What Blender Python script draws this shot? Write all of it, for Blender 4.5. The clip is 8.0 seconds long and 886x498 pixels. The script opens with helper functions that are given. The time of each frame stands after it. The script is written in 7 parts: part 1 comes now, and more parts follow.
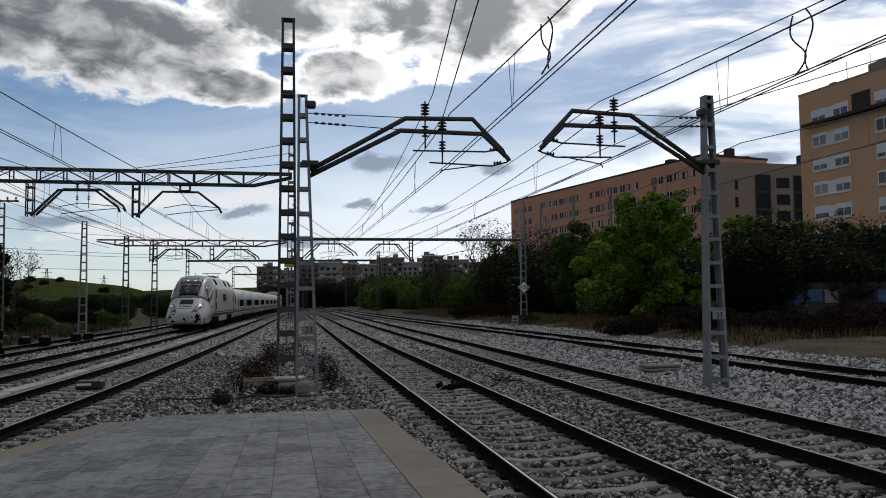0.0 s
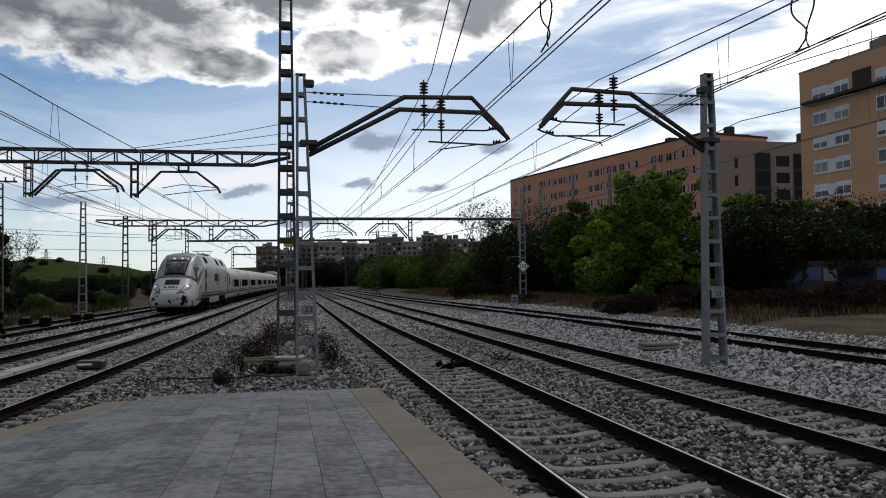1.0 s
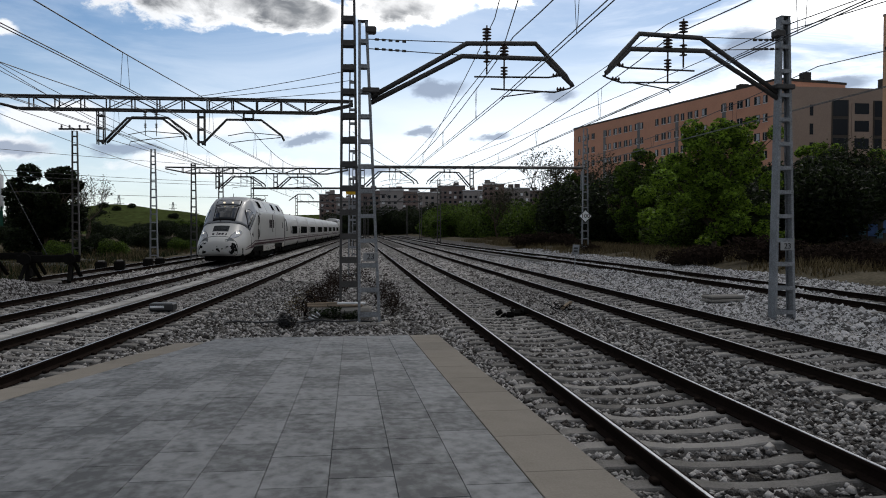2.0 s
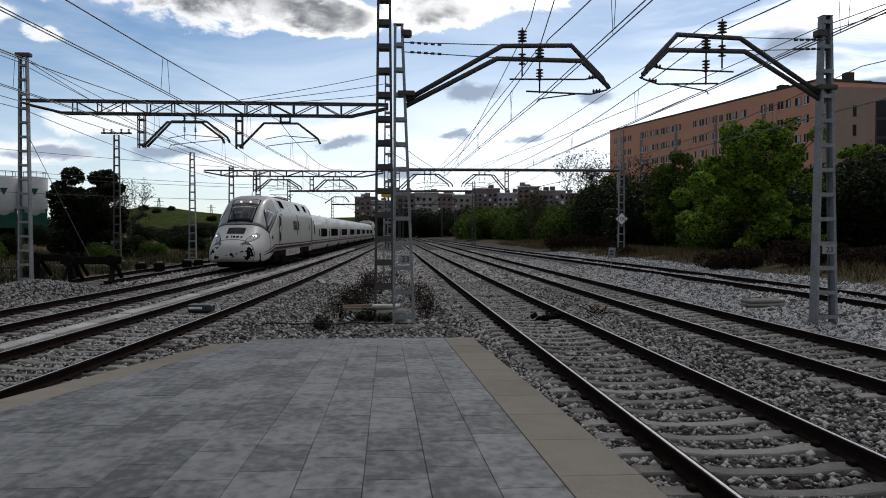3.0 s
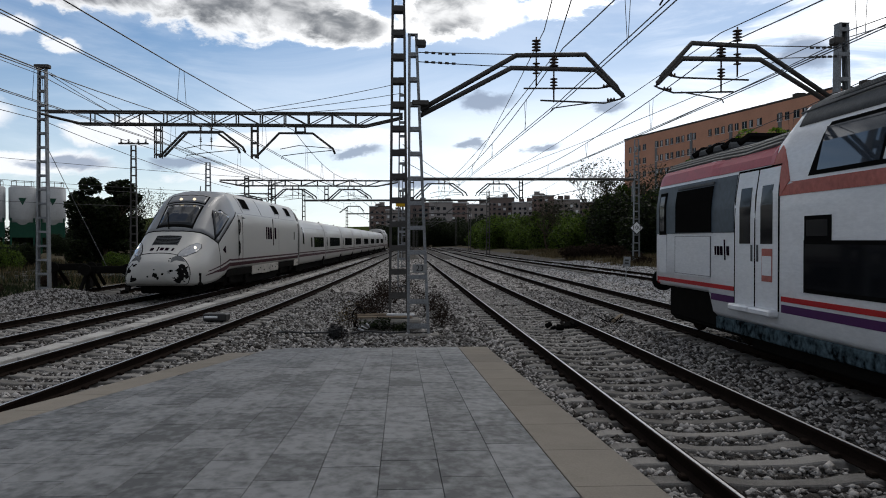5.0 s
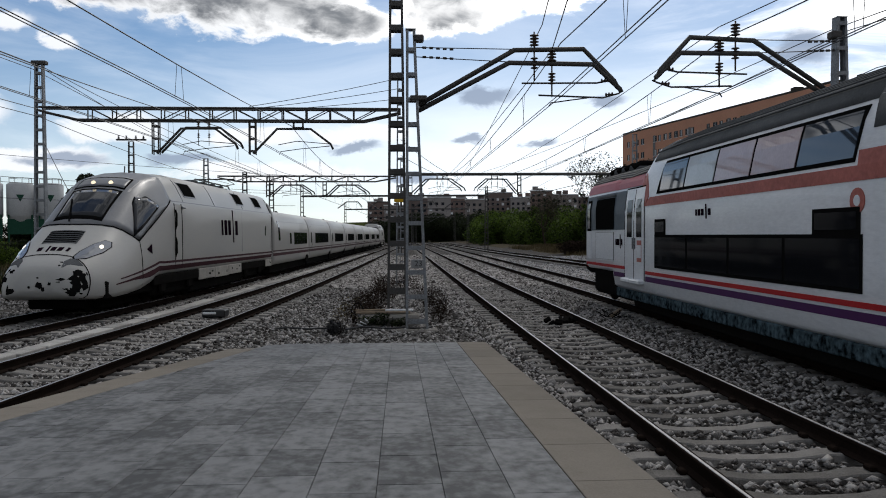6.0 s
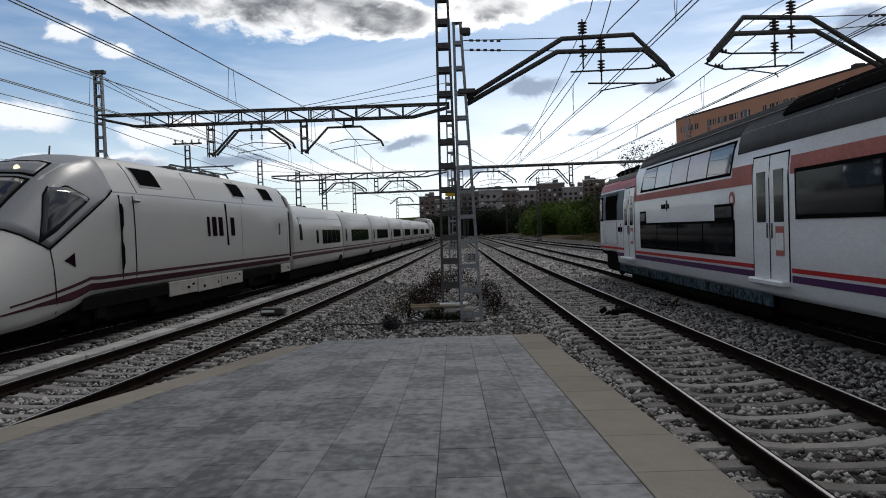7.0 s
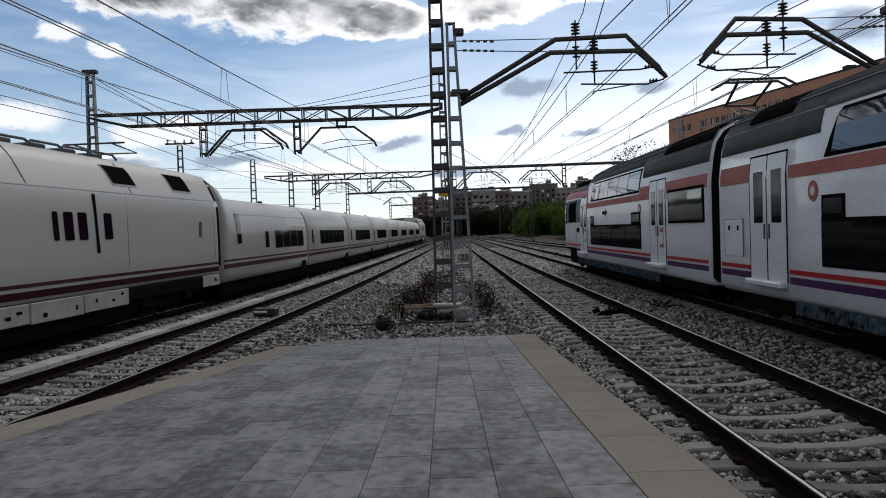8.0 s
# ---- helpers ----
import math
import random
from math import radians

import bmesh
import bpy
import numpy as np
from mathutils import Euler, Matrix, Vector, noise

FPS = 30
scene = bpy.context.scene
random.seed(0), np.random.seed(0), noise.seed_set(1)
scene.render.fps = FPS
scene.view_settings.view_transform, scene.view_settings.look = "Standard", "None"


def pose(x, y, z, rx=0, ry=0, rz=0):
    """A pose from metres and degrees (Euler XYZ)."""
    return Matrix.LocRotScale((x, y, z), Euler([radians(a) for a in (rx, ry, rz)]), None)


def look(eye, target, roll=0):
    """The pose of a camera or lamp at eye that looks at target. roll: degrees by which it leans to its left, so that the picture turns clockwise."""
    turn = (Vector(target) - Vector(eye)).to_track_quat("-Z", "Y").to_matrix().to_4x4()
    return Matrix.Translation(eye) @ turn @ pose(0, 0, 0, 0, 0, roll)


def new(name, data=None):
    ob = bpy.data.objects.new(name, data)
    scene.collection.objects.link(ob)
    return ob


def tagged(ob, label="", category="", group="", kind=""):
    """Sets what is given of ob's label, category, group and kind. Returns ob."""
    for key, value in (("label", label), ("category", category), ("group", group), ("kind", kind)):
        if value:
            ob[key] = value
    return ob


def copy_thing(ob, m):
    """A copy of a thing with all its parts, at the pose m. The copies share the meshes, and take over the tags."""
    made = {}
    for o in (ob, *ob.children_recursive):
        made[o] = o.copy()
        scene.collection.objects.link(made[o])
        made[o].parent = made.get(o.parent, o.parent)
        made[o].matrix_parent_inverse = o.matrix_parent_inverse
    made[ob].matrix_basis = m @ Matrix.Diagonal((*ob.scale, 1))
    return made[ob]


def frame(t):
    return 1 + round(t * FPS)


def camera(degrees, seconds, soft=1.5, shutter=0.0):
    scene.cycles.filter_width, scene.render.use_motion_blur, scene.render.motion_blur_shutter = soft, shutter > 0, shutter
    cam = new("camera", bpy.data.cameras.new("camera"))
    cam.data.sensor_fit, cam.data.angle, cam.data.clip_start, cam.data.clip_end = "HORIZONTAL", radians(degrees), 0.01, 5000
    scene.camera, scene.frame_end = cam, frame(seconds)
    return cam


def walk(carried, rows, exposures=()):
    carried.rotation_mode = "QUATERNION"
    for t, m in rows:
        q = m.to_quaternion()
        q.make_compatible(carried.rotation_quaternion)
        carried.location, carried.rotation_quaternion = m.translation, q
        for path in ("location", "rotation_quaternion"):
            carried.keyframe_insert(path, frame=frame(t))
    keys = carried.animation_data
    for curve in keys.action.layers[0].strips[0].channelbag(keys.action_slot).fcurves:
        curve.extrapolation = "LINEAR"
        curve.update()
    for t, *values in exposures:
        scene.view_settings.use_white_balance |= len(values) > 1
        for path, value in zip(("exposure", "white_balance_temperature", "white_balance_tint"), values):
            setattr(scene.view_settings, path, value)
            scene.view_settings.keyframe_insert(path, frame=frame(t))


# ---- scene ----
cam = camera(58.06, 8.0, soft=1.0)

PATH = [
    (0.0, pose(0, 0, 1.98, 93.650, 0.450, -10.895)),
    (0.5, pose(0, 0, 1.98, 93.496, 0.546, -10.917)),
    (1.0, pose(0, 0, 1.98, 92.167, 0.623, -10.935)),
    (1.5, pose(0, 0, 1.98, 90.704, 0.413, -10.031)),
    (2.0, pose(0, 0, 1.98, 88.519, 0.019, -6.570)),
    (3.5, pose(0, 0, 1.98, 89.111, -0.069, -3.823)),
    (4.0, pose(0, 0, 1.98, 89.613, -0.090, -3.376)),
    (4.5, pose(0, 0, 1.98, 89.559, -0.118, -3.075)),
    (6.0, pose(0, 0, 1.98, 89.028, 0.184, -3.159)),
    (6.5, pose(0, 0, 1.98, 89.027, 0.203, -3.167)),
    (6.6, pose(0, 0, 1.98, 89.5, 0.45, -3.0)),
    (6.7, pose(0, 0, 1.98, 90.966, 2.983, -0.960)),
    (6.8, pose(0, 0, 1.98, 88.95, 2.45, -0.2)),
    (6.9, pose(0, 0, 1.98, 88.65, 2.0, 0.52)),
    (7.0, pose(0, 0, 1.98, 88.624, 1.915, 0.594)),
    (7.5, pose(0, 0, 1.98, 88.876, 1.906, 0.089)),
    (8.0, pose(0, 0, 1.98, 88.642, 1.874, 0.105)),
]
walk(cam, PATH, exposures=[(0.0, -0.33), (0.5, -0.32), (1.0, -0.2), (1.5, -0.1), (2.0, 0.0), (8.0, 0.0)])

# ---- world, sun ----
SUN_AZ, SUN_EL = radians(22), radians(44)
world = bpy.data.worlds.new("world")
scene.world = world
world.use_nodes = True
wt = world.node_tree
wt.nodes.clear()


def wnode(kind, **kw):
    n = wt.nodes.new(kind)
    for k, v in kw.items():
        if k in n.inputs:
            n.inputs[k].default_value = v
    return n


def wmath(op, a, b=None):
    n = wt.nodes.new("ShaderNodeMath")
    n.operation = op
    for i, v in enumerate((a, b)):
        if v is None:
            continue
        if isinstance(v, (int, float)):
            n.inputs[i].default_value = v
        else:
            wt.links.new(v, n.inputs[i])
    return n.outputs[0]


def wmix(fac, a, b):
    n = wt.nodes.new("ShaderNodeMix")
    n.data_type = "RGBA"
    for i, v in ((0, fac), (6, a), (7, b)):
        if isinstance(v, (int, float)):
            n.inputs[i].default_value = v
        elif isinstance(v, tuple):
            n.inputs[i].default_value = v
        else:
            wt.links.new(v, n.inputs[i])
    return n.outputs[2]


def wramp(src, lo, hi):
    n = wt.nodes.new("ShaderNodeMapRange")
    n.interpolation_type = "SMOOTHSTEP"
    wt.links.new(src, n.inputs[0])
    n.inputs[1].default_value, n.inputs[2].default_value = lo, hi
    return n.outputs[0]


sky = wt.nodes.new("ShaderNodeTexSky")
sky.sky_type = "NISHITA"
sky.sun_disc = False
sky.sun_elevation, sky.sun_rotation = SUN_EL, SUN_AZ
sky.air_density, sky.dust_density = 1.0, 0.3
tc = wt.nodes.new("ShaderNodeTexCoord")
sep = wt.nodes.new("ShaderNodeSeparateXYZ")
wt.links.new(tc.outputs["Generated"], sep.inputs[0])
azim = wmath("MULTIPLY", wmath("ARCTAN2", sep.outputs[0], sep.outputs[1]), 57.2958)
elev = wmath("MULTIPLY", wmath("ARCSINE", sep.outputs[2]), 57.2958)
comb = wt.nodes.new("ShaderNodeCombineXYZ")
wt.links.new(azim, comb.inputs[0])
wt.links.new(elev, comb.inputs[1])


def wvec(op, a, b):
    n = wt.nodes.new("ShaderNodeVectorMath")
    n.operation = op
    for i, v in enumerate((a, b)):
        if isinstance(v, tuple):
            n.inputs[i].default_value = v
        else:
            wt.links.new(v, n.inputs[i])
    return n


def sky_noise(scale, stretch, detail=10.0, rough=0.6, distort=0.2, off=0.0):
    n = wnode("ShaderNodeTexNoise", Scale=scale, Detail=detail, Roughness=rough, Distortion=distort)
    v = wvec("MULTIPLY", comb.outputs[0], stretch)
    v = wvec("ADD", v.outputs[0], (off, off * 0.7, off * 0.3))
    wt.links.new(v.outputs[0], n.inputs["Vector"])
    return n


puff = sky_noise(0.26, (0.75, 1.35, 1.0), 12.0, 0.62, 0.3)
broad = sky_noise(0.075, (0.7, 1.3, 1.0), 6.0, 0.55, 0.2, 31.0)
streak = sky_noise(0.16, (0.35, 1.6, 1.0), 8.0, 0.6, 0.6, 12.0)
warp = wvec("MULTIPLY", wvec("SUBTRACT", puff.outputs["Color"], (0.5, 0.5, 0.5)).outputs[0], (5.0, 2.6, 0.0))
bent = wvec("ADD", comb.outputs[0], warp.outputs[0])


def cloud_bank(rows):
    """The strongest of several clouds, each given by azimuth, elevation and half sizes in degrees: 1 in its heart, 0 at its rim."""
    last = None
    for a, e, w, h in rows:
        d = wvec("MULTIPLY", wvec("SUBTRACT", bent.outputs[0], (a, e, 0.0)).outputs[0], (1 / w, 1 / h, 0.0))
        n = wt.nodes.new("ShaderNodeVectorMath")
        n.operation = "LENGTH"
        wt.links.new(d.outputs[0], n.inputs[0])
        f = wmath("SUBTRACT", 1.0, n.outputs["Value"])
        last = f if last is None else wmath("MAXIMUM", last, f)
    return last


def ripple(src, k):
    return wmath("ADD", src, wmath("MULTIPLY", wmath("SUBTRACT", puff.outputs["Fac"], 0.5), k))


# towering grey cumulus, small flat dark clouds, and white puffs
heap = cloud_bank(((-10.5, 17.0, 9.5, 3.7), (-19, 18.5, 9, 3.6), (-1, 20.5, 8, 3.6), (11, 20.0, 10.5, 4.4), (3.5, 15.8, 5.5, 1.9), (-4, 14.8, 4.5, 1.6), (18.5, 21.0, 4.5, 2.6), (-20, 16.4, 6.0, 2.0), (-30, 21, 9, 4)))
slate = cloud_bank(((6.1, 10.0, 3.2, 0.9), (14.4, 9.5, 2.3, 0.8), (27.2, 11.8, 2.6, 1.9), (5.0, 6.9, 2.0, 0.5), (-3.2, 6.2, 2.6, 0.6), (10.0, 6.6, 1.6, 0.45), (-15, 5.4, 3.6, 0.7), (-22, 5.0, 3.4, 0.8), (1, 4.2, 3.0, 0.5), (33, 9.0, 2.2, 0.8)))
fair = cloud_bank(((-25.4, 13.4, 1.9, 0.8), (-22.3, 12.4, 1.4, 0.6), (-28, 8.2, 3.4, 1.3), (-19, 7.2, 3.6, 1.2), (-10, 7.0, 4.0, 0.9), (-2, 7.2, 4, 1.0), (-24, 5.0, 6.0, 1.1), (-8, 4.4, 8.0, 1.0)))
# the rest of the sky carries the same broken cloud
aside = wmath("MAXIMUM", wramp(wmath("ABSOLUTE", wmath("SUBTRACT", azim, 5.0)), 34.0, 44.0), wramp(elev, 21.0, 25.0))
rest = wmath("MULTIPLY", wmath("SUBTRACT", broad.outputs["Fac"], 0.45), 7.0)
rest = wmath("SUBTRACT", wmath("MULTIPLY", wmath("ADD", rest, 3.0), aside), 3.0)
heap = ripple(wmath("MAXIMUM", heap, rest), 1.5)
cover = wramp(heap, -0.05, 0.16)
curl = sky_noise(0.36, (0.8, 1.3, 1.0), 7.0, 0.55, 0.4, 5.0)
thick = wmath("MULTIPLY", wramp(heap, 0.06, 0.50), wmath("ADD", wmath("MULTIPLY", wramp(curl.outputs["Fac"], 0.30, 0.58), 0.55), 0.45))
dim = wramp(ripple(slate, 1.0), 0.12, 0.62)
pale = wmath("MULTIPLY", wramp(ripple(fair, 1.6), 0.0, 0.45), 0.9)

sund = (math.sin(SUN_AZ) * math.cos(SUN_EL), math.cos(SUN_AZ) * math.cos(SUN_EL), math.sin(SUN_EL))
dot = wvec("DOT_PRODUCT", tc.outputs["Generated"], sund)
glow = wramp(dot.outputs["Value"], 0.70, 1.0)
near_sun = wramp(dot.outputs["Value"], 0.60, 0.84)
low = wmath("SUBTRACT", 1.0, wramp(elev, 0.0, 15.0))
skyc = wvec("MULTIPLY", sky.outputs[0], (0.056, 0.070, 0.083))
haze = wmath("MINIMUM", wmath("ADD", wmath("MULTIPLY", low, wmath("ADD", wmath("MULTIPLY", near_sun, 0.75), 0.34)), wmath("MULTIPLY", glow, 0.30)), 1.0)
blue = wmix(haze, skyc.outputs[0], (1.35, 1.38, 1.45, 1))
veil = wmath("MULTIPLY", wramp(streak.outputs["Fac"], 0.40, 0.66), wmath("ADD", wmath("MULTIPLY", wramp(azim, 15.0, 28.0), 0.88), 0.12))
blue = wmix(veil, blue, (1.6, 1.6, 1.6, 1))
blue = wmix(pale, blue, (1.02, 1.04, 1.08, 1))
blue = wmix(wmath("MULTIPLY", dim, 0.85), blue, (0.30, 0.37, 0.50, 1))
white = wmix(glow, (0.98, 1.0, 1.03, 1), (2.3, 2.28, 2.25, 1))
grey = wmix(glow, (0.165, 0.18, 0.205, 1), (0.42, 0.44, 0.47, 1))
cloud = wmix(thick, white, grey)
final = wmix(cover, blue, cloud)
bg = wt.nodes.new("ShaderNodeBackground")
wt.links.new(final, bg.inputs[0])
bg.inputs[1].default_value = 1.0
wo = wt.nodes.new("ShaderNodeOutputWorld")
wt.links.new(bg.outputs[0], wo.inputs[0])

sun = new("sun", bpy.data.lights.new("sun", "SUN"))
sun.data.energy, sun.data.angle, sun.data.color = 0.85, radians(7), (1.0, 0.95, 0.88)
sun.matrix_world = look(Vector(sund) * 60, (0, 0, 0))

# ---- materials ----


def mat(name, colour, rough=0.8, metal=0.0, vary=0.25, scale=3.0, fine=40.0, bump=0.15, tint=None, spec=None, island=0.0, rnd=0.0, coat=0.0, stretch=(1, 1, 1), span=0.4):
    """A procedural surface: base colour with coarse stains, fine grain and relief, and optional variation from piece to piece."""
    m = bpy.data.materials.new(name)
    m.use_nodes = True
    nt = m.node_tree
    p = nt.nodes["Principled BSDF"]
    p.inputs["Roughness"].default_value, p.inputs["Metallic"].default_value = rough, metal
    p.inputs["Specular IOR Level"].default_value = spec if spec is not None else (0.5 if rough < 0.55 else 0.12 if rough < 0.75 else 0.0)
    p.inputs["Coat Weight"].default_value = coat
    c = nt.nodes.new("ShaderNodeTexCoord")
    mp = nt.nodes.new("ShaderNodeMapping")
    mp.inputs["Scale"].default_value = stretch
    nt.links.new(c.outputs["Object"], mp.inputs[0])
    a = nt.nodes.new("ShaderNodeTexNoise")
    a.inputs["Scale"].default_value, a.inputs["Detail"].default_value, a.inputs["Roughness"].default_value = scale, 5, 0.65
    b = nt.nodes.new("ShaderNodeTexNoise")
    b.inputs["Scale"].default_value, b.inputs["Detail"].default_value = fine, 3
    for n in (a, b):
        nt.links.new(mp.outputs[0], n.inputs["Vector"])
    add = nt.nodes.new("ShaderNodeMath")
    add.operation = "ADD"
    nt.links.new(a.outputs["Fac"], add.inputs[0])
    nt.links.new(b.outputs["Fac"], add.inputs[1])
    last = add.outputs[0]
    if island or rnd:
        src = nt.nodes.new("ShaderNodeNewGeometry").outputs["Random Per Island"] if island else nt.nodes.new("ShaderNodeObjectInfo").outputs["Random"]
        k = nt.nodes.new("ShaderNodeMath")
        k.operation = "MULTIPLY_ADD"
        nt.links.new(src, k.inputs[0])
        k.inputs[1].default_value = island or rnd
        nt.links.new(last, k.inputs[2])
        s = nt.nodes.new("ShaderNodeMath")
        s.operation = "SUBTRACT"
        nt.links.new(k.outputs[0], s.inputs[0])
        s.inputs[1].default_value = (island or rnd) / 2
        last = s.outputs[0]
    r = nt.nodes.new("ShaderNodeMapRange")
    nt.links.new(last, r.inputs[0])
    r.inputs[1].default_value, r.inputs[2].default_value = 1 - span, 1 + span
    r.clamp = True
    mix = nt.nodes.new("ShaderNodeMix")
    mix.data_type = "RGBA"
    nt.links.new(r.outputs[0], mix.inputs[0])
    dark = tuple(x * (1 - vary) for x in (tint or colour))
    mix.inputs[6].default_value = (*dark, 1)
    mix.inputs[7].default_value = (*[min(1, x * (1 + vary)) for x in colour], 1)
    nt.links.new(mix.outputs[2], p.inputs["Base Color"])
    if bump:
        bp = nt.nodes.new("ShaderNodeBump")
        bp.inputs["Strength"].default_value, bp.inputs["Distance"].default_value = bump, 0.02
        nt.links.new(add.outputs[0], bp.inputs["Height"])
        nt.links.new(bp.outputs[0], p.inputs["Normal"])
    return m


def glass(name, colour=(0.012, 0.014, 0.016), rough=0.06, spec=0.22):
    m = bpy.data.materials.new(name)
    m.use_nodes = True
    p = m.node_tree.nodes["Principled BSDF"]
    p.inputs["Base Color"].default_value = (*colour, 1)
    p.inputs["Roughness"].default_value = rough
    p.inputs["IOR"].default_value = 1.5
    p.inputs["Specular IOR Level"].default_value = spec
    return m


def leafy(name, colour, dark):
    """Leaves that let some light through, each a little different."""
    m = mat(name, colour, 0.6, 0, 0.45, 0.8, 20, 0, tint=dark, island=1.0, spec=0.2)
    nt = m.node_tree
    p = nt.nodes["Principled BSDF"]
    tr = nt.nodes.new("ShaderNodeBsdfTranslucent")
    nt.links.new(p.inputs["Base Color"].links[0].from_socket, tr.inputs[0])
    mx = nt.nodes.new("ShaderNodeMixShader")
    mx.inputs[0].default_value = 0.45
    nt.links.new(p.outputs[0], mx.inputs[1])
    nt.links.new(tr.outputs[0], mx.inputs[2])
    nt.links.new(mx.outputs[0], nt.nodes["Material Output"].inputs[0])
    return m


def glowing(name, colour, strength):
    m = bpy.data.materials.new(name)
    m.use_nodes = True
    p = m.node_tree.nodes["Principled BSDF"]
    p.inputs["Base Color"].default_value = (*colour, 1)
    p.inputs["Emission Color"].default_value = (*colour, 1)
    p.inputs["Emission Strength"].default_value = strength
    return m


M_STEEL = mat("galvanised_steel", (0.235, 0.25, 0.268), 0.55, 0.35, 0.35, 2.0, 30, 0.1, tint=(0.15, 0.155, 0.16))
M_DARKSTEEL = mat("weathered_steel", (0.075, 0.072, 0.07), 0.6, 0.4, 0.35, 2.5, 40, 0.1)
M_WIRE = mat("wire_copper", (0.05, 0.05, 0.052), 0.5, 0.6, 0.1, 1, 10, 0)
M_INSUL = mat("brown_porcelain", (0.045, 0.03, 0.025), 0.3, 0.0, 0.2, 10, 60, 0)
# rust brown darkened almost to black, painting in the shade on the rail sides
M_RAIL = mat("rusty_rail_shaded", (0.016, 0.0115, 0.0095), 0.85, 0.1, 0.4, 3, 60, 0.2)
M_RAILTOP = mat("polished_rail_head", (0.30, 0.30, 0.31), 0.36, 0.9, 0.1, 2, 80, 0.02, stretch=(1, 0.1, 1))
M_SLEEPER = mat("concrete_sleeper", (0.19, 0.181, 0.17), 0.92, 0, 0.35, 4, 60, 0.3, rnd=0.7)
M_STONE = mat("ballast_stone", (0.255, 0.244, 0.234), 0.95, 0, 0.55, 12, 90, 0.3, tint=(0.105, 0.094, 0.087), island=1.3)
M_STONEPALE = mat("fresh_pale_ballast", (0.255, 0.255, 0.26), 0.95, 0, 0.5, 12, 90, 0.3, tint=(0.11, 0.108, 0.108), island=1.3)
M_TROUGH = mat("pale_trough_concrete", (0.33, 0.32, 0.305), 0.9, 0, 0.3, 3, 50, 0.2, rnd=0.8)
M_CONC = mat("weathered_concrete", (0.19, 0.18, 0.165), 0.9, 0, 0.3, 3, 50, 0.3)
M_TILE = mat("grey_slate_tile", (0.113, 0.115, 0.117), 0.6, 0, 0.5, 1.7, 9, 0.12, rnd=0.26, stretch=(1.25, 0.85, 1), span=0.22)
M_CREAM = mat("cream_edge_slab", (0.202, 0.183, 0.158), 0.75, 0, 0.14, 3, 60, 0.1, rnd=0.35)
M_WALLBODY = mat("platform_body", (0.22, 0.21, 0.20), 0.9)


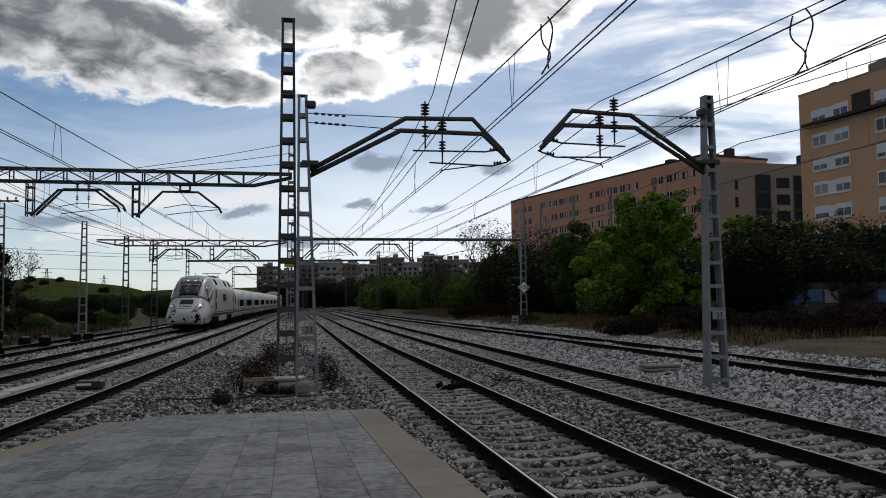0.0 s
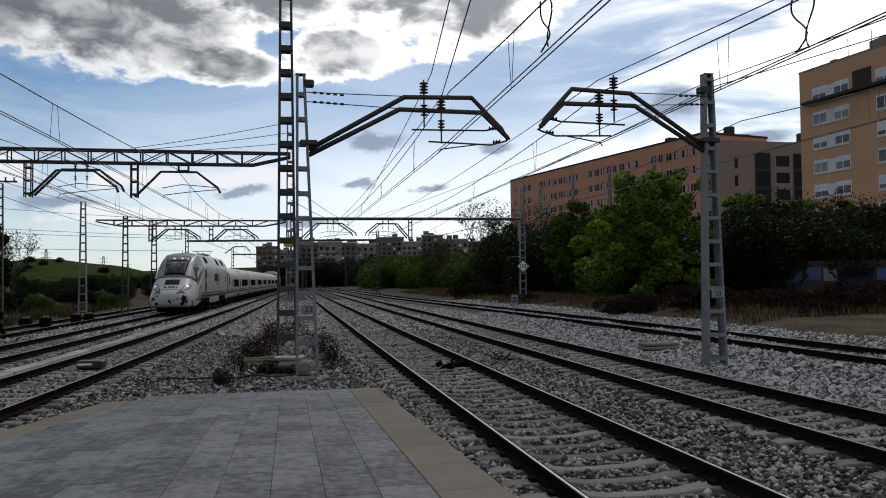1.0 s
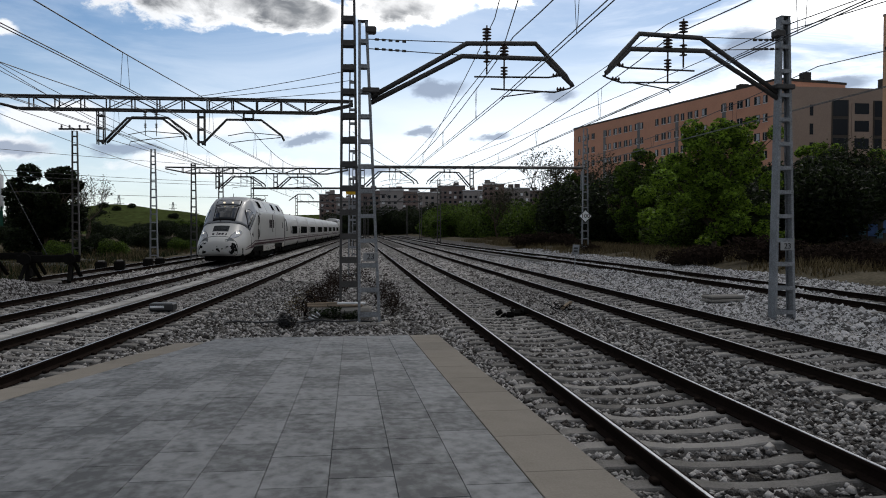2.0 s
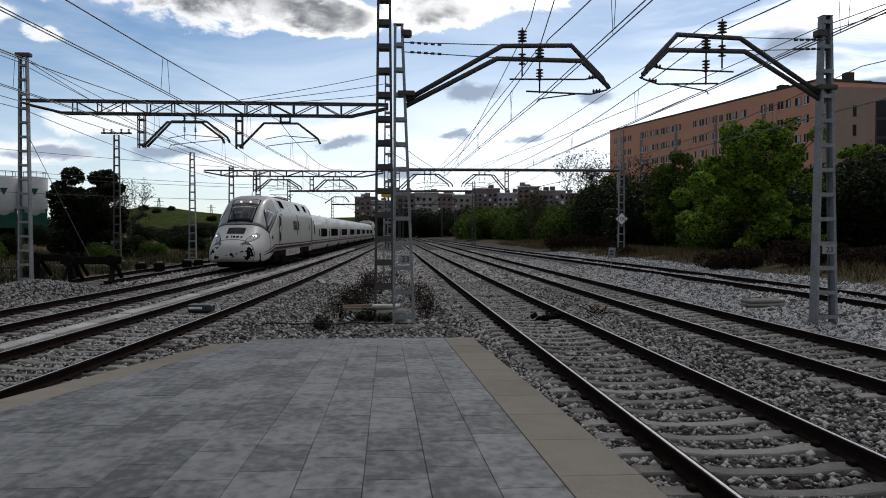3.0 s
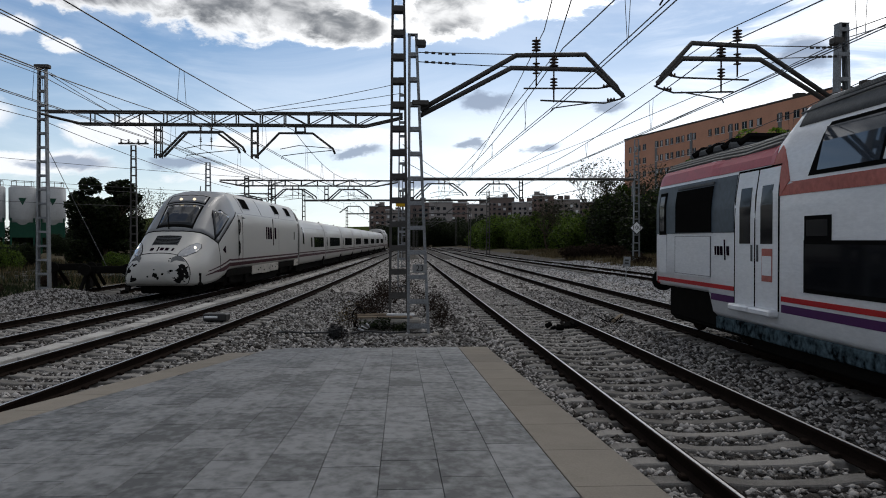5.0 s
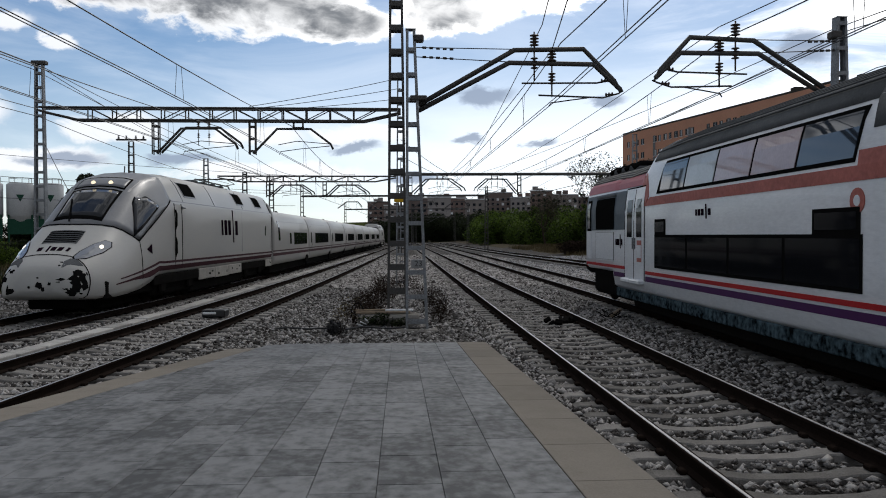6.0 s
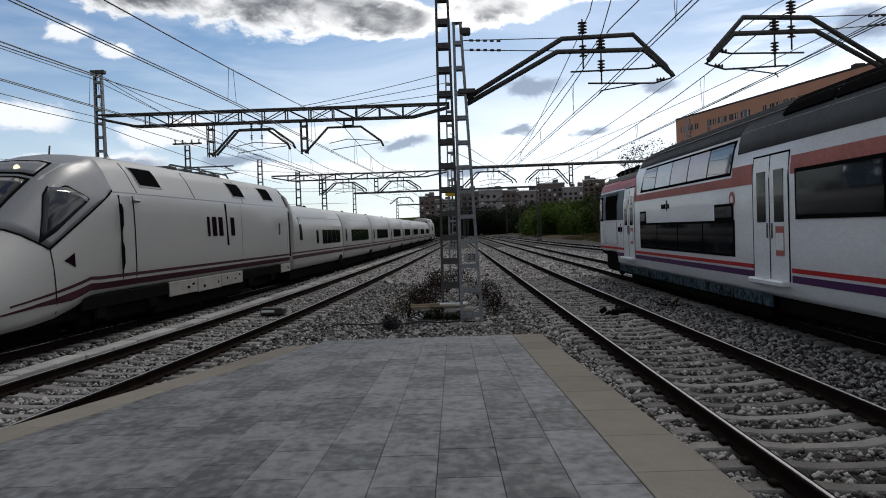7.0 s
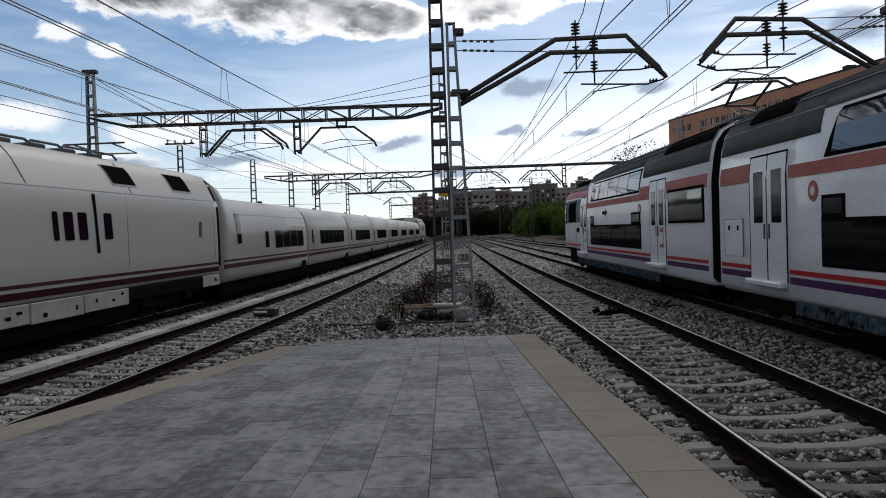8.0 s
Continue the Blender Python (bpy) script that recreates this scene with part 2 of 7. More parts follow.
class Geo:
    """Collects the faces of one mesh."""

    def __init__(self):
        self.v, self.f = [], []

    def add(self, verts, faces):
        o = len(self.v)
        self.v += [tuple(p) for p in verts]
        self.f += [tuple(i + o for i in q) for q in faces]
        return self

    def box(self, x0, y0, z0, x1, y1, z1, m=None):
        vs = [Vector(p) for p in ((x0, y0, z0), (x1, y0, z0), (x1, y1, z0), (x0, y1, z0), (x0, y0, z1), (x1, y0, z1), (x1, y1, z1), (x0, y1, z1))]
        if m:
            vs = [m @ p for p in vs]
        return self.add(vs, [(3, 2, 1, 0), (4, 5, 6, 7), (0, 1, 5, 4), (1, 2, 6, 5), (2, 3, 7, 6), (3, 0, 4, 7)])

    def cbox(self, c, s, b=0.02, m=None):
        """A box round c of size s with its twelve edges bevelled by b."""
        pts, idx = [], {}
        for sx in (-1, 1):
            for sy in (-1, 1):
                for sz in (-1, 1):
                    for ax in range(3):
                        sg = (sx, sy, sz)
                        p = [sg[i] * (s[i] / 2 - (0 if i == ax else b)) + c[i] for i in range(3)]
                        idx[(sx, sy, sz, ax)] = len(pts)
                        pts.append(m @ Vector(p) if m else p)
        fs = []
        for ax in range(3):
            u, w = (ax + 1) % 3, (ax + 2) % 3
            for sg in (-1, 1):
                q = []
                for a, d in ((-1, -1), (1, -1), (1, 1), (-1, 1)):
                    k = [0, 0, 0]
                    k[ax], k[u], k[w] = sg, a, d
                    q.append(idx[(*k, ax)])
                fs.append(tuple(q if sg > 0 else q[::-1]))
            for a in (-1, 1):
                for d in (-1, 1):
                    q = []
                    for e in (-1, 1):
                        k = [0, 0, 0]
                        k[ax], k[u], k[w] = e, a, d
                        q.append((idx[(*k, u)], idx[(*k, w)]))
                    fs.append((q[0][0], q[0][1], q[1][1], q[1][0]) if a * d < 0 else (q[0][1], q[0][0], q[1][0], q[1][1]))
        for sx in (-1, 1):
            for sy in (-1, 1):
                for sz in (-1, 1):
                    t = tuple(idx[(sx, sy, sz, ax)] for ax in range(3))
                    fs.append(t if sx * sy * sz > 0 else t[::-1])
        return self.add(pts, fs)

    def tube(self, pts, r, n=6, cap=True):
        pts = [Vector(p) for p in pts]
        rs = r if isinstance(r, (list, tuple)) else [r] * len(pts)
        o = len(self.v)
        for i, p in enumerate(pts):
            d = (pts[min(i + 1, len(pts) - 1)] - pts[max(i - 1, 0)]).normalized()
            a = d.cross(Vector((0, 0, 1)) if abs(d.z) < 0.9 else Vector((1, 0, 0))).normalized()
            b = a.cross(d)
            for k in range(n):
                w = 2 * math.pi * k / n
                self.v.append(tuple(p + (a * math.cos(w) + b * math.sin(w)) * rs[i]))
        for i in range(len(pts) - 1):
            for k in range(n):
                k2 = (k + 1) % n
                self.f.append((o + i * n + k, o + i * n + k2, o + (i + 1) * n + k2, o + (i + 1) * n + k))
        if cap:
            self.f.append(tuple(o + k for k in range(n))[::-1])
            self.f.append(tuple(o + (len(pts) - 1) * n + k for k in range(n)))
        return self

    def loft(self, rings, closed=True, cap=True):
        o, n = len(self.v), len(rings[0])
        for ring in rings:
            self.v += [tuple(p) for p in ring]
        for i in range(len(rings) - 1):
            for k in range(n if closed else n - 1):
                k2 = (k + 1) % n
                self.f.append((o + i * n + k, o + i * n + k2, o + (i + 1) * n + k2, o + (i + 1) * n + k))
        if cap:
            self.f.append(tuple(o + k for k in range(n))[::-1])
            self.f.append(tuple(o + (len(rings) - 1) * n + k for k in range(n)))
        return self

    def mesh(self, name, material, smooth=False):
        me = bpy.data.meshes.new(name)
        me.from_pydata(self.v, [], self.f)
        bm = bmesh.new()
        bm.from_mesh(me)
        bmesh.ops.recalc_face_normals(bm, faces=bm.faces)
        bm.to_mesh(me)
        bm.free()
        if material:
            me.materials.append(material)
        if smooth:
            me.polygons.foreach_set("use_smooth", [True] * len(me.polygons))
        return me


def part(name, geo, material, parent=None, label="", smooth=False, bevel=0.0):
    ob = new(name, geo.mesh(name, material, smooth) if isinstance(geo, Geo) else geo)
    if parent:
        ob.parent = parent
    if label:
        ob["label"] = label
    if bevel:
        md = ob.modifiers.new("bevel", "BEVEL")
        md.width, md.segments, md.limit_method = bevel, 2, "ANGLE"
    return ob


def thing(name, label, category, m=None, group="", kind=""):
    ob = new(name)
    ob.empty_display_size = 0.1
    if m:
        ob.matrix_basis = m
    return tagged(ob, label, category, group, kind)


# ---- plan of the tracks ----


def smooth01(a, b, x):
    t = min(1.0, max(0.0, (x - a) / (b - a)))
    return t * t * (3 - 2 * t)


def left_main(y):
    y0 = max(y, 0.0)
    return -5.18 + 0.031 * y0 - 1.6 * math.exp(-y0 / 14) + min(y, 0.0) * 0.145


def left_far(y):
    return left_main(y) - 3.8 + 0.16 * smooth01(14, 34, y) * (1 - smooth01(60, 90, y))


def left_siding(y):
    return left_main(y) - 7.9


def right_near(y):
    return 3.5


def right_far(y):
    return 7.46


def branch(y):
    return 10.9 + 3.0 / (1 + math.exp((y - 62) / 16))


def ground_z(x, y):
    z = -0.26
    z += 0.18 * smooth01(10.5, 12.6, x) + 0.40 * smooth01(15.5, 19.5, x) + 0.5 * smooth01(24, 60, x)
    z -= 0.25 * smooth01(-13.5, -16, x)
    z += 0.2 * smooth01(-17, -40, -(-x)) if x < -17 else 0
    if abs(x) > 9:
        z += 0.10 * noise.noise((x * 0.3, y * 0.3, 0)) * min(1, (abs(x) - 9) / 4)
    return z


# ground sheet out to the horizon
M_GROUND = mat("ballast_and_dry_earth", (0.10, 0.095, 0.09), 0.95, 0, 0.6, 9, 34, 1.0, tint=(0.040, 0.037, 0.035), span=0.25)
M_EARTH = mat("dry_grassy_earth", (0.085, 0.074, 0.056), 0.95, 0, 0.6, 0.5, 9, 0.6, tint=(0.062, 0.056, 0.032))


def ground_sheet():
    xs = [-2500, -900, -400, -200, -120, -80, -55, -40, -30] + [-26 + 0.8 * i for i in range(90)] + [50, 60, 80, 120, 200, 400, 900, 2500]
    ys = [-600, -150, -60, -30] + [-12 + 1.0 * i for i in range(110)] + [100, 110, 125, 145, 170, 200, 240, 300, 400, 700, 1500, 4000]
    v = [(x, y, ground_z(x, y)) for y in ys for x in xs]
    n = len(xs)
    f = [(j * n + i, j * n + i + 1, (j + 1) * n + i + 1, (j + 1) * n + i) for j in range(len(ys) - 1) for i in range(n - 1)]
    me = bpy.data.meshes.new("ground")
    me.from_pydata(v, [], f)
    me.materials.append(M_GROUND)
    me.materials.append(M_EARTH)
    for p in me.polygons:
        c = p.center
        edge_r = 16.6 + 0.9 * noise.noise((c.y * 0.25, 0, 3))
        edge_l = -14.0 + 1.2 * noise.noise((c.y * 0.2, 0, 7))
        p.material_index = 1 if c.x > edge_r or c.x < edge_l or c.y > 260 else 0
    tagged(new("ground", me), "grey ballast and dry grassy earth of a rail yard", "ground", kind="structure")


ground_sheet()


# ---- tracks ----
def rail_ring(x, y, dx, z0, w=1.0):
    prof = [(-0.07, -0.16), (0.07, -0.16), (0.07, -0.145), (0.012, -0.12), (0.012, -0.045), (0.036, -0.03), (0.036, -0.002), (-0.036, -0.002), (-0.036, -0.03), (-0.012, -0.045), (-0.012, -0.12), (-0.07, -0.145)]
    return [(x + dx + a * w, y, z0 + b) for a, b in prof]


def sleeper_mesh():
    g = Geo()
    rings = []
    for x, top, hw in ((-1.3, -0.175, 0.11), (-1.22, -0.155, 0.125), (-0.6, -0.16, 0.125), (-0.35, -0.195, 0.105), (0, -0.2, 0.10), (0.35, -0.195, 0.105), (0.6, -0.16, 0.125), (1.22, -0.155, 0.125), (1.3, -0.175, 0.11)):
        rings.append([(x, -hw - 0.03, -0.36), (x, hw + 0.03, -0.36), (x, hw, top - 0.015), (x, hw - 0.015, top), (x, -hw + 0.015, top), (x, -hw, top - 0.015)])
    g.loft(rings)
    return g.mesh("sleeper", M_SLEEPER)


SLEEPER = sleeper_mesh()
clip = Geo()
for sx in (-0.87, 0.87):
    for dx in (-0.105, 0.105):
        clip.cbox((sx + dx, 0, -0.135), (0.07, 0.12, 0.05), 0.012)
CLIP = clip.mesh("rail_fastening", M_RAIL)


def track(name, label, path, y0, y1, z0=0.0, s0=0, s1=60, pieces=True):
    t = tagged(new(name), label, "railway track", kind="structure")
    ys = [y0]
    while ys[-1] < y1:
        ys.append(ys[-1] + (1.5 if ys[-1] < 80 else 6))
    for side in (-0.87, 0.87):
        part("rail", Geo().loft([rail_ring(path(y), y, side, z0) for y in ys]), M_RAIL, t, "rusty steel rail with shade in its near-black colour")
        part("rail_head", Geo().loft([[(path(y) + side + a, y, z0 + b) for a, b in ((-0.017, -0.004), (0.017, -0.004), (0.014, 0.002), (-0.014, 0.002))] for y in ys]), M_RAILTOP, t, "polished running surface")
    far = Geo()
    vs, fs = [tuple(v.co) for v in SLEEPER.vertices], [tuple(p.vertices) for p in SLEEPER.polygons]
    y = y0
    i = 0
    rs = random.Random(name)
    while y < min(y1, 150):
        m = pose(path(y), y, z0 + rs.uniform(-0.012, 0.006), 0, 0, math.degrees(-math.atan((path(y + 1) - path(y)))) + rs.uniform(-0.6, 0.6))
        if pieces and s0 <= y < s1:
            ob = part("sleeper", SLEEPER, None, t)
            ob.matrix_basis = m
            cl = part("fastening", CLIP, None, t)
            cl.matrix_basis = m
        else:
            far.add([m @ Vector(p) for p in vs], fs)
        y += 0.6
    tagged(part("sleeper_row", far, M_SLEEPER, t), kind="stuff")
    return t


# ---- platform ramp ----
def ramp_z(y):
    return 0.43 - 0.046 * (y - 4.4)


def plat_left(y):
    return -4.51 + 0.158 * (y - 5)


def platform():
    p = tagged(new("platform"), "sloping platform end paved with grey slate tiles and cream edge slabs", "platform", kind="structure")
    y0, y1, xr = -9.0, 15.25, 1.65
    g = Geo()
    g.add([(plat_left(y0) + 0.02, y0, ramp_z(y0) - 0.02), (xr - 0.02, y0, ramp_z(y0) - 0.02), (xr - 0.02, y1, ramp_z(y1) - 0.02), (-2.3, y1 - 0.1, ramp_z(y1) - 0.02), (plat_left(14.4) + 0.02, 14.4, ramp_z(14.4) - 0.02),
           (plat_left(y0) + 0.02, y0, -0.5), (xr - 0.02, y0, -0.5), (xr - 0.02, y1, -0.5), (-2.3, y1 - 0.1, -0.5), (plat_left(14.4) + 0.02, 14.4, -0.5)],
          [(0, 1, 2, 3, 4), (5, 6, 1, 0), (6, 7, 2, 1), (7, 8, 3, 2), (8, 9, 4, 3), (9, 5, 0, 4)])
    part("platform_body", g, M_WALLBODY, p)
    rest = Geo()
    rs = random.Random(4)
    count = 0

    def slab(geo, quad, z_lift, gap=0.0018, thick=0.03):
        c = [sum(q[i] for q in quad) / 4 for i in range(2)]
        out = []
        for k, (x, y) in enumerate(quad):
            d = Vector((c[0] - x, c[1] - y)).normalized()
            out.append((x + d.x * gap * 1.4, y + d.y * gap * 1.4))
        top = [(x, y, ramp_z(y) + z_lift) for x, y in out]
        mid = [(x - 0.0, y, ramp_z(y) + z_lift - 0.004) for x, y in out]
        inner = [(x + (c[0] - x) * 0.012, y + (c[1] - y) * 0.008, ramp_z(y) + z_lift) for x, y in out]
        base = [(x, y, ramp_z(y) - thick) for x, y in out]
        geo.add(inner + mid + base, [(0, 1, 2, 3)] + [(k, k + 4, (k + 1) % 4 + 4, (k + 1) % 4) for k in range(4)] + [(k + 4, k + 8, (k + 1) % 4 + 8, (k + 1) % 4 + 4) for k in range(4)])

    # slate tiles in courses along the platform
    cols = [1.10 - 0.415 * i for i in range(22)]
    for ci in range(len(cols) - 1):
        xa, xb = cols[ci + 1], cols[ci]
        y = y0 + rs.uniform(0, 0.8)
        while y < y1 - 0.05:
            ya, yb = y, min(y + 0.8, y1 - (0.16 if xb < -2 else 0.0))
            lim_a, lim_b = plat_left(ya) + 0.47, plat_left(yb) + 0.47
            y += 0.8
            if yb - ya < 0.05 or xb < min(lim_a, lim_b) + 0.06:
                continue
            quad = [(max(xa, lim_a), ya), (max(xb, lim_a), ya), (max(xb, lim_b), yb), (max(xa, lim_b), yb)]
            if quad[1][0] - quad[0][0] < 0.04 and quad[2][0] - quad[3][0] < 0.04:
                continue
            lift = rs.uniform(0, 0.0025)
            if 2.4 < ya < 13 and count < 250:
                g = Geo()
                slab(g, quad, lift)
                part("tile", g, M_TILE, p)
                count += 1
            else:
                slab(rest, quad, lift)
    ob = part("tile_rest", rest, M_TILE, p)
    ob["kind"] = "stuff"
    # cream edge slabs
    y = y0
    while y < y1 - 0.1:
        yb = min(y + 1.08, y1)
        g = Geo()
        slab(g, [(1.105, y), (xr, y), (xr, yb), (1.105, yb)], 0.002)
        part("edge_slab", g, M_CREAM, p)
        yl = min(y + 1.08, 14.4)
        if yl > y + 0.1:
            g = Geo()
            slab(g, [(plat_left(y), y), (plat_left(y) + 0.465, y), (plat_left(yl) + 0.465, yl), (plat_left(yl), yl)], 0.002)
            part("edge_slab", g, M_CREAM, p)
        y += 1.08
    return p


platform()

# ---- masts and overhead line ----


def lattice(t, h, w0, w1, d0, d1, step=0.58, leg=0.062, material=None, rung_h=0.095, lean=0.0):
    """Two channel legs joined by batten plates; tapering from w0 at the foot to w1 at the top."""
    material = material or M_STEEL
    for s in (-1, 1):
        g = Geo()
        rings = []
        for k in range(2):
            z, w, d = (0, w0, d0) if k == 0 else (h, w1, d1)
            xo = s * w / 2 + lean * z
            xi = xo - s * leg
            rings.append([(xo, -d / 2, z), (xo, d / 2, z), (xi, d / 2, z), (xi, d / 2 - 0.014, z), (xo - s * 0.012, d / 2 - 0.014, z), (xo - s * 0.012, -d / 2 + 0.014, z), (xi, -d / 2 + 0.014, z), (xi, -d / 2, z)])
        g.loft(rings)
        part("leg", g, material, t)
    z = 0.25
    while z < h - 0.1:
        k = z / h
        w, d = w0 + (w1 - w0) * k, d0 + (d1 - d0) * k
        for s in (-1, 1):
            g = Geo()
            g.cbox((lean * z, s * (d / 2 + 0.006), z), (w * 0.99, 0.012, rung_h), 0.004)
            part("batten", g, material, t)
        z += step
    k = Geo()
    k.cbox((lean * h, 0, h + 0.01), (w1 + 0.02, d1 + 0.03, 0.02), 0.005)
    part("cap_plate", k, material, t)


def mast(x, y, z, h, label, w0=0.5, w1=0.24, d0=0.26, d1=0.2, base=True, number=True, rz=0, **kw):
    t = thing("catenary_mast", label, "catenary mast", pose(x, y, z, 0, 0, rz), group="masts along the line")
    lattice(t, h, w0, w1, d0, d1, **kw)
    if base:
        g = Geo()
        g.cbox((0, 0, -0.10), (w0 + 0.45, d0 + 0.5, 0.36), 0.03)
        part("foundation", g, M_CONC, t, "concrete foundation block")
    return t


M_PLATE = mat("number_plate_enamel", (0.24, 0.245, 0.25), 0.5, 0, 0.15, 8, 60, 0.05)
M_BLACK = mat("black_paint", (0.012, 0.012, 0.013), 0.5, 0, 0.2, 4, 50, 0)


def insulator(g, p, n=4, r=0.085, h=0.075, d=(0, 0, 1)):
    """A stack of sheds from p along d."""
    p, d = Vector(p), Vector(d)
    pts, rs = [], []
    for i in range(n):
        for a, b in ((0.0, 0.35), (0.25, 1.0), (0.45, 0.9), (0.6, 0.35)):
            pts.append(p + d * (i + a) * h)
            rs.append(r * b)
    g.tube(pts, rs, 10)


def twin_arm(t, sgn, z_off, m_arm):
    """Cantilever of two bent tubes with insulators and registration arms, local x along sgn."""

    def P(x, z, y=0.0):
        return (sgn * x * (1.0 if sgn > 0 else 0.93), y, z + z_off)

    part("upper_tube", Geo().tube([P(0.05, 5.35), P(2.32, 6.66), P(3.98, 6.70), P(4.72, 5.95), P(4.80, 5.80)], 0.06, 8), m_arm, t, "dark bent steel tube", True)
    part("lower_tube", Geo().tube([P(0.05, 5.22), P(2.20, 6.36), P(4.22, 6.34), P(4.86, 5.76), P(4.90, 5.68)], 0.06, 8), m_arm, t, "dark bent steel tube", True)
    part("stay_wire", Geo().tube([P(0, 6.70), P(2.3, 6.68)], 0.012, 5), M_WIRE, t)
    part("stay_wire", Geo().tube([P(0, 6.48), P(2.2, 6.38)], 0.012, 5), M_WIRE, t)
    for z in (6.70, 6.48):
        for i in range(5):
            part("turnbuckle", Geo().tube([P(0.15 + 0.16 * i, z - 0.008 * i), P(0.24 + 0.16 * i, z - 0.008 * i - 0.004)], 0.03, 6), m_arm, t)
    for x, zt, hang in ((2.80, 6.70, 0.0), (3.22, 6.34, 0.3)):
        g = Geo()
        insulator(g, P(x, zt + 0.06), 4, 0.115)
        insulator(g, P(x, zt - 0.48), 4, 0.095)
        g.tube([P(x, zt - 0.75), P(x, zt + 0.4)], 0.02, 6)
        part("insulator", g, M_INSUL, t, "brown porcelain insulator", True)
    part("dropper", Geo().tube([P(3.22, 5.9), P(3.22, 5.55)], 0.008, 4), M_WIRE, t)
    part("registration_arm", Geo().tube([P(2.5, 5.88), P(4.30, 5.90), P(4.72, 5.98)], 0.022, 6), m_arm, t)
    part("registration_arm", Geo().tube([P(2.9, 5.60), P(4.45, 5.55), P(4.85, 5.66)], 0.022, 6), m_arm, t)
    part("steady_arm", Geo().tube([P(4.25, 5.57), P(3.6, 5.48), P(3.2, 5.42), P(3.15, 5.34)], 0.016, 6), m_arm, t)
    for x, z in ((4.62, 5.95), (4.72, 5.62)):
        g = Geo()
        insulator(g, P(x - 0.22, z), 3, 0.055, 0.075, (sgn, 0, 0.1))
        part("insulator", g, M_INSUL, t)


def front_masts():
    # mast with the cantilever over the near track
    t = mast(0.42, 18.85, -0.30, 7.1, "grey lattice catenary mast with a twin-tube cantilever", 0.54, 0.22, lean=-0.018)
    twin_arm(t, 1, 0.0, M_DARKSTEEL)
    g = Geo()
    g.cbox((0.05, 0, 5.5), (0.4, 0.3, 0.12), 0.02)
    part("bracket", g, M_DARKSTEEL, t)
    g = Geo()
    g.cbox((0.06, -0.02, 6.9), (0.24, 0.24, 0.16), 0.03)
    part("clamp", g, M_DARKSTEEL, t)
    g = Geo()
    g.cbox((0.03, -0.19, 1.62), (0.34, 0.02, 0.2), 0.008)
    part("number_board", g, M_PLATE, t, "small grey number board")
    # tall mast behind it
    t2 = mast(-0.05, 20.55, -0.30, 9.5, "tall dark lattice mast beside overgrown concrete base", 0.52, 0.33, 0.4, 0.3, step=0.61, rung_h=0.14, material=M_DARKSTEEL)
    # slim mast that carries the portal
    t3 = mast(0.1, 35.2, -0.30, 9.4, "slim lattice mast carrying the end of a truss portal", 0.5, 0.3, step=0.6)
    g = Geo()
    g.cbox((0.0, -0.19, 3.9), (0.62, 0.02, 0.30), 0.01)
    part("warning_plate", g, mat("yellow_plate", (0.55, 0.32, 0.02), 0.6), t3, "yellow warning plate")
    # mast across the second track
    t4 = mast(10.4, 18.3, -0.30, 7.35, "light grey lattice catenary mast with a twin-tube cantilever", 0.56, 0.24, 0.3, 0.22, lean=-0.006, rz=3)
    twin_arm(t4, -1, 0.12, M_DARKSTEEL)
    g = Geo()
    g.cbox((-0.05, 0, 5.68), (0.5, 0.34, 0.12), 0.02)
    part("bracket", g, M_DARKSTEEL, t4)
    g = Geo()
    g.cbox((-0.16, 0, 6.95), (0.26, 0.26, 0.18), 0.03)
    part("clamp", g, M_DARKSTEEL, t4)
    g = Geo()
    g.cbox((0.0, -0.2, 1.85), (0.36, 0.02, 0.2), 0.008)
    part("number_board", g, M_PLATE, t4, "small grey number board")
    for tt, z, xo in ((t, 1.62, 0.03), (t4, 1.85, 0.0)):
        c = bpy.data.curves.new("text", "FONT")
        c.body, c.size, c.extrude = "23", 0.19, 0.004
        c.align_x, c.align_y = "CENTER", "CENTER"
        c.materials.append(M_BLACK)
        d = new("number_figures", c)
        d.parent = tt
        d.matrix_basis = pose(xo, -0.216, z, 90, 0, 0)


front_masts()


def truss(t, x0, x1, z, h, d, material, step=1.15):
    """A lattice beam along x with four chords and zigzag braces."""
    n = max(2, round((x1 - x0) / step))
    for y in (-d / 2, d / 2):
        for zz in (0, h):
            g = Geo()
            taper = 1.6
            pts = [(x0, y, z + h * 0.72), (x0 + taper, y, z + zz), (x1 - taper, y, z + zz), (x1, y, z + h * 0.72)] if zz == 0 else [(x0, y, z + h), (x1, y, z + h)]
            g.tube(pts, 0.045, 4)
            part("chord", g, material, t)
        for i in range(n + 1):
            a = x0 + (x1 - x0) * i / n
            b = x0 + (x1 - x0) * (i + 1) / n
            if a < x0 + 1.2 or b > x1 - 1.0:
                continue
            part("upright", Geo().tube([(a, y, z), (a, y, z + h)], 0.03, 4), material, t)
            part("brace", Geo().tube([(a, y, z + (0 if i % 2 else h)), (b, y, z + (h if i % 2 else 0))], 0.022, 4), material, t)


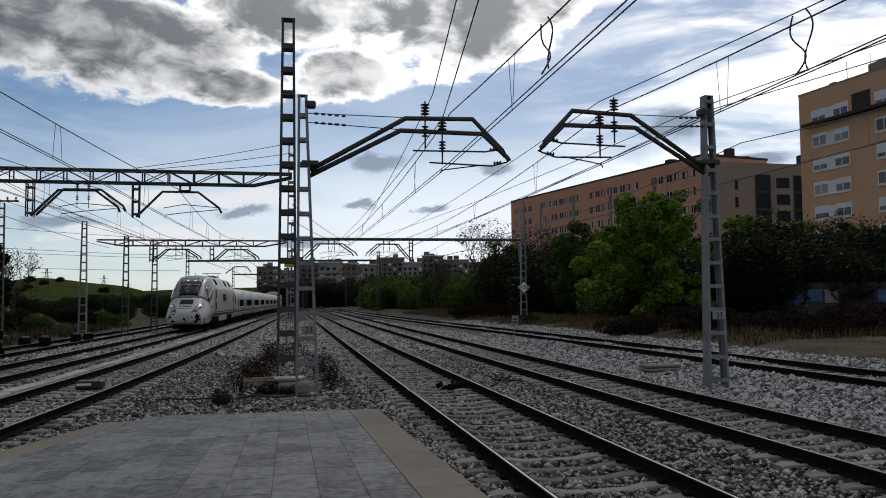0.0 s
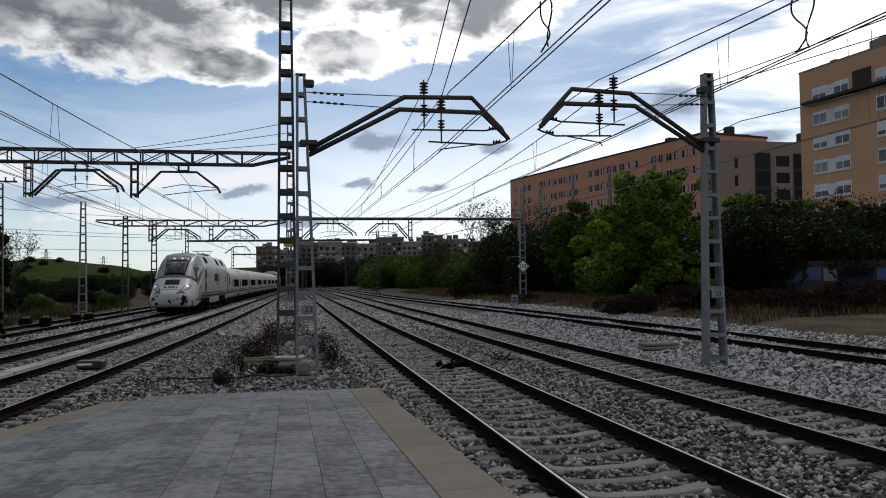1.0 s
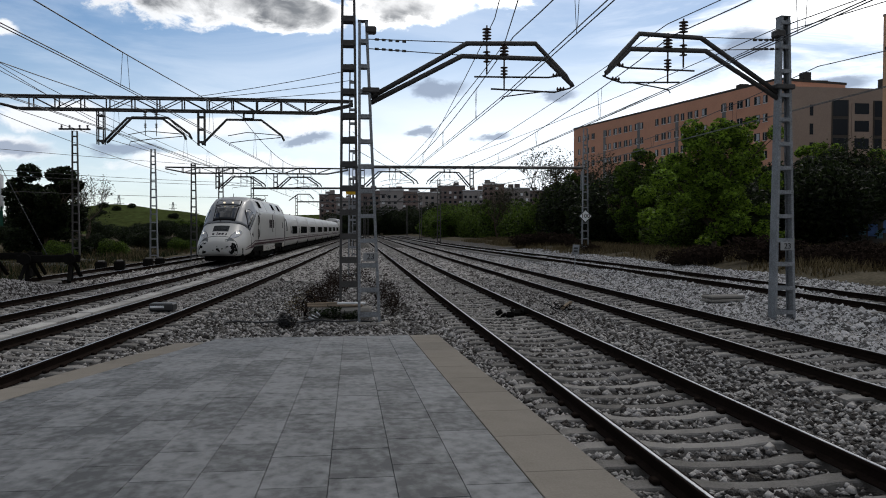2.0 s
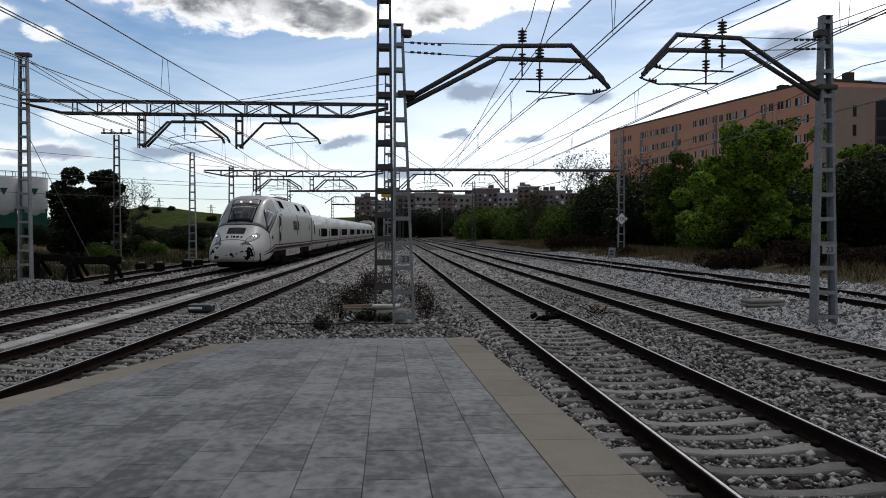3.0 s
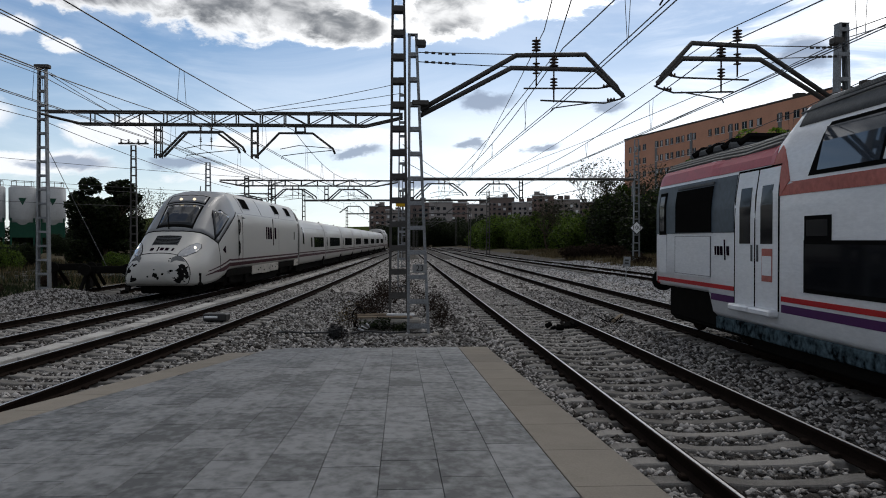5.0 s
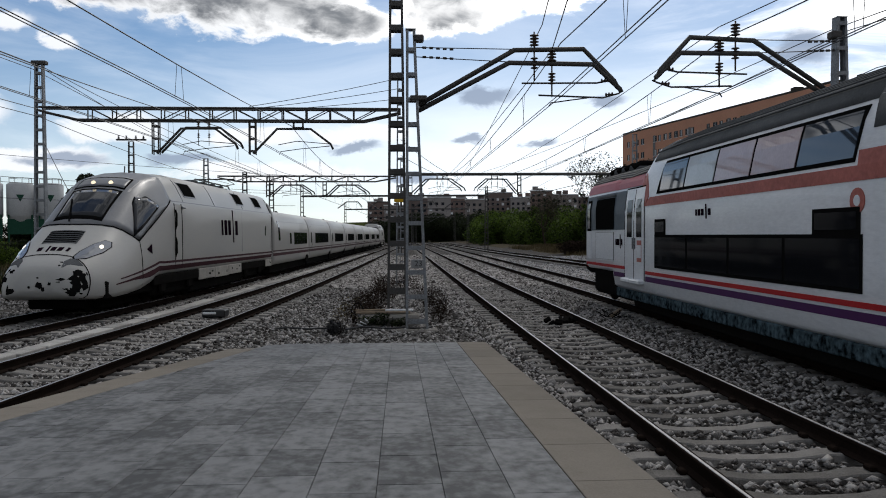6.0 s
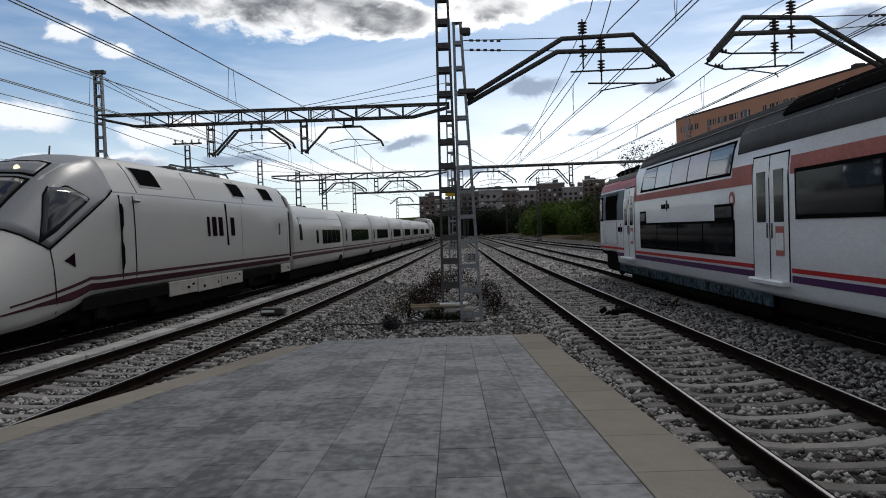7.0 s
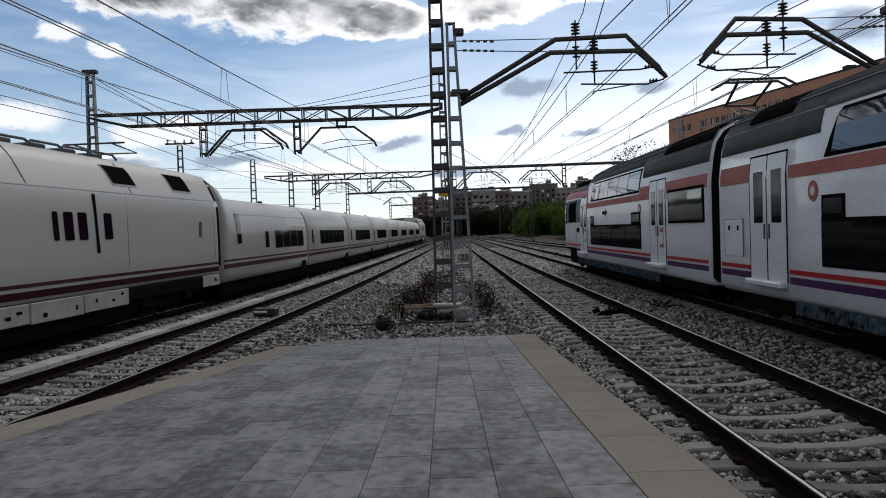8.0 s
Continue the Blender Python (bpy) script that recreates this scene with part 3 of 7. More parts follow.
def hung_arm(t, x, z, sgn, span, drop, material, single=False):
    """A drop post under a beam with a bent registration frame."""
    g = Geo()
    for s in (-0.13, 0.13):
        for w in (-0.12, 0.12):
            g.tube([(x + s, w, z), (x + s, w, z - drop)], 0.028, 4)
    for i in range(3):
        zz = z - 0.25 - i * (drop - 0.4) / 2
        for w in (-0.12, 0.12):
            g.cbox((x, w, zz), (0.3, 0.02, 0.08), 0.004)
    part("drop_post", g, material, t)
    f = 0.78 * drop
    for dx in ((0,) if single else (0, 0.28)):
        pts = [(x + sgn * dx, 0.1 - dx, z - drop + 0.05), (x + sgn * (0.30 * span + dx), 0.1 - dx, z - drop + f), (x + sgn * (0.72 * span + dx), 0.1 - dx, z - drop + f), (x + sgn * (0.97 * span + dx), 0.1 - dx, z - drop + 0.42 * f), (x + sgn * (1.0 * span + dx), 0.1 - dx, z - drop + 0.22 * f)]
        part("bent_tube", Geo().tube(pts, 0.055, 6), material, t, smooth=True)
    xc = x + sgn * 0.52 * span
    for q in (() if single else (0, 0.45)):
        g = Geo()
        insulator(g, (xc + sgn * q, 0, z - drop + f + 0.05), 3, 0.08)
        insulator(g, (xc + sgn * q, 0, z - drop + f - 0.42), 3, 0.06)
        g.tube([(xc + sgn * q, 0, z - drop + f + 0.3), (xc + sgn * q, 0, z - drop + f - 0.75)], 0.015, 5)
        part("insulator", g, M_INSUL, t, smooth=True)
    part("steady_arm", Geo().tube([(x + sgn * 0.96 * span, 0, z - drop + 0.34 * f), (xc + sgn * 0.2, 0, z - drop + 0.22 * f), (xc - sgn * 0.6, 0, z - drop + 0.12 * f), (xc - sgn * 0.65, 0, z - drop + 0.0 * f)], 0.018, 5), material, t)
    part("steady_arm", Geo().tube([(x + sgn * 0.96 * span, 0, z - drop + 0.42 * f), (xc + sgn * 0.1, 0, z - drop + 0.52 * f), (xc - sgn * 0.7, 0, z - drop + 0.38 * f)], 0.018, 5), material, t)


def portals():
    # truss portal over the platform tracks
    t = thing("truss_portal", "dark steel truss portal spanning two tracks with hung arms", "portal", pose(0, 35, 0))
    truss(t, -15.2, 0.1, 6.95, 0.52, 0.5, M_DARKSTEEL, 1.0)
    hung_arm(t, -10.4, 6.95, 1, 3.45, 1.45, M_DARKSTEEL)
    hung_arm(t, -6.3, 6.95, 1, 3.45, 1.45, M_DARKSTEEL, True)
    g = Geo()
    for zz in (6.68, 6.92):
        g.cbox((-4.35, 0.1, zz), (0.46, 0.3, 0.05), 0.015)
    for xx in (-4.55, -4.15):
        g.cbox((xx, 0.1, 6.8), (0.06, 0.26, 0.22), 0.015)
    part("lamp_box", g, M_DARKSTEEL, t)
    m = mast(-15.25, 35.0, -0.32, 9.7, "light grey lattice mast at the end of the portal", 0.55, 0.34, 0.3, 0.24, step=0.6)
    g = Geo()
    g.cbox((0, 0, 9.7), (0.62, 0.3, 0.16), 0.02)
    part("head_clamp", g, M_DARKSTEEL, m)
    # second portal, farther along
    t = thing("truss_portal", "slim steel truss portal crossing the whole yard", "portal", pose(0, 62, 0))
    truss(t, -13.8, -0.2, 6.15, 0.42, 0.4, M_DARKSTEEL, 1.2)
    part("tubular_beam", Geo().tube([(-0.4, 0, 6.72), (18.5, 0, 6.78)], 0.12, 8), M_DARKSTEEL, t)
    hung_arm(t, -10.0, 6.15, 1, 3.3, 1.2, M_DARKSTEEL)
    hung_arm(t, -5.7, 6.15, 1, 3.2, 1.2, M_DARKSTEEL)
    hung_arm(t, 0.9, 6.7, 1, 4.0, 1.55, M_DARKSTEEL)
    hung_arm(t, 9.4, 6.7, -1, 3.3, 1.55, M_DARKSTEEL)
    mast(-14.7, 62, -0.3, 8.2, "grey lattice mast with a cable loop beside it", 0.6, 0.36, 0.3, 0.24, step=0.62)
    mast(-11.4, 60, -0.3, 7.0, "dark lattice mast with a cross head of insulators", 0.5, 0.34, step=0.6, material=M_DARKSTEEL)
    mast(-9.8, 62.2, -0.3, 6.9, "dark lattice mast beside the train track", 0.5, 0.34, step=0.6, material=M_DARKSTEEL)
    mast(0.3, 62, -0.3, 8.3, "lattice mast standing in the middle of the yard", 0.5, 0.34, step=0.6)
    s = mast(18.55, 62, 0.28, 9.6, "lattice mast carrying a white diamond speed sign", 0.55, 0.36, step=0.62)
    # far portals and masts
    for y, xa, xb in ((100, -12, 11), (150, -10, 13), (215, -8, 15)):
        p = thing("far_portal", "distant dark steel portal over the tracks", "portal", pose(0, y, 0), group="distant portals")
        part("beam", Geo().tube([(xa, 0, 6.9), (xb, 0, 7.0)], 0.14, 6), M_DARKSTEEL, p)
        for x in (xa, left_main(y) + 2.2, 0.5 * (xa + xb) + 1, xb):
            g = Geo()
            for k in (-0.2, 0.2):
                g.tube([(x + k, 0, -0.3), (x + k * 0.7, 0, 8.2)], 0.06, 4)
            for i in range(12):
                g.box(x - 0.2, -0.03, 0.3 + i * 0.65, x + 0.2, 0.03, 0.42 + i * 0.65)
            part("post", g, M_DARKSTEEL, p)
        for x in (left_far(y), left_main(y), 3.5, 7.46):
            part("drop_arm", Geo().tube([(x - 1.7, 0, 5.4), (x - 0.6, 0, 6.2), (x + 0.8, 0, 6.2), (x + 1.3, 0, 5.6)], 0.07, 5), M_DARKSTEEL, p)
    # mast with a cross head among the bushes on the left
    m = mast(-19.8, 60.5, -0.3, 9.3, "dark lattice mast topped by a cross arm with insulators", 0.55, 0.4, step=0.62, material=M_DARKSTEEL)
    g = Geo()
    g.cbox((0, 0, 9.45), (2.2, 0.16, 0.12), 0.02)
    part("cross_arm", g, M_DARKSTEEL, m)
    for k in (-0.9, -0.35, 0.35, 0.9):
        g = Geo()
        insulator(g, (k, 0, 9.5), 3, 0.1, 0.1)
        part("insulator", g, M_INSUL, m)
    m2 = mast(26.0, 88, 0.4, 8.0, "lattice mast in front of the green trees", 0.5, 0.34, step=0.62)
    return s


SIGN_MAST = portals()


# ---- overhead wires ----
def wire(path, supports, z_contact, dx, label, z_mess=6.55, twin=True, droppers=True):
    t = thing("overhead_wire", label, "overhead wire", group="overhead wires")
    m = Geo()
    for turn, (a, b) in enumerate(zip(supports[:-1], supports[1:])):
        n = 16
        sway = dx * (-1) ** turn
        mp = []
        for i in range(n + 1):
            y = a + (b - a) * i / n
            s = 4 * (i / n) * (1 - i / n)
            mp.append((path(y) + sway * (0.5 - i / n), y, z_mess - 0.75 * s))
        m.tube(mp, 0.014, 5, False)
        k = 5
        for i in range(1, 2 * k, 2):
            q = mp[round(i * n / (2 * k))]
            for e in (-0.05, 0.05):
                d = Geo().tube([(q[0], q[1] + e * 4, q[2]), (q[0] + e, q[1] + e * 4, z_contact)], 0.006, 4)
                if droppers:
                    part("dropper", d, M_WIRE, t)
        for e in ((-0.05, 0.05) if twin else (0,)):
            c = Geo()
            c.tube([(path(a + (b - a) * i / 8) + e + sway * (0.5 - i / 8), a + (b - a) * i / 8, z_contact) for i in range(9)], 0.011, 5, False)
            part("contact_wire", c, M_WIRE, t)
    part("messenger", m, M_WIRE, t)
    return t


def overhead():
    wire(lambda y: right_near(y) + 0.14, [-26, 18.85, 62, 100, 150, 215], 5.32, -0.45, "catenary over the near track with droppers")
    wire(right_far, [-26, 18.3, 62, 100, 150, 215], 5.32, -0.25, "catenary over the second track with droppers")
    wire(lambda y: left_main(y) - 0.28, [-14, 35, 62, 100, 150, 215], 5.30, 0.25, "catenary over the platform track with droppers", 6.75)
    wire(left_far, [-14, 35, 62, 100, 150, 215], 5.30, -0.25, "catenary over the express track with droppers", 6.7)
    wire(branch, [-22, 22, 62, 100, 150], 5.6, 0.25, "catenary over the branch track with droppers", 6.7)
    f = thing("feeder_line", "thin feeder wires strung along the mast tops", "overhead wire", group="overhead wires")
    # each runs from behind the platform over a mast and on along the line
    for x0, xm, x1, zm, z1 in ((-1.2, 3.4, 5.0, 6.95, 6.8), (-1.3, 3.63, 3.4, 6.35, 6.3), (12.0, 7.67, 7.5, 6.95, 6.9), (14.3, 10.42, 6.5, 6.9, 6.9), (18.2, 10.86, 10.5, 6.9, 7.0)):
        pts = []
        for (ya, xa, za), (yb, xb, zb) in (((-20, x0, zm), (18.8, xm, zm)), ((18.8, xm, zm), (62, x1, z1))):
            for i in range(13):
                q = i / 12
                pts.append((xa + (xb - xa) * q, ya + (yb - ya) * q, za + (zb - za) * q - 0.25 * 4 * q * (1 - q)))
        part("wire", Geo().tube(pts, 0.012, 5), M_WIRE, f)
    # looped jumpers between messenger and contact wire
    for xa, y, za, zb in ((3.68, 11.0, 6.08, 5.32), (7.6, 10.6, 6.3, 5.36)):
        for k in (-0.12, 0.2):
            pts = [(xa + 0.10 * math.sin(q * math.pi) * (1 if k > 0 else 0.4), y + k + 0.22 * math.sin(q * 2 * math.pi) * k * 4, za + (zb - za) * q) for q in [i / 14 for i in range(15)]]
            part("jumper", Geo().tube(pts, 0.014, 5), M_WIRE, f)
    for xa, za, xb, zb in ((-15.2, 9.2, -14.7, 7.8), (-15.5, 9.1, -11.4, 6.8), (-15.0, 9.15, -9.8, 6.6), (-14.9, 7.3, -9.0, 6.3), (-15.3, 7.1, -13, 6.0)):
        pts = [(xa + (xb - xa) * s, 35 + 27 * s, za + (zb - za) * s - 0.9 * s * (1 - s)) for s in [i / 10 for i in range(11)]]
        part("wire", Geo().tube(pts, 0.016, 5), M_WIRE, f)
        pts = [(xa - 2.5 * (1 - s), 35 - 50 * (1 - s), za + 0.9 * (1 - s) - 2.2 * s * (1 - s)) for s in [i / 10 for i in range(11)]]
        part("wire", Geo().tube(pts, 0.016, 5), M_WIRE, f)
    for k, (z, zz) in enumerate(((5.2, 4.9), (6.4, 6.1), (6.9, 6.4), (8.6, 8.0))):
        pts = [(-40 + 30 * s, 48 + 30 * s + k, z + (zz - z) * s - 1.2 * s * (1 - s)) for s in [i / 12 for i in range(13)]]
        part("wire", Geo().tube(pts, 0.018, 5), M_WIRE, f)
    for k in range(3):
        pts = [(0.1 - 6.5 * s, 35.2 - 0.4 * s + k * 0.3, 8.9 - 0.4 * k - 1.35 * s - 0.25 * s * (1 - s) + 0.35 * k * s) for s in [i / 8 for i in range(9)]]
        part("wire", Geo().tube(pts, 0.014, 5), M_WIRE, f)
    part("guy_wire", Geo().tube([(-15.1, 35, 6.0), (-12.3, 34.5, 0.6)], 0.014, 5), M_WIRE, f)
    for k in range(2):
        pts = [(0.1 + 4.5 * q, 35.2 + 27 * q, 6.2 - 0.7 * k + (0.3 + 0.5 * k) * q - 0.8 * q * (1 - q)) for q in [i / 10 for i in range(11)]]
        part("wire", Geo().tube(pts, 0.014, 5), M_WIRE, f)


overhead()

# ---- trains ----
M_WHITE = mat("train_white_paint", (0.295, 0.295, 0.288), 0.42, 0, 0.12, 0.7, 14, 0.02, tint=(0.42, 0.41, 0.385), coat=0.15, stretch=(1, 0.5, 2))
M_COACH = mat("dusty_coach_paint", (0.255, 0.25, 0.24), 0.42, 0, 0.18, 0.7, 14, 0.02, tint=(0.34, 0.33, 0.31), coat=0.15, stretch=(1, 0.5, 2))
M_DIRTY = mat("dirty_white_panel", (0.30, 0.285, 0.26), 0.6, 0, 0.3, 2.5, 30, 0.05)
M_CABGREY = mat("train_grey_mask", (0.165, 0.17, 0.18), 0.38, 0.2, 0.1, 1, 20, 0.01)
M_MAROON = mat("maroon_stripe", (0.036, 0.006, 0.011), 0.6, 0, 0.1, 1, 20, 0)
M_SCREEN = glass("cab_screen_glass", (0.014, 0.016, 0.02), 0.05, 0.3)
M_GLASS = glass("dark_train_glass", (0.007, 0.008, 0.010), 0.06, 0.11)
M_UNDER = mat("black_underframe", (0.009, 0.0085, 0.008), 0.8, 0.1, 0.4, 3, 30, 0.1)
M_GAP = mat("black_rubber", (0.008, 0.008, 0.008), 0.9, 0, 0.2, 3, 30, 0)
M_LAMP = glowing("warm_headlamp", (1.0, 0.85, 0.6), 0.9)
M_HEAD = glowing("headlamp_white", (1.0, 0.93, 0.8), 1.0)
M_LENS = mat("lamp_lens", (0.16, 0.17, 0.19), 0.15, 0.3, 0.1, 5, 30, 0, coat=0.5)
M_LOGO = mat("dark_lettering", (0.012, 0.006, 0.011), 0.8, 0, 0.1, 2, 20, 0)
M_ROOFGREY = mat("grey_roof_sheet", (0.105, 0.11, 0.116), 0.75, 0.1, 0.25, 2, 30, 0.05)

PROF = [(0.80, 0.0), (0.96, 0.03), (1.0, 0.10), (1.0, 0.25), (1.0, 0.40), (0.995, 0.53), (0.975, 0.66), (0.91, 0.79), (0.80, 0.895), (0.62, 0.96), (0.32, 0.993), (0.0, 1.0)]


def lerp_table(tab, s):
    if s <= tab[0][0]:
        return tab[0][1:]
    for a, b in zip(tab[:-1], tab[1:]):
        if s <= b[0]:
            k = (s - a[0]) / (b[0] - a[0])
            return tuple(u + (v - u) * k for u, v in zip(a[1:], b[1:]))
    return tab[-1][1:]


class Hull:
    """A car body lofted along s (metres behind its leading end): rows of s, half width, foot and top."""

    def __init__(self, table, length, prof=PROF, nose=None, blend=(1.2, 4.6)):
        """nose: a rounder section at the leading end, which turns into prof over the stretch blend."""
        self.t, self.length, self.prof, self.nose, self.blend = table, length, prof, nose, blend

    def section(self, s):
        if not self.nose:
            return self.prof
        k = smooth01(self.blend[0], self.blend[1], s)
        return [(a[0] + (b[0] - a[0]) * k, a[1] + (b[1] - a[1]) * k) for a, b in zip(self.nose, self.prof)]

    def point(self, s, a, off=0.0):
        """a runs from 0 (foot) to len(prof) - 1 (crown); negative a is the other side."""
        w, zb, zt = lerp_table(self.t, s)
        q, sg = abs(a), (-1 if a < 0 else 1)
        sec = self.section(s)
        i = min(int(q), len(sec) - 2)
        k = q - i
        u = sec[i][0] + (sec[i + 1][0] - sec[i][0]) * k
        v = sec[i][1] + (sec[i + 1][1] - sec[i][1]) * k
        return Vector((sg * w * u, s, zb + (zt - zb) * v))

    def lifted(self, s, a, off):
        e = 0.03
        p = self.point(s, a)
        n = (self.point(s + e, a) - self.point(s - e, a)).cross(self.point(s, a + 0.05) - self.point(s, a - 0.05))
        if n.length < 1e-9:
            return p
        n.normalize()
        if n.x * p.x < 0 or (abs(p.x) < 0.2 and n.z < 0):
            n = -n
        return p + n * off

    def a_of(self, s, z):
        w, zb, zt = lerp_table(self.t, s)
        v = (z - zb) / (zt - zb)
        sec = self.section(s)
        for i in range(len(sec) - 1):
            if v <= sec[i + 1][1]:
                return i + (v - sec[i][1]) / (sec[i + 1][1] - sec[i][1])
        return len(self.prof) - 1.0

    def shell(self, ss):
        n = len(self.prof)
        g = Geo()
        rings = []
        for s in ss:
            rings.append([self.point(s, a) for a in range(n)] + [self.point(s, -a) for a in range(n - 2, -1, -1) if a > 0] + [self.point(s, -0.0001)])
        return g.loft(rings)

    def patch(self, quad, off=0.012, nu=6, nv=4, crown=False, level=0):
        """A thin panel over the quad of (s, a) corners; with crown, a is counted from the crown line."""
        g = Geo()
        top_a = len(self.prof) - 1
        for lift, flip in ((off, 0), (-0.01, 1)):
            vs = []
            for j in range(nv + 1):
                for i in range(nu + 1):
                    u, v = i / nu, j / nv
                    s = (quad[0][0] * (1 - u) + quad[1][0] * u) * (1 - v) + (quad[3][0] * (1 - u) + quad[2][0] * u) * v
                    a = (quad[0][1] * (1 - u) + quad[1][1] * u) * (1 - v) + (quad[3][1] * (1 - u) + quad[2][1] * u) * v
                    if level:
                        a = level * self.a_of(s, a)
                    if crown:
                        a = (top_a - abs(a)) * (-1 if a < 0 else 1)
                    vs.append(self.lifted(s, a, lift))
            if flip == 0:
                top = vs
            else:
                n = nu + 1
                o = len(top)
                fs = [(j * n + i, j * n + i + 1, (j + 1) * n + i + 1, (j + 1) * n + i) for j in range(nv) for i in range(nu)]
                rim = [i for i in range(nu)] + [j * n + nu for j in range(nv)] + [nv * n + i for i in range(nu, 0, -1)] + [j * n for j in range(nv, 0, -1)]
                fs += [(rim[k], rim[(k + 1) % len(rim)], rim[(k + 1) % len(rim)] + o, rim[k] + o) for k in range(len(rim))]
                g.add(top + vs, fs)
        return g

    def sheet(self, where, off, nu, nv):
        """A thin panel whose points are given by where(u, v) as (s, a), u from -1 to 1 and v from 0 to 1."""
        g, vs, n = Geo(), [], nu + 1
        for lift in (off, -0.01):
            for j in range(nv + 1):
                for i in range(nu + 1):
                    q, a = where(2 * i / nu - 1, j / nv)
                    vs.append(self.lifted(q, a, lift))
        o = n * (nv + 1)
        fs = [(j * n + i, j * n + i + 1, (j + 1) * n + i + 1, (j + 1) * n + i) for j in range(nv) for i in range(nu)]
        rim = [i for i in range(nu)] + [j * n + nu for j in range(nv)] + [nv * n + i for i in range(nu, 0, -1)] + [j * n for j in range(nv, 0, -1)]
        fs += [(rim[k], rim[(k + 1) % len(rim)], rim[(k + 1) % len(rim)] + o, rim[k] + o) for k in range(len(rim))]
        return g.add(vs, fs)

    def poly(self, pts, sg, off=0.02, rings=3, level=True):
        """A thin panel of any outline: pts are (s, z), or (s, a) when level is off."""
        n = len(pts)
        c = (sum(p[0] for p in pts) / n, sum(p[1] for p in pts) / n)

        def at(p, lift):
            return self.lifted(p[0], sg * (self.a_of(p[0], p[1]) if level else p[1]), lift)

        vs = [at(c, off)]
        for r in range(1, rings + 1):
            vs += [at((c[0] + (p[0] - c[0]) * r / rings, c[1] + (p[1] - c[1]) * r / rings), off) for p in pts]
        vs += [at(p, -0.01) for p in pts]
        fs = [(0, 1 + k, 1 + (k + 1) % n) for k in range(n)]
        for r in range(rings):
            fs += [(1 + r * n + k, 1 + (r + 1) * n + k, 1 + (r + 1) * n + (k + 1) % n, 1 + r * n + (k + 1) % n) for k in range(n)]
        return Geo().add(vs, fs)

    def side(self, s0, s1, z0, z1, sg=1, off=0.012, nu=2, nv=3, slant=0.0):
        c = [(s0, z0), (s1, z0), (s1 + slant, z1), (s0 + slant, z1)]
        return self.patch(c, off, nu, nv, False, sg)


def rounded(s0, s1, z0, z1, r, slant=0.0):
    """The outline of a rounded block, leaning by slant."""
    pts = []
    for cx, cz, w in ((s1 - r, z1 - r, 0), (s0 + r, z1 - r, 90), (s0 + r, z0 + r, 180), (s1 - r, z0 + r, 270)):
        for k in range(4):
            a = radians(w + 30 * k)
            x, z = cx + r * math.cos(a), cz + r * math.sin(a)
            pts.append((x + slant * (z - z0), z))
    return pts


def logo(hull, car, s, z, h, sg, length):
    """Five plain dark rounded blocks, one of them tall and thin, in the place of the maker's mark."""
    pitch = length / 4.7
    for i, (w, lo, hi) in enumerate(((0.3, 0.0, 0.5), (0.56, 0.0, 0.5), (0.56, 0.0, 0.5), (0.2, -0.26, 0.86), (0.56, 0.0, 0.5))):
        a = s + (0, 0.68, 1.6, 2.78, 3.42)[i] * pitch
        part("mark", hull.poly(rounded(a, a + w * pitch, z + lo * h, z + hi * h, 0.07 * pitch, -0.08), sg, 0.016, 2), M_LOGO, car)


def bogie(car, s, wheel_s, z=0.43, r=0.43):
    b = Geo()
    for sx in (-1.05, 1.05):
        b.cbox((sx * 1.12, s, 0.46), (0.2, wheel_s + 1.2, 0.5), 0.05)
        for k in (-0.5, 0.5):
            b.cbox((sx, s + k * wheel_s, 0.45), (0.24, 0.34, 0.34), 0.05)
    b.cbox((0, s, 0.6), (2.1, 0.5, 0.28), 0.04)
    bo = part("bogie", b, M_UNDER, car, "black bogie frame")
    for k in (-0.5, 0.5):
        for sx in (-0.87, 0.87):
            y = s + k * wheel_s
            g = Geo()
            g.tube([(sx - 0.065, y, r), (sx - 0.03, y, r), (sx + 0.03, y, r), (sx + 0.065, y, r)], [r * 0.94, r, r, r * 0.94], 20)
            part("wheel", g, M_RAIL, bo, smooth=False)


# the express: power car
NOSE_PROF = [(0.80, 0.0), (0.96, 0.03), (1.0, 0.10), (1.0, 0.25), (0.985, 0.40), (0.945, 0.53), (0.885, 0.66), (0.79, 0.79), (0.66, 0.895), (0.49, 0.96), (0.25, 0.993), (0.0, 1.0)]
LOCO_PROF = [(0.80, 0.0), (0.96, 0.03), (1.0, 0.10), (1.0, 0.25), (1.0, 0.40), (0.995, 0.55), (0.98, 0.675), (0.965, 0.70), (0.80, 0.87), (0.68, 0.955), (0.38, 0.99), (0.0, 1.0)]
LOCO_T = [(0.0, 0.42, 0.66, 1.10), (0.08, 0.74, 0.54, 1.24), (0.25, 0.98, 0.46, 1.36), (0.5, 1.13, 0.42, 1.49), (0.9, 1.27, 0.40, 1.69), (1.4, 1.38, 0.38, 1.96), (2.1, 1.43, 0.40, 2.38), (2.9, 1.465, 0.46, 2.95), (3.7, 1.475, 0.6, 3.46), (4.3, 1.48, 0.78, 3.74), (5.2, 1.48, 0.8, 3.93), (6.4, 1.48, 0.8, 4.0), (7.0, 1.48, 0.8, 4.02), (19.0, 1.48, 0.8, 4.02), (20.0, 1.46, 0.8, 3.98)]


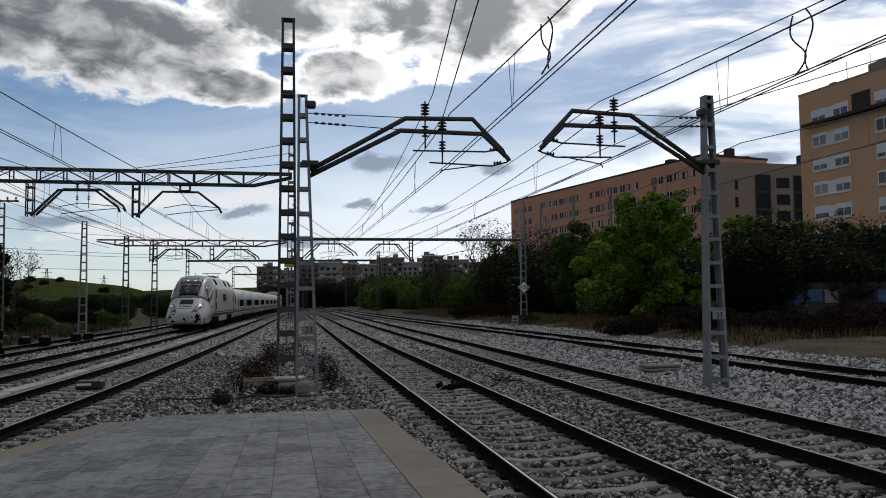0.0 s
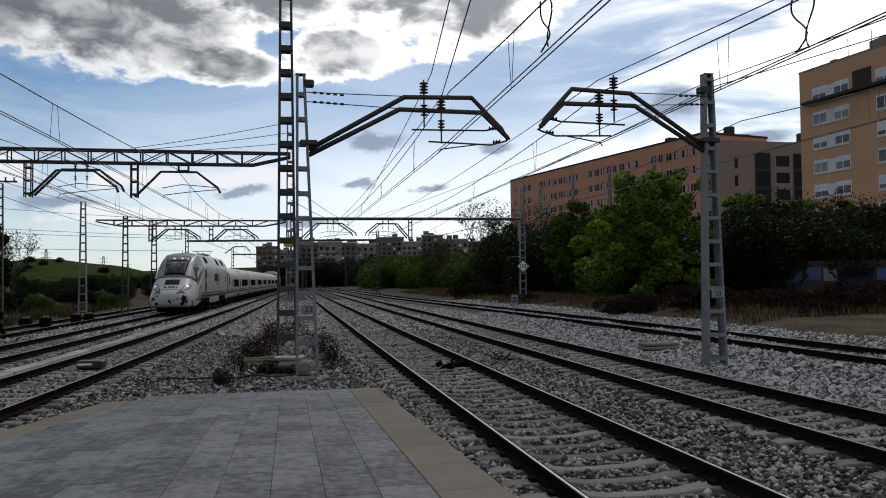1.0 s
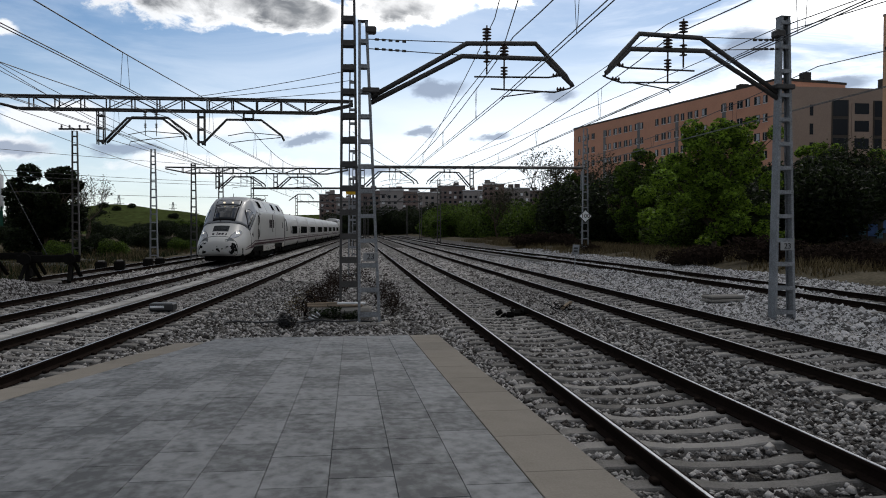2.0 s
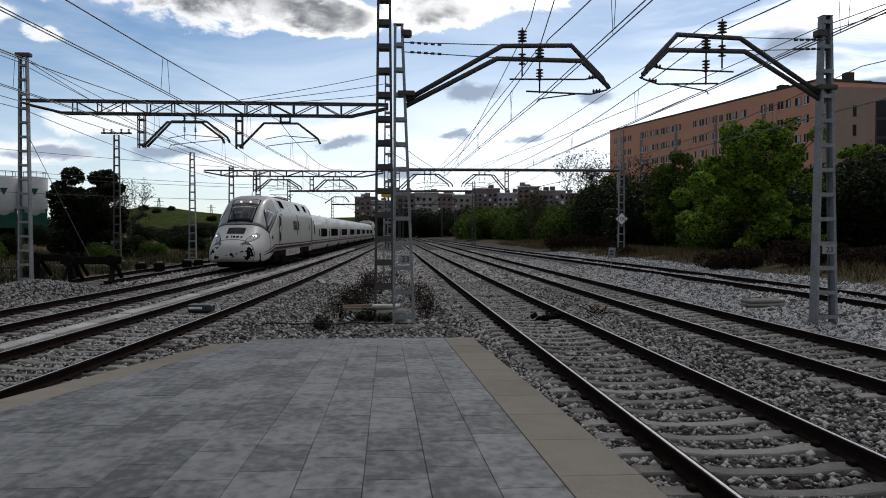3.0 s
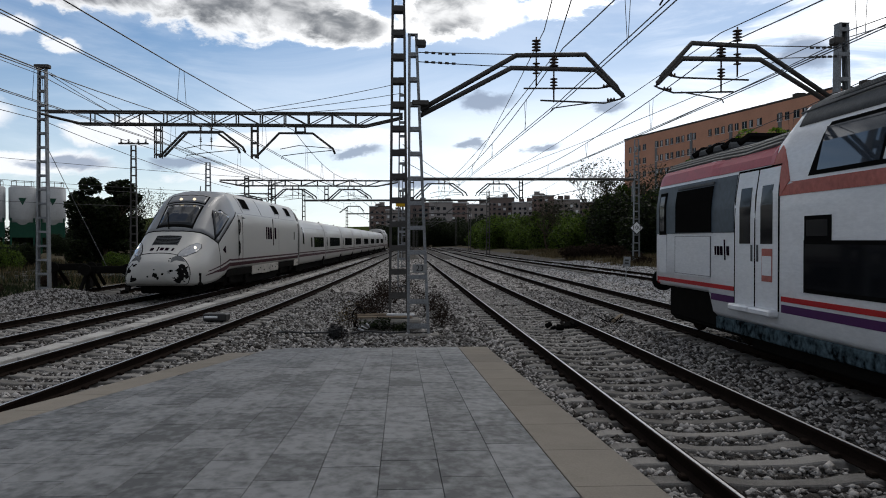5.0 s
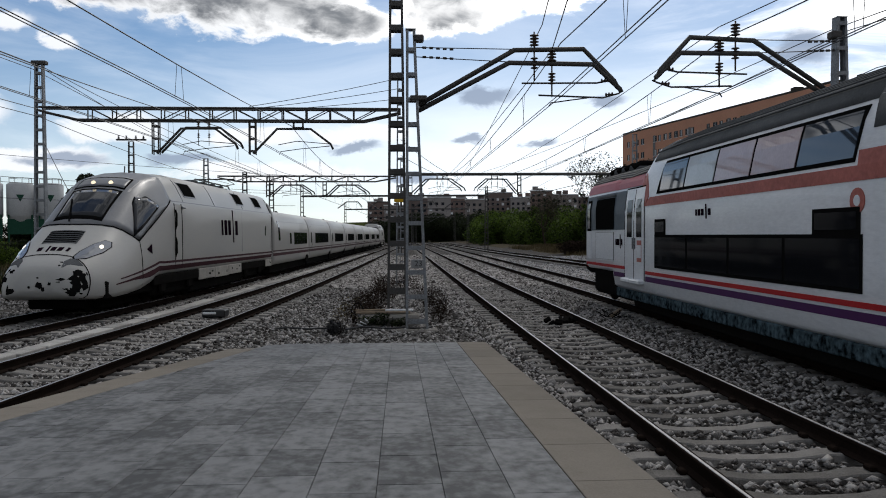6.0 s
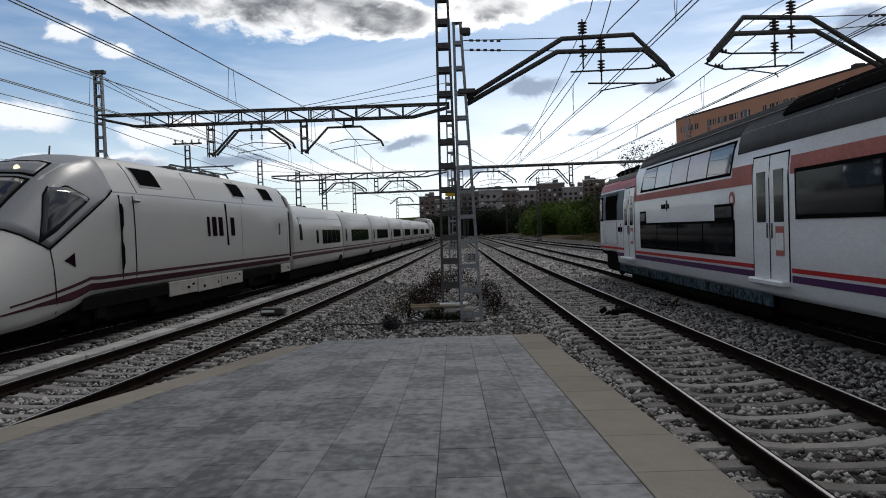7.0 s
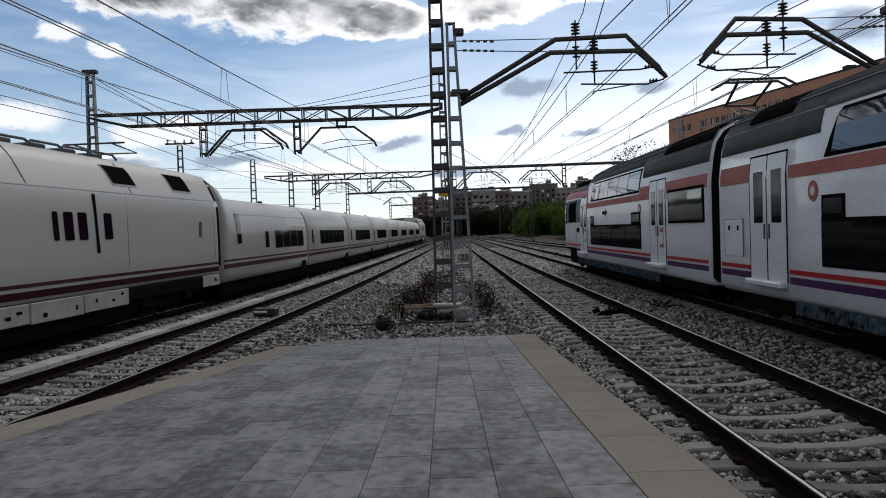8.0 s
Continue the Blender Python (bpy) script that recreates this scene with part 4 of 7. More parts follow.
def power_car(lit):
    car = thing("power_car", "white high-speed power car with scuffed nose and maroon stripe", "train car", group="cars of the express train")
    h = Hull(LOCO_T, 20, LOCO_PROF, NOSE_PROF, (2.2, 5.6))
    ss = [0, 0.03, 0.08, 0.15, 0.25, 0.37, 0.5, 0.65, 0.8, 1.1, 1.4, 1.75, 2.1, 2.5, 2.9, 3.3, 3.7, 4.0, 4.3, 4.75, 5.2, 5.8, 6.4, 7, 10, 13, 16, 19, 19.6, 20]
    part("body", h.shell(ss), M_WHITE, car, "glossy dirty white paint", True)
    crown = len(PROF) - 1

    def mask_edge(u):
        return 1.98 + 0.95 * u * u

    def on_mask(u, v):
        q = mask_edge(u) * (1 - v) + 5.45 * v
        lim = h.a_of(q, 1.86 + (q - 2.93) * 0.49)
        return q, (1 if u >= 0 else -1) * (crown - abs(u) * (crown - lim))

    part("cab_mask", h.sheet(on_mask, 0.010, 36, 14), M_CABGREY, car, "grey mask round the windscreen", True)
    part("mask_seam", h.sheet(lambda u, v: (mask_edge(u) - 0.03 + 0.04 * v, on_mask(u, 0)[1]), 0.014, 36, 1), M_GAP, car, "black seam in front of the mask")
    part("screen_surround", h.patch([(2.2, -1.85), (2.2, 1.85), (3.52, 1.7), (3.52, -1.7)], 0.018, 16, 8, True), M_GAP, car, "black screen surround", True)
    part("windscreen", h.patch([(2.34, -1.66), (2.34, 1.66), (3.44, 1.54), (3.44, -1.54)], 0.028, 16, 8, True), M_SCREEN, car, "dark sloping windscreen", True)
    part("panel_surround", h.patch([(3.60, -1.72), (3.60, 1.72), (4.25, 1.58), (4.25, -1.58)], 0.018, 16, 4, True), M_GAP, car, "black panel surround", True)
    part("destination_panel", h.patch([(3.66, -1.6), (3.66, 1.6), (4.17, 1.46), (4.17, -1.46)], 0.028, 16, 4, True), M_CABGREY, car, "grey panel above the windscreen", True)
    for a in (-0.25, 0.25):
        p = h.lifted(3.85, 10.6, 0.05)
        q = Geo()
        q.tube([(a, p.y - 0.01, p.z - 0.05), (a, p.y - 0.06, p.z - 0.02)], 0.06, 10)
        part("top_lamp", q, M_LAMP, car, "lit warm headlamp")
    # nose grille and headlights
    gr = part("nose_grille", h.patch([(1.15, -1.35), (1.15, 1.35), (1.7, 1.25), (1.7, -1.25)], 0.016, 10, 3, True), M_ROOFGREY, car, "dark grille on the bonnet")
    for k in range(6):
        q = 1.19 + k * 0.085
        part("slat", h.patch([(q, -1.25), (q, 1.25), (q + 0.03, 1.25), (q + 0.03, -1.25)], 0.03, 8, 1, True), M_GAP, gr)
    for k, (w, tall) in enumerate(((0.4, 0), (0.7, 0), (0.7, 0), (0.25, 1), (0.7, 0))):
        a = 1.3 - 0.55 * k
        part("mark", h.patch([(0.78 - 0.05 * tall, a), (0.78 - 0.05 * tall, a - 0.55 * w), (0.94 + 0.06 * tall, a - 0.55 * w), (0.94 + 0.06 * tall, a)], 0.012, 3, 2, True), M_LOGO, car)
    # coupler cover: outline, lamp recesses and flaked paint
    part("nose_seam", h.sheet(lambda u, v: (0.58 - 0.30 * u * u + 0.025 * v, (1 if u >= 0 else -1) * (crown - abs(u) * (crown - 0.5))), 0.010, 44, 1), M_GAP, car, "black joint round the coupler cover")
    rs = random.Random(5)

    def flake(q, a, dq, da, sg):
        n = 11
        pts = []
        for k in range(n):
            w, r = 2 * math.pi * k / n, rs.uniform(0.45, 1.15)
            pts.append((max(0.004, q + dq * r * math.cos(w)), max(0.1, min(10.9, a + da * r * math.sin(w)))))
        part("flaked_patch", h.poly(pts, sg, 0.008, 2, False), M_GAP, car, "bare dark patch of flaked paint")

    for q, a, dq, da in ((0.22, 4.2, 0.20, 1.7), (0.12, 2.2, 0.11, 1.3), (0.34, 5.6, 0.10, 0.9), (0.30, 6.2, 0.10, 0.7), (0.05, 5.6, 0.04, 0.5)):
        flake(q, a, dq, da, 1)
    for q, a, dq, da in ((0.28, 5.0, 0.12, 1.6), (0.10, 2.4, 0.06, 1.4), (0.16, 7.0, 0.05, 0.6)):
        flake(q, a, dq, da, -1)
    for k in range(12):
        flake(rs.uniform(0.03, 0.5), rs.uniform(1.0, 9.5), rs.uniform(0.01, 0.035), rs.uniform(0.1, 0.4), rs.choice((-1, 1)))
    for x, z, r in ((0.05, 0.80, 0.09), (0.14, 0.72, 0.06), (-0.2, 0.76, 0.035), (0.02, 0.99, 0.03), (0.3, 0.84, 0.05)):
        pts = [(x + r * rs.uniform(0.6, 1.2) * math.cos(k * 0.7), z + r * rs.uniform(0.6, 1.2) * math.sin(k * 0.7)) for k in range(9)]
        part("flaked_patch", Geo().add([(a, -0.006, b) for a, b in pts] + [(a, 0.01, b) for a, b in pts], [tuple(range(9))] + [(k, (k + 1) % 9, (k + 1) % 9 + 9, k + 9) for k in range(9)]), M_GAP, car)
    for sg in (-1, 1):
        part("lamp_recess", h.poly([(0.16, 8.3), (0.50, 6.9), (0.54, 8.0), (0.50, 8.8), (0.34, 9.0)], sg, 0.012, 2, False), M_ROOFGREY, car, "dark lamp recess in the coupler cover")
        outline = ((0.52, 8.35), (0.75, 7.55), (1.25, 7.0), (1.62, 6.85), (1.74, 7.15), (1.62, 7.75), (1.30, 8.3), (0.85, 8.75), (0.6, 8.7))
        rim = part("headlight_rim", h.poly([(1.12 + (q - 1.12) * 1.06, 7.8 + (a - 7.8) * 1.12) for q, a in outline], sg, 0.012, 3, False), M_GAP, car, "black headlight rim")
        part("headlight", h.poly(outline, sg, 0.020, 3, False), M_LENS, rim, "swept clear headlight")
        part("headlamp", h.poly([(1.36 + 0.075 * math.cos(k * 0.79), 7.55 + 0.22 * math.sin(k * 0.79)) for k in range(8)], sg, 0.030, 2, False), M_HEAD if lit else M_LENS, rim, "lit headlamp")
        edge = ((2.72, 5.95), (3.0, 6.9), (3.36, 7.9), (3.56, 8.1), (4.0, 7.6), (4.34, 6.95), (4.42, 6.55), (4.3, 6.2), (3.9, 6.0), (3.25, 5.85))
        gf = part("cab_window_frame", h.poly([(3.5 + (q - 3.5) * 1.06, 6.7 + (a - 6.7) * 1.10) for q, a in edge], sg, 0.016, 4, False), M_GAP, car, "black window frame")
        part("cab_side_glass", h.poly(edge, sg, 0.028, 4, False), M_SCREEN, gf, "dark teardrop cab side window", True)
        # joint behind the cab, running up to the shoulder
        part("cab_joint", h.patch([(2.93, 1.84), (5.45, 3.08), (5.45, 3.12), (2.93, 1.89)], 0.014, 14, 1, False, sg), M_GAP, car, "dark joint along the edge of the mask")
        part("panel_seam", h.side(2.92, 2.945, 0.62, 1.86, sg, 0.010, 1, 5), M_GAP, car)
        # stripe, swelling towards the nose
        part("stripe", h.side(4.6, 19.9, 0.96, 1.10, sg, 0.009, 20, 2), M_MAROON, car, "maroon stripe")
        part("stripe", h.patch([(1.35, sg * h.a_of(1.35, 0.73)), (2.3, sg * h.a_of(2.3, 0.80)), (2.3, sg * h.a_of(2.3, 0.86)), (1.35, sg * h.a_of(1.35, 0.76))], 0.009, 6, 2), M_MAROON, car, "maroon stripe")
        part("stripe", h.patch([(2.3, sg * h.a_of(2.3, 0.80)), (4.6, sg * h.a_of(4.6, 0.96)), (4.6, sg * h.a_of(4.6, 1.10)), (2.3, sg * h.a_of(2.3, 0.86))], 0.009, 6, 2), M_MAROON, car, "maroon stripe")
        part("thin_stripe", h.side(4.6, 19.9, 1.17, 1.24, sg, 0.008, 20, 1), M_MAROON, car)
        part("thin_stripe", h.patch([(1.6, sg * h.a_of(1.6, 0.86)), (4.6, sg * h.a_of(4.6, 1.17)), (4.6, sg * h.a_of(4.6, 1.24)), (1.6, sg * h.a_of(1.6, 0.89))], 0.009, 8, 1), M_MAROON, car)
        # recessed cab door between dark rails, with a lever above
        part("cab_door", h.side(5.72, 6.28, 1.06, 2.98, sg, 0.007, 2, 6), M_WHITE, car, "narrow white cab door")
        for q in (5.62, 6.28):
            part("door_seam", h.side(q, q + 0.055, 1.06, 3.0, sg, 0.012, 1, 6), M_GAP, car)
        p = h.point(5.62, sg * 4)
        for za, zb in ((1.35, 1.95), (2.2, 2.8)):
            part("handrail", Geo().tube([(p.x + sg * 0.01, 5.64, za), (p.x + sg * 0.06, 5.60, za + 0.12), (p.x + sg * 0.06, 5.60, zb - 0.12), (p.x + sg * 0.01, 5.64, zb)], 0.028, 6), M_UNDER, car, "dark curved handrail")
        q = Geo()
        q.cbox((sg * 1.50, 6.42, 2.90), (0.07, 0.34, 0.07), 0.03)
        part("door_lever", q, M_CABGREY, car)
        part("pointer_mark", h.poly([(3.30, 1.62), (3.66, 1.48), (3.66, 1.76)], sg, 0.012, 2), M_LOGO, car)
        logo(h, car, 10.95, 2.02, 1.15, sg, 2.75)
        part("end_band", h.side(19.84, 19.99, 0.84, 3.75, sg, 0.010, 1, 10), M_GAP, car, "black rubber edge at the gangway")
        part("small_badge", h.poly(rounded(18.3, 18.5, 2.0, 2.45, 0.06, 0.1), sg, 0.012, 2), M_LENS, car)
        for q, w in ((7.0, 1.15), (13.7, 1.1), (17.0, 1.15)):
            ve = part("vent_frame", h.patch([(q - 0.06, sg * 7.35), (q + w + 0.06, sg * 7.35), (q + w - 0.14, sg * 8.5), (q - 0.26, sg * 8.5)], 0.010, 4, 4), M_CABGREY, car, "raised vent frame")
            part("roof_vent", h.patch([(q, sg * 7.45), (q + w, sg * 7.45), (q + w - 0.2, sg * 8.4), (q - 0.2, sg * 8.4)], 0.022, 4, 4), M_GAP, ve, "dark louvred vent")
        part("roof_seam", h.side(5.45, 19.9, 3.065, 3.085, sg, 0.008, 12, 1), M_CABGREY, car)
        for q in (6.62, 10.2, 14.4):
            part("roof_joint", h.patch([(q, sg * 7.1), (q + 0.03, sg * 7.1), (q - 0.22, sg * 9.6), (q - 0.25, sg * 9.6)], 0.008, 1, 6), M_ROOFGREY, car)
        for q in (14.0, 19.55):
            part("panel_seam", h.side(q, q + 0.02, 0.82, 3.0, sg, 0.006, 1, 4), M_CABGREY, car)
        # skirt panels below the floor, with openings for the bogies
        for a, b, z in ((8.2, 10.1, 0.50), (10.14, 12.0, 0.48), (12.04, 14.0, 0.50), (18.6, 19.9, 0.55)):
            g = Geo()
            g.cbox((sg * 1.42, (a + b) / 2, (z + 0.85) / 2), (0.05, b - a, 0.88 - z), 0.015)
            sk = part("skirt", g, M_DIRTY, car, "dirty white skirt panel")
            for k in range(3):
                q = rs.uniform(a + 0.1, b - 0.3)
                g = Geo()
                g.cbox((sg * 1.45, q + 0.08, rs.uniform(z + 0.08, 0.78)), (0.012, rs.uniform(0.06, 0.2), rs.uniform(0.03, 0.09)), 0.004)
                part("stain", g, M_UNDER, sk)
        for a, b in ((3.9, 8.2), (14.0, 18.6)):
            g = Geo()
            g.cbox((sg * 1.40, (a + b) / 2, 0.70), (0.06, b - a, 0.30), 0.02)
            part("bogie_shroud", g, M_UNDER, car)
            for q in ((a + b) / 2 - 1.3, (a + b) / 2 + 1.3):
                g = Geo()
                g.cbox((sg * 1.36, q, 0.45), (0.12, 0.5, 0.32), 0.05)
                part("axle_box", g, M_UNDER, car)
    g = Geo()
    g.cbox((0, 10, 0.62), (2.6, 18.2, 0.5), 0.05)
    part("underframe", g, M_UNDER, car)
    # black boxes added below the floor, standing for the shadow down to the rails
    part("shade_filler", Geo().cbox((0, 10.9, 0.31), (2.6, 6.6, 0.40), 0.05), M_UNDER, car)
    part("snow_plough", Geo().cbox((0, 2.7, 0.28), (1.9, 2.6, 0.34), 0.05), M_UNDER, car)
    part("centre_shade_filler", Geo().cbox((0, 10, 0.30), (1.5, 18.0, 0.34), 0.05), M_UNDER, car)
    bogie(car, 6.1, 2.8)
    bogie(car, 15.6, 2.8)
    # wipers, antenna and roof gear
    p0, p1 = h.lifted(2.05, -10.6, 0.06), h.lifted(3.0, -9.75, 0.05)
    part("wiper", Geo().tube([p0, p1], 0.022, 5), M_GAP, car)
    part("aerial", Geo().tube([(0, 5.4, 3.9), (0, 5.45, 4.15)], 0.02, 5), M_ROOFGREY, car)
    for s in (11, 12.2, 13.4, 14.6):
        g = Geo()
        g.cbox((0, s, 4.04), (1.0, 0.5, 0.12), 0.03)
        for x in (-0.62, 0.62):
            g.tube([(x, s - 0.7, 4.0), (x, s - 0.5, 4.1), (x, s + 0.5, 4.1), (x, s + 0.7, 4.0)], 0.03, 5)
        part("roof_gear", g, M_ROOFGREY, car)
    pg = Geo()
    pg.tube([(-0.5, 15.2, 4.15), (-0.45, 16.8, 4.32), (-0.5, 15.4, 4.42)], 0.025, 5)
    pg.tube([(0.5, 15.2, 4.15), (0.45, 16.8, 4.32), (0.5, 15.4, 4.42)], 0.025, 5)
    pg.tube([(-0.8, 15.4, 4.44), (0.8, 15.4, 4.44)], 0.025, 5)
    part("pantograph", pg, M_DARKSTEEL, car, "folded pantograph")
    g = Geo()
    g.cbox((0, 20.06, 2.0), (2.2, 0.24, 2.8), 0.05)
    part("gangway_bellows", g, M_GAP, car)
    return car


def coach(first):
    car = thing("passenger_coach", "white express coach with dark windows and maroon stripe", "train car", group="cars of the express train")
    n = 12.1
    if first:
        tab = [(0.0, 1.46, 0.5, 3.95), (0.5, 1.47, 0.5, 3.85), (1.3, 1.47, 0.5, 3.42), (1.9, 1.47, 0.5, 3.35), (n - 0.3, 1.47, 0.5, 3.35)]
        ss = [0, 0.5, 0.9, 1.3, 1.9, 4, 8, n - 0.3]
    else:
        tab = [(0.0, 1.45, 0.5, 3.32), (0.08, 1.47, 0.5, 3.35), (n - 0.38, 1.47, 0.5, 3.35), (n - 0.3, 1.45, 0.5, 3.32)]
        ss = [0, 0.08, 4, 8, n - 0.38, n - 0.3]
    h = Hull(tab, n)
    part("body", h.shell(ss), M_COACH, car, "dirty white paint", True)
    for sg in (-1, 1):
        part("stripe", h.side(0.05, n - 0.35, 0.98, 1.12, sg, 0.010, 4, 1), M_MAROON, car)
        part("thin_stripe", h.side(0.05, n - 0.35, 1.20, 1.26, sg, 0.010, 4, 1), M_MAROON, car)
        part("roof_seam", h.side(2.0, n - 0.35, 2.72, 2.74, sg, 0.006, 3, 1), M_CABGREY, car)
        if first:
            part("narrow_window", h.side(1.5, 1.95, 1.75, 2.75, sg, 0.014), M_GLASS, car)
            part("narrow_window", h.side(4.9, 5.35, 1.55, 2.15, sg, 0.014), M_GLASS, car)
            a, k = 6.3, 4
        else:
            part("narrow_window", h.side(0.9, 1.15, 1.55, 2.2, sg, 0.014), M_GLASS, car)
            for s in (0.75, 1.35):
                part("door_seam", h.side(s, s + 0.02, 0.6, 2.6, sg, 0.008, 1, 3), M_GAP, car)
            a, k = 2.9, 6
        for i in range(k):
            part("window", h.side(a + i * 1.22, a + i * 1.22 + 1.12, 1.50, 2.18, sg, 0.014), M_GLASS, car)
        g = Geo()
        g.cbox((sg * 1.42, n - 1.0, 0.62), (0.1, 0.9, 0.5), 0.03)
        part("wheel_cover", g, M_UNDER, car)
    g = Geo()
    g.cbox((0, n / 2, 0.34), (2.5, n - 0.6, 0.46), 0.04)
    part("underframe", g, M_UNDER, car)
    g = Geo()
    g.cbox((0, n - 0.15, 1.72), (2.5, 0.34, 2.3), 0.05)
    part("gangway_bellows", g, M_GAP, car)
    for sx in (-0.87, 0.87):
        part("wheel", Geo().tube([(sx - 0.06, n - 0.15, 0.41), (sx + 0.06, n - 0.15, 0.41)], 0.41, 18), M_RAIL, car)
    g = Geo()
    g.tube([(-0.5, n - 1.2, 3.32), (-0.5, n - 1.0, 3.5), (-0.5, n - 0.7, 3.5), (-0.5, n - 0.5, 3.32)], 0.07, 6)
    part("roof_pipe", g, M_GAP, car)
    return car


EXPRESS = []


def build_express():
    lead = power_car(True)
    EXPRESS.append((lead, 0.0, 20.0, False))
    s = 20.15
    first = coach(True)
    EXPRESS.append((first, s, 12.1, False))
    c2 = coach(False)
    s += 12.1
    EXPRESS.append((c2, s, 12.1, False))
    for i in range(6):
        s += 12.1
        EXPRESS.append((copy_thing(c2, pose(0, 0, 0)), s, 12.1, False))
    s += 12.1
    EXPRESS.append((copy_thing(lead, pose(0, 0, 0)), s, 20.0, True))


build_express()

# ---- double-deck commuter train ----
M_CWHITE = mat("commuter_white_paint", (0.70, 0.715, 0.745), 0.4, 0, 0.08, 0.9, 14, 0.02, tint=(0.62, 0.64, 0.675), coat=0.3, stretch=(1, 0.5, 2))
M_RED = mat("red_stripe_paint", (0.36, 0.017, 0.02), 0.6, 0, 0.15, 1.5, 20, 0)
M_FADED = mat("faded_red_band", (0.38, 0.125, 0.105), 0.55, 0, 0.3, 1.2, 16, 0)
M_CRIMSON = mat("crimson_roof_edge", (0.36, 0.05, 0.07), 0.5, 0, 0.2, 1.2, 16, 0)
M_PURPLE = mat("purple_stripe", (0.06, 0.015, 0.075), 0.6, 0, 0.1, 1, 20, 0)
M_BAND = mat("blue_grey_cab_band", (0.05, 0.068, 0.088), 0.5, 0.0, 0.35, 0.8, 9, 0, spec=0.2)
M_SKIRT = mat("blue_grey_skirt", (0.045, 0.066, 0.078), 0.8, 0.0, 0.7, 2.2, 9, 0.1, tint=(0.012, 0.018, 0.022), span=0.2)
M_BLUEGLASS = glass("tinted_upper_glass", (0.035, 0.045, 0.06), 0.03, 0.9)
# solid pane tones with the rosy and pale reflections painted in
M_REFLROSE = mat("rosy_pane_reflection", (0.40, 0.29, 0.30), 0.35, 0, 0.15, 2, 20, 0, coat=0.6)
M_REFLPALE = mat("pale_pane_reflection", (0.40, 0.42, 0.43), 0.35, 0, 0.15, 2, 20, 0, coat=0.6)
M_ROOFLIGHT = mat("light_grey_ribbed_roof", (0.20, 0.198, 0.19), 0.7, 0.1, 0.25, 2, 30, 0.05)

CPROF = [(0.93, 0.0), (1.0, 0.03), (1.0, 0.25), (1.0, 0.45), (1.0, 0.62), (0.95, 0.78), (0.90, 0.86), (0.78, 0.93), (0.52, 0.985), (0.0, 1.0)]


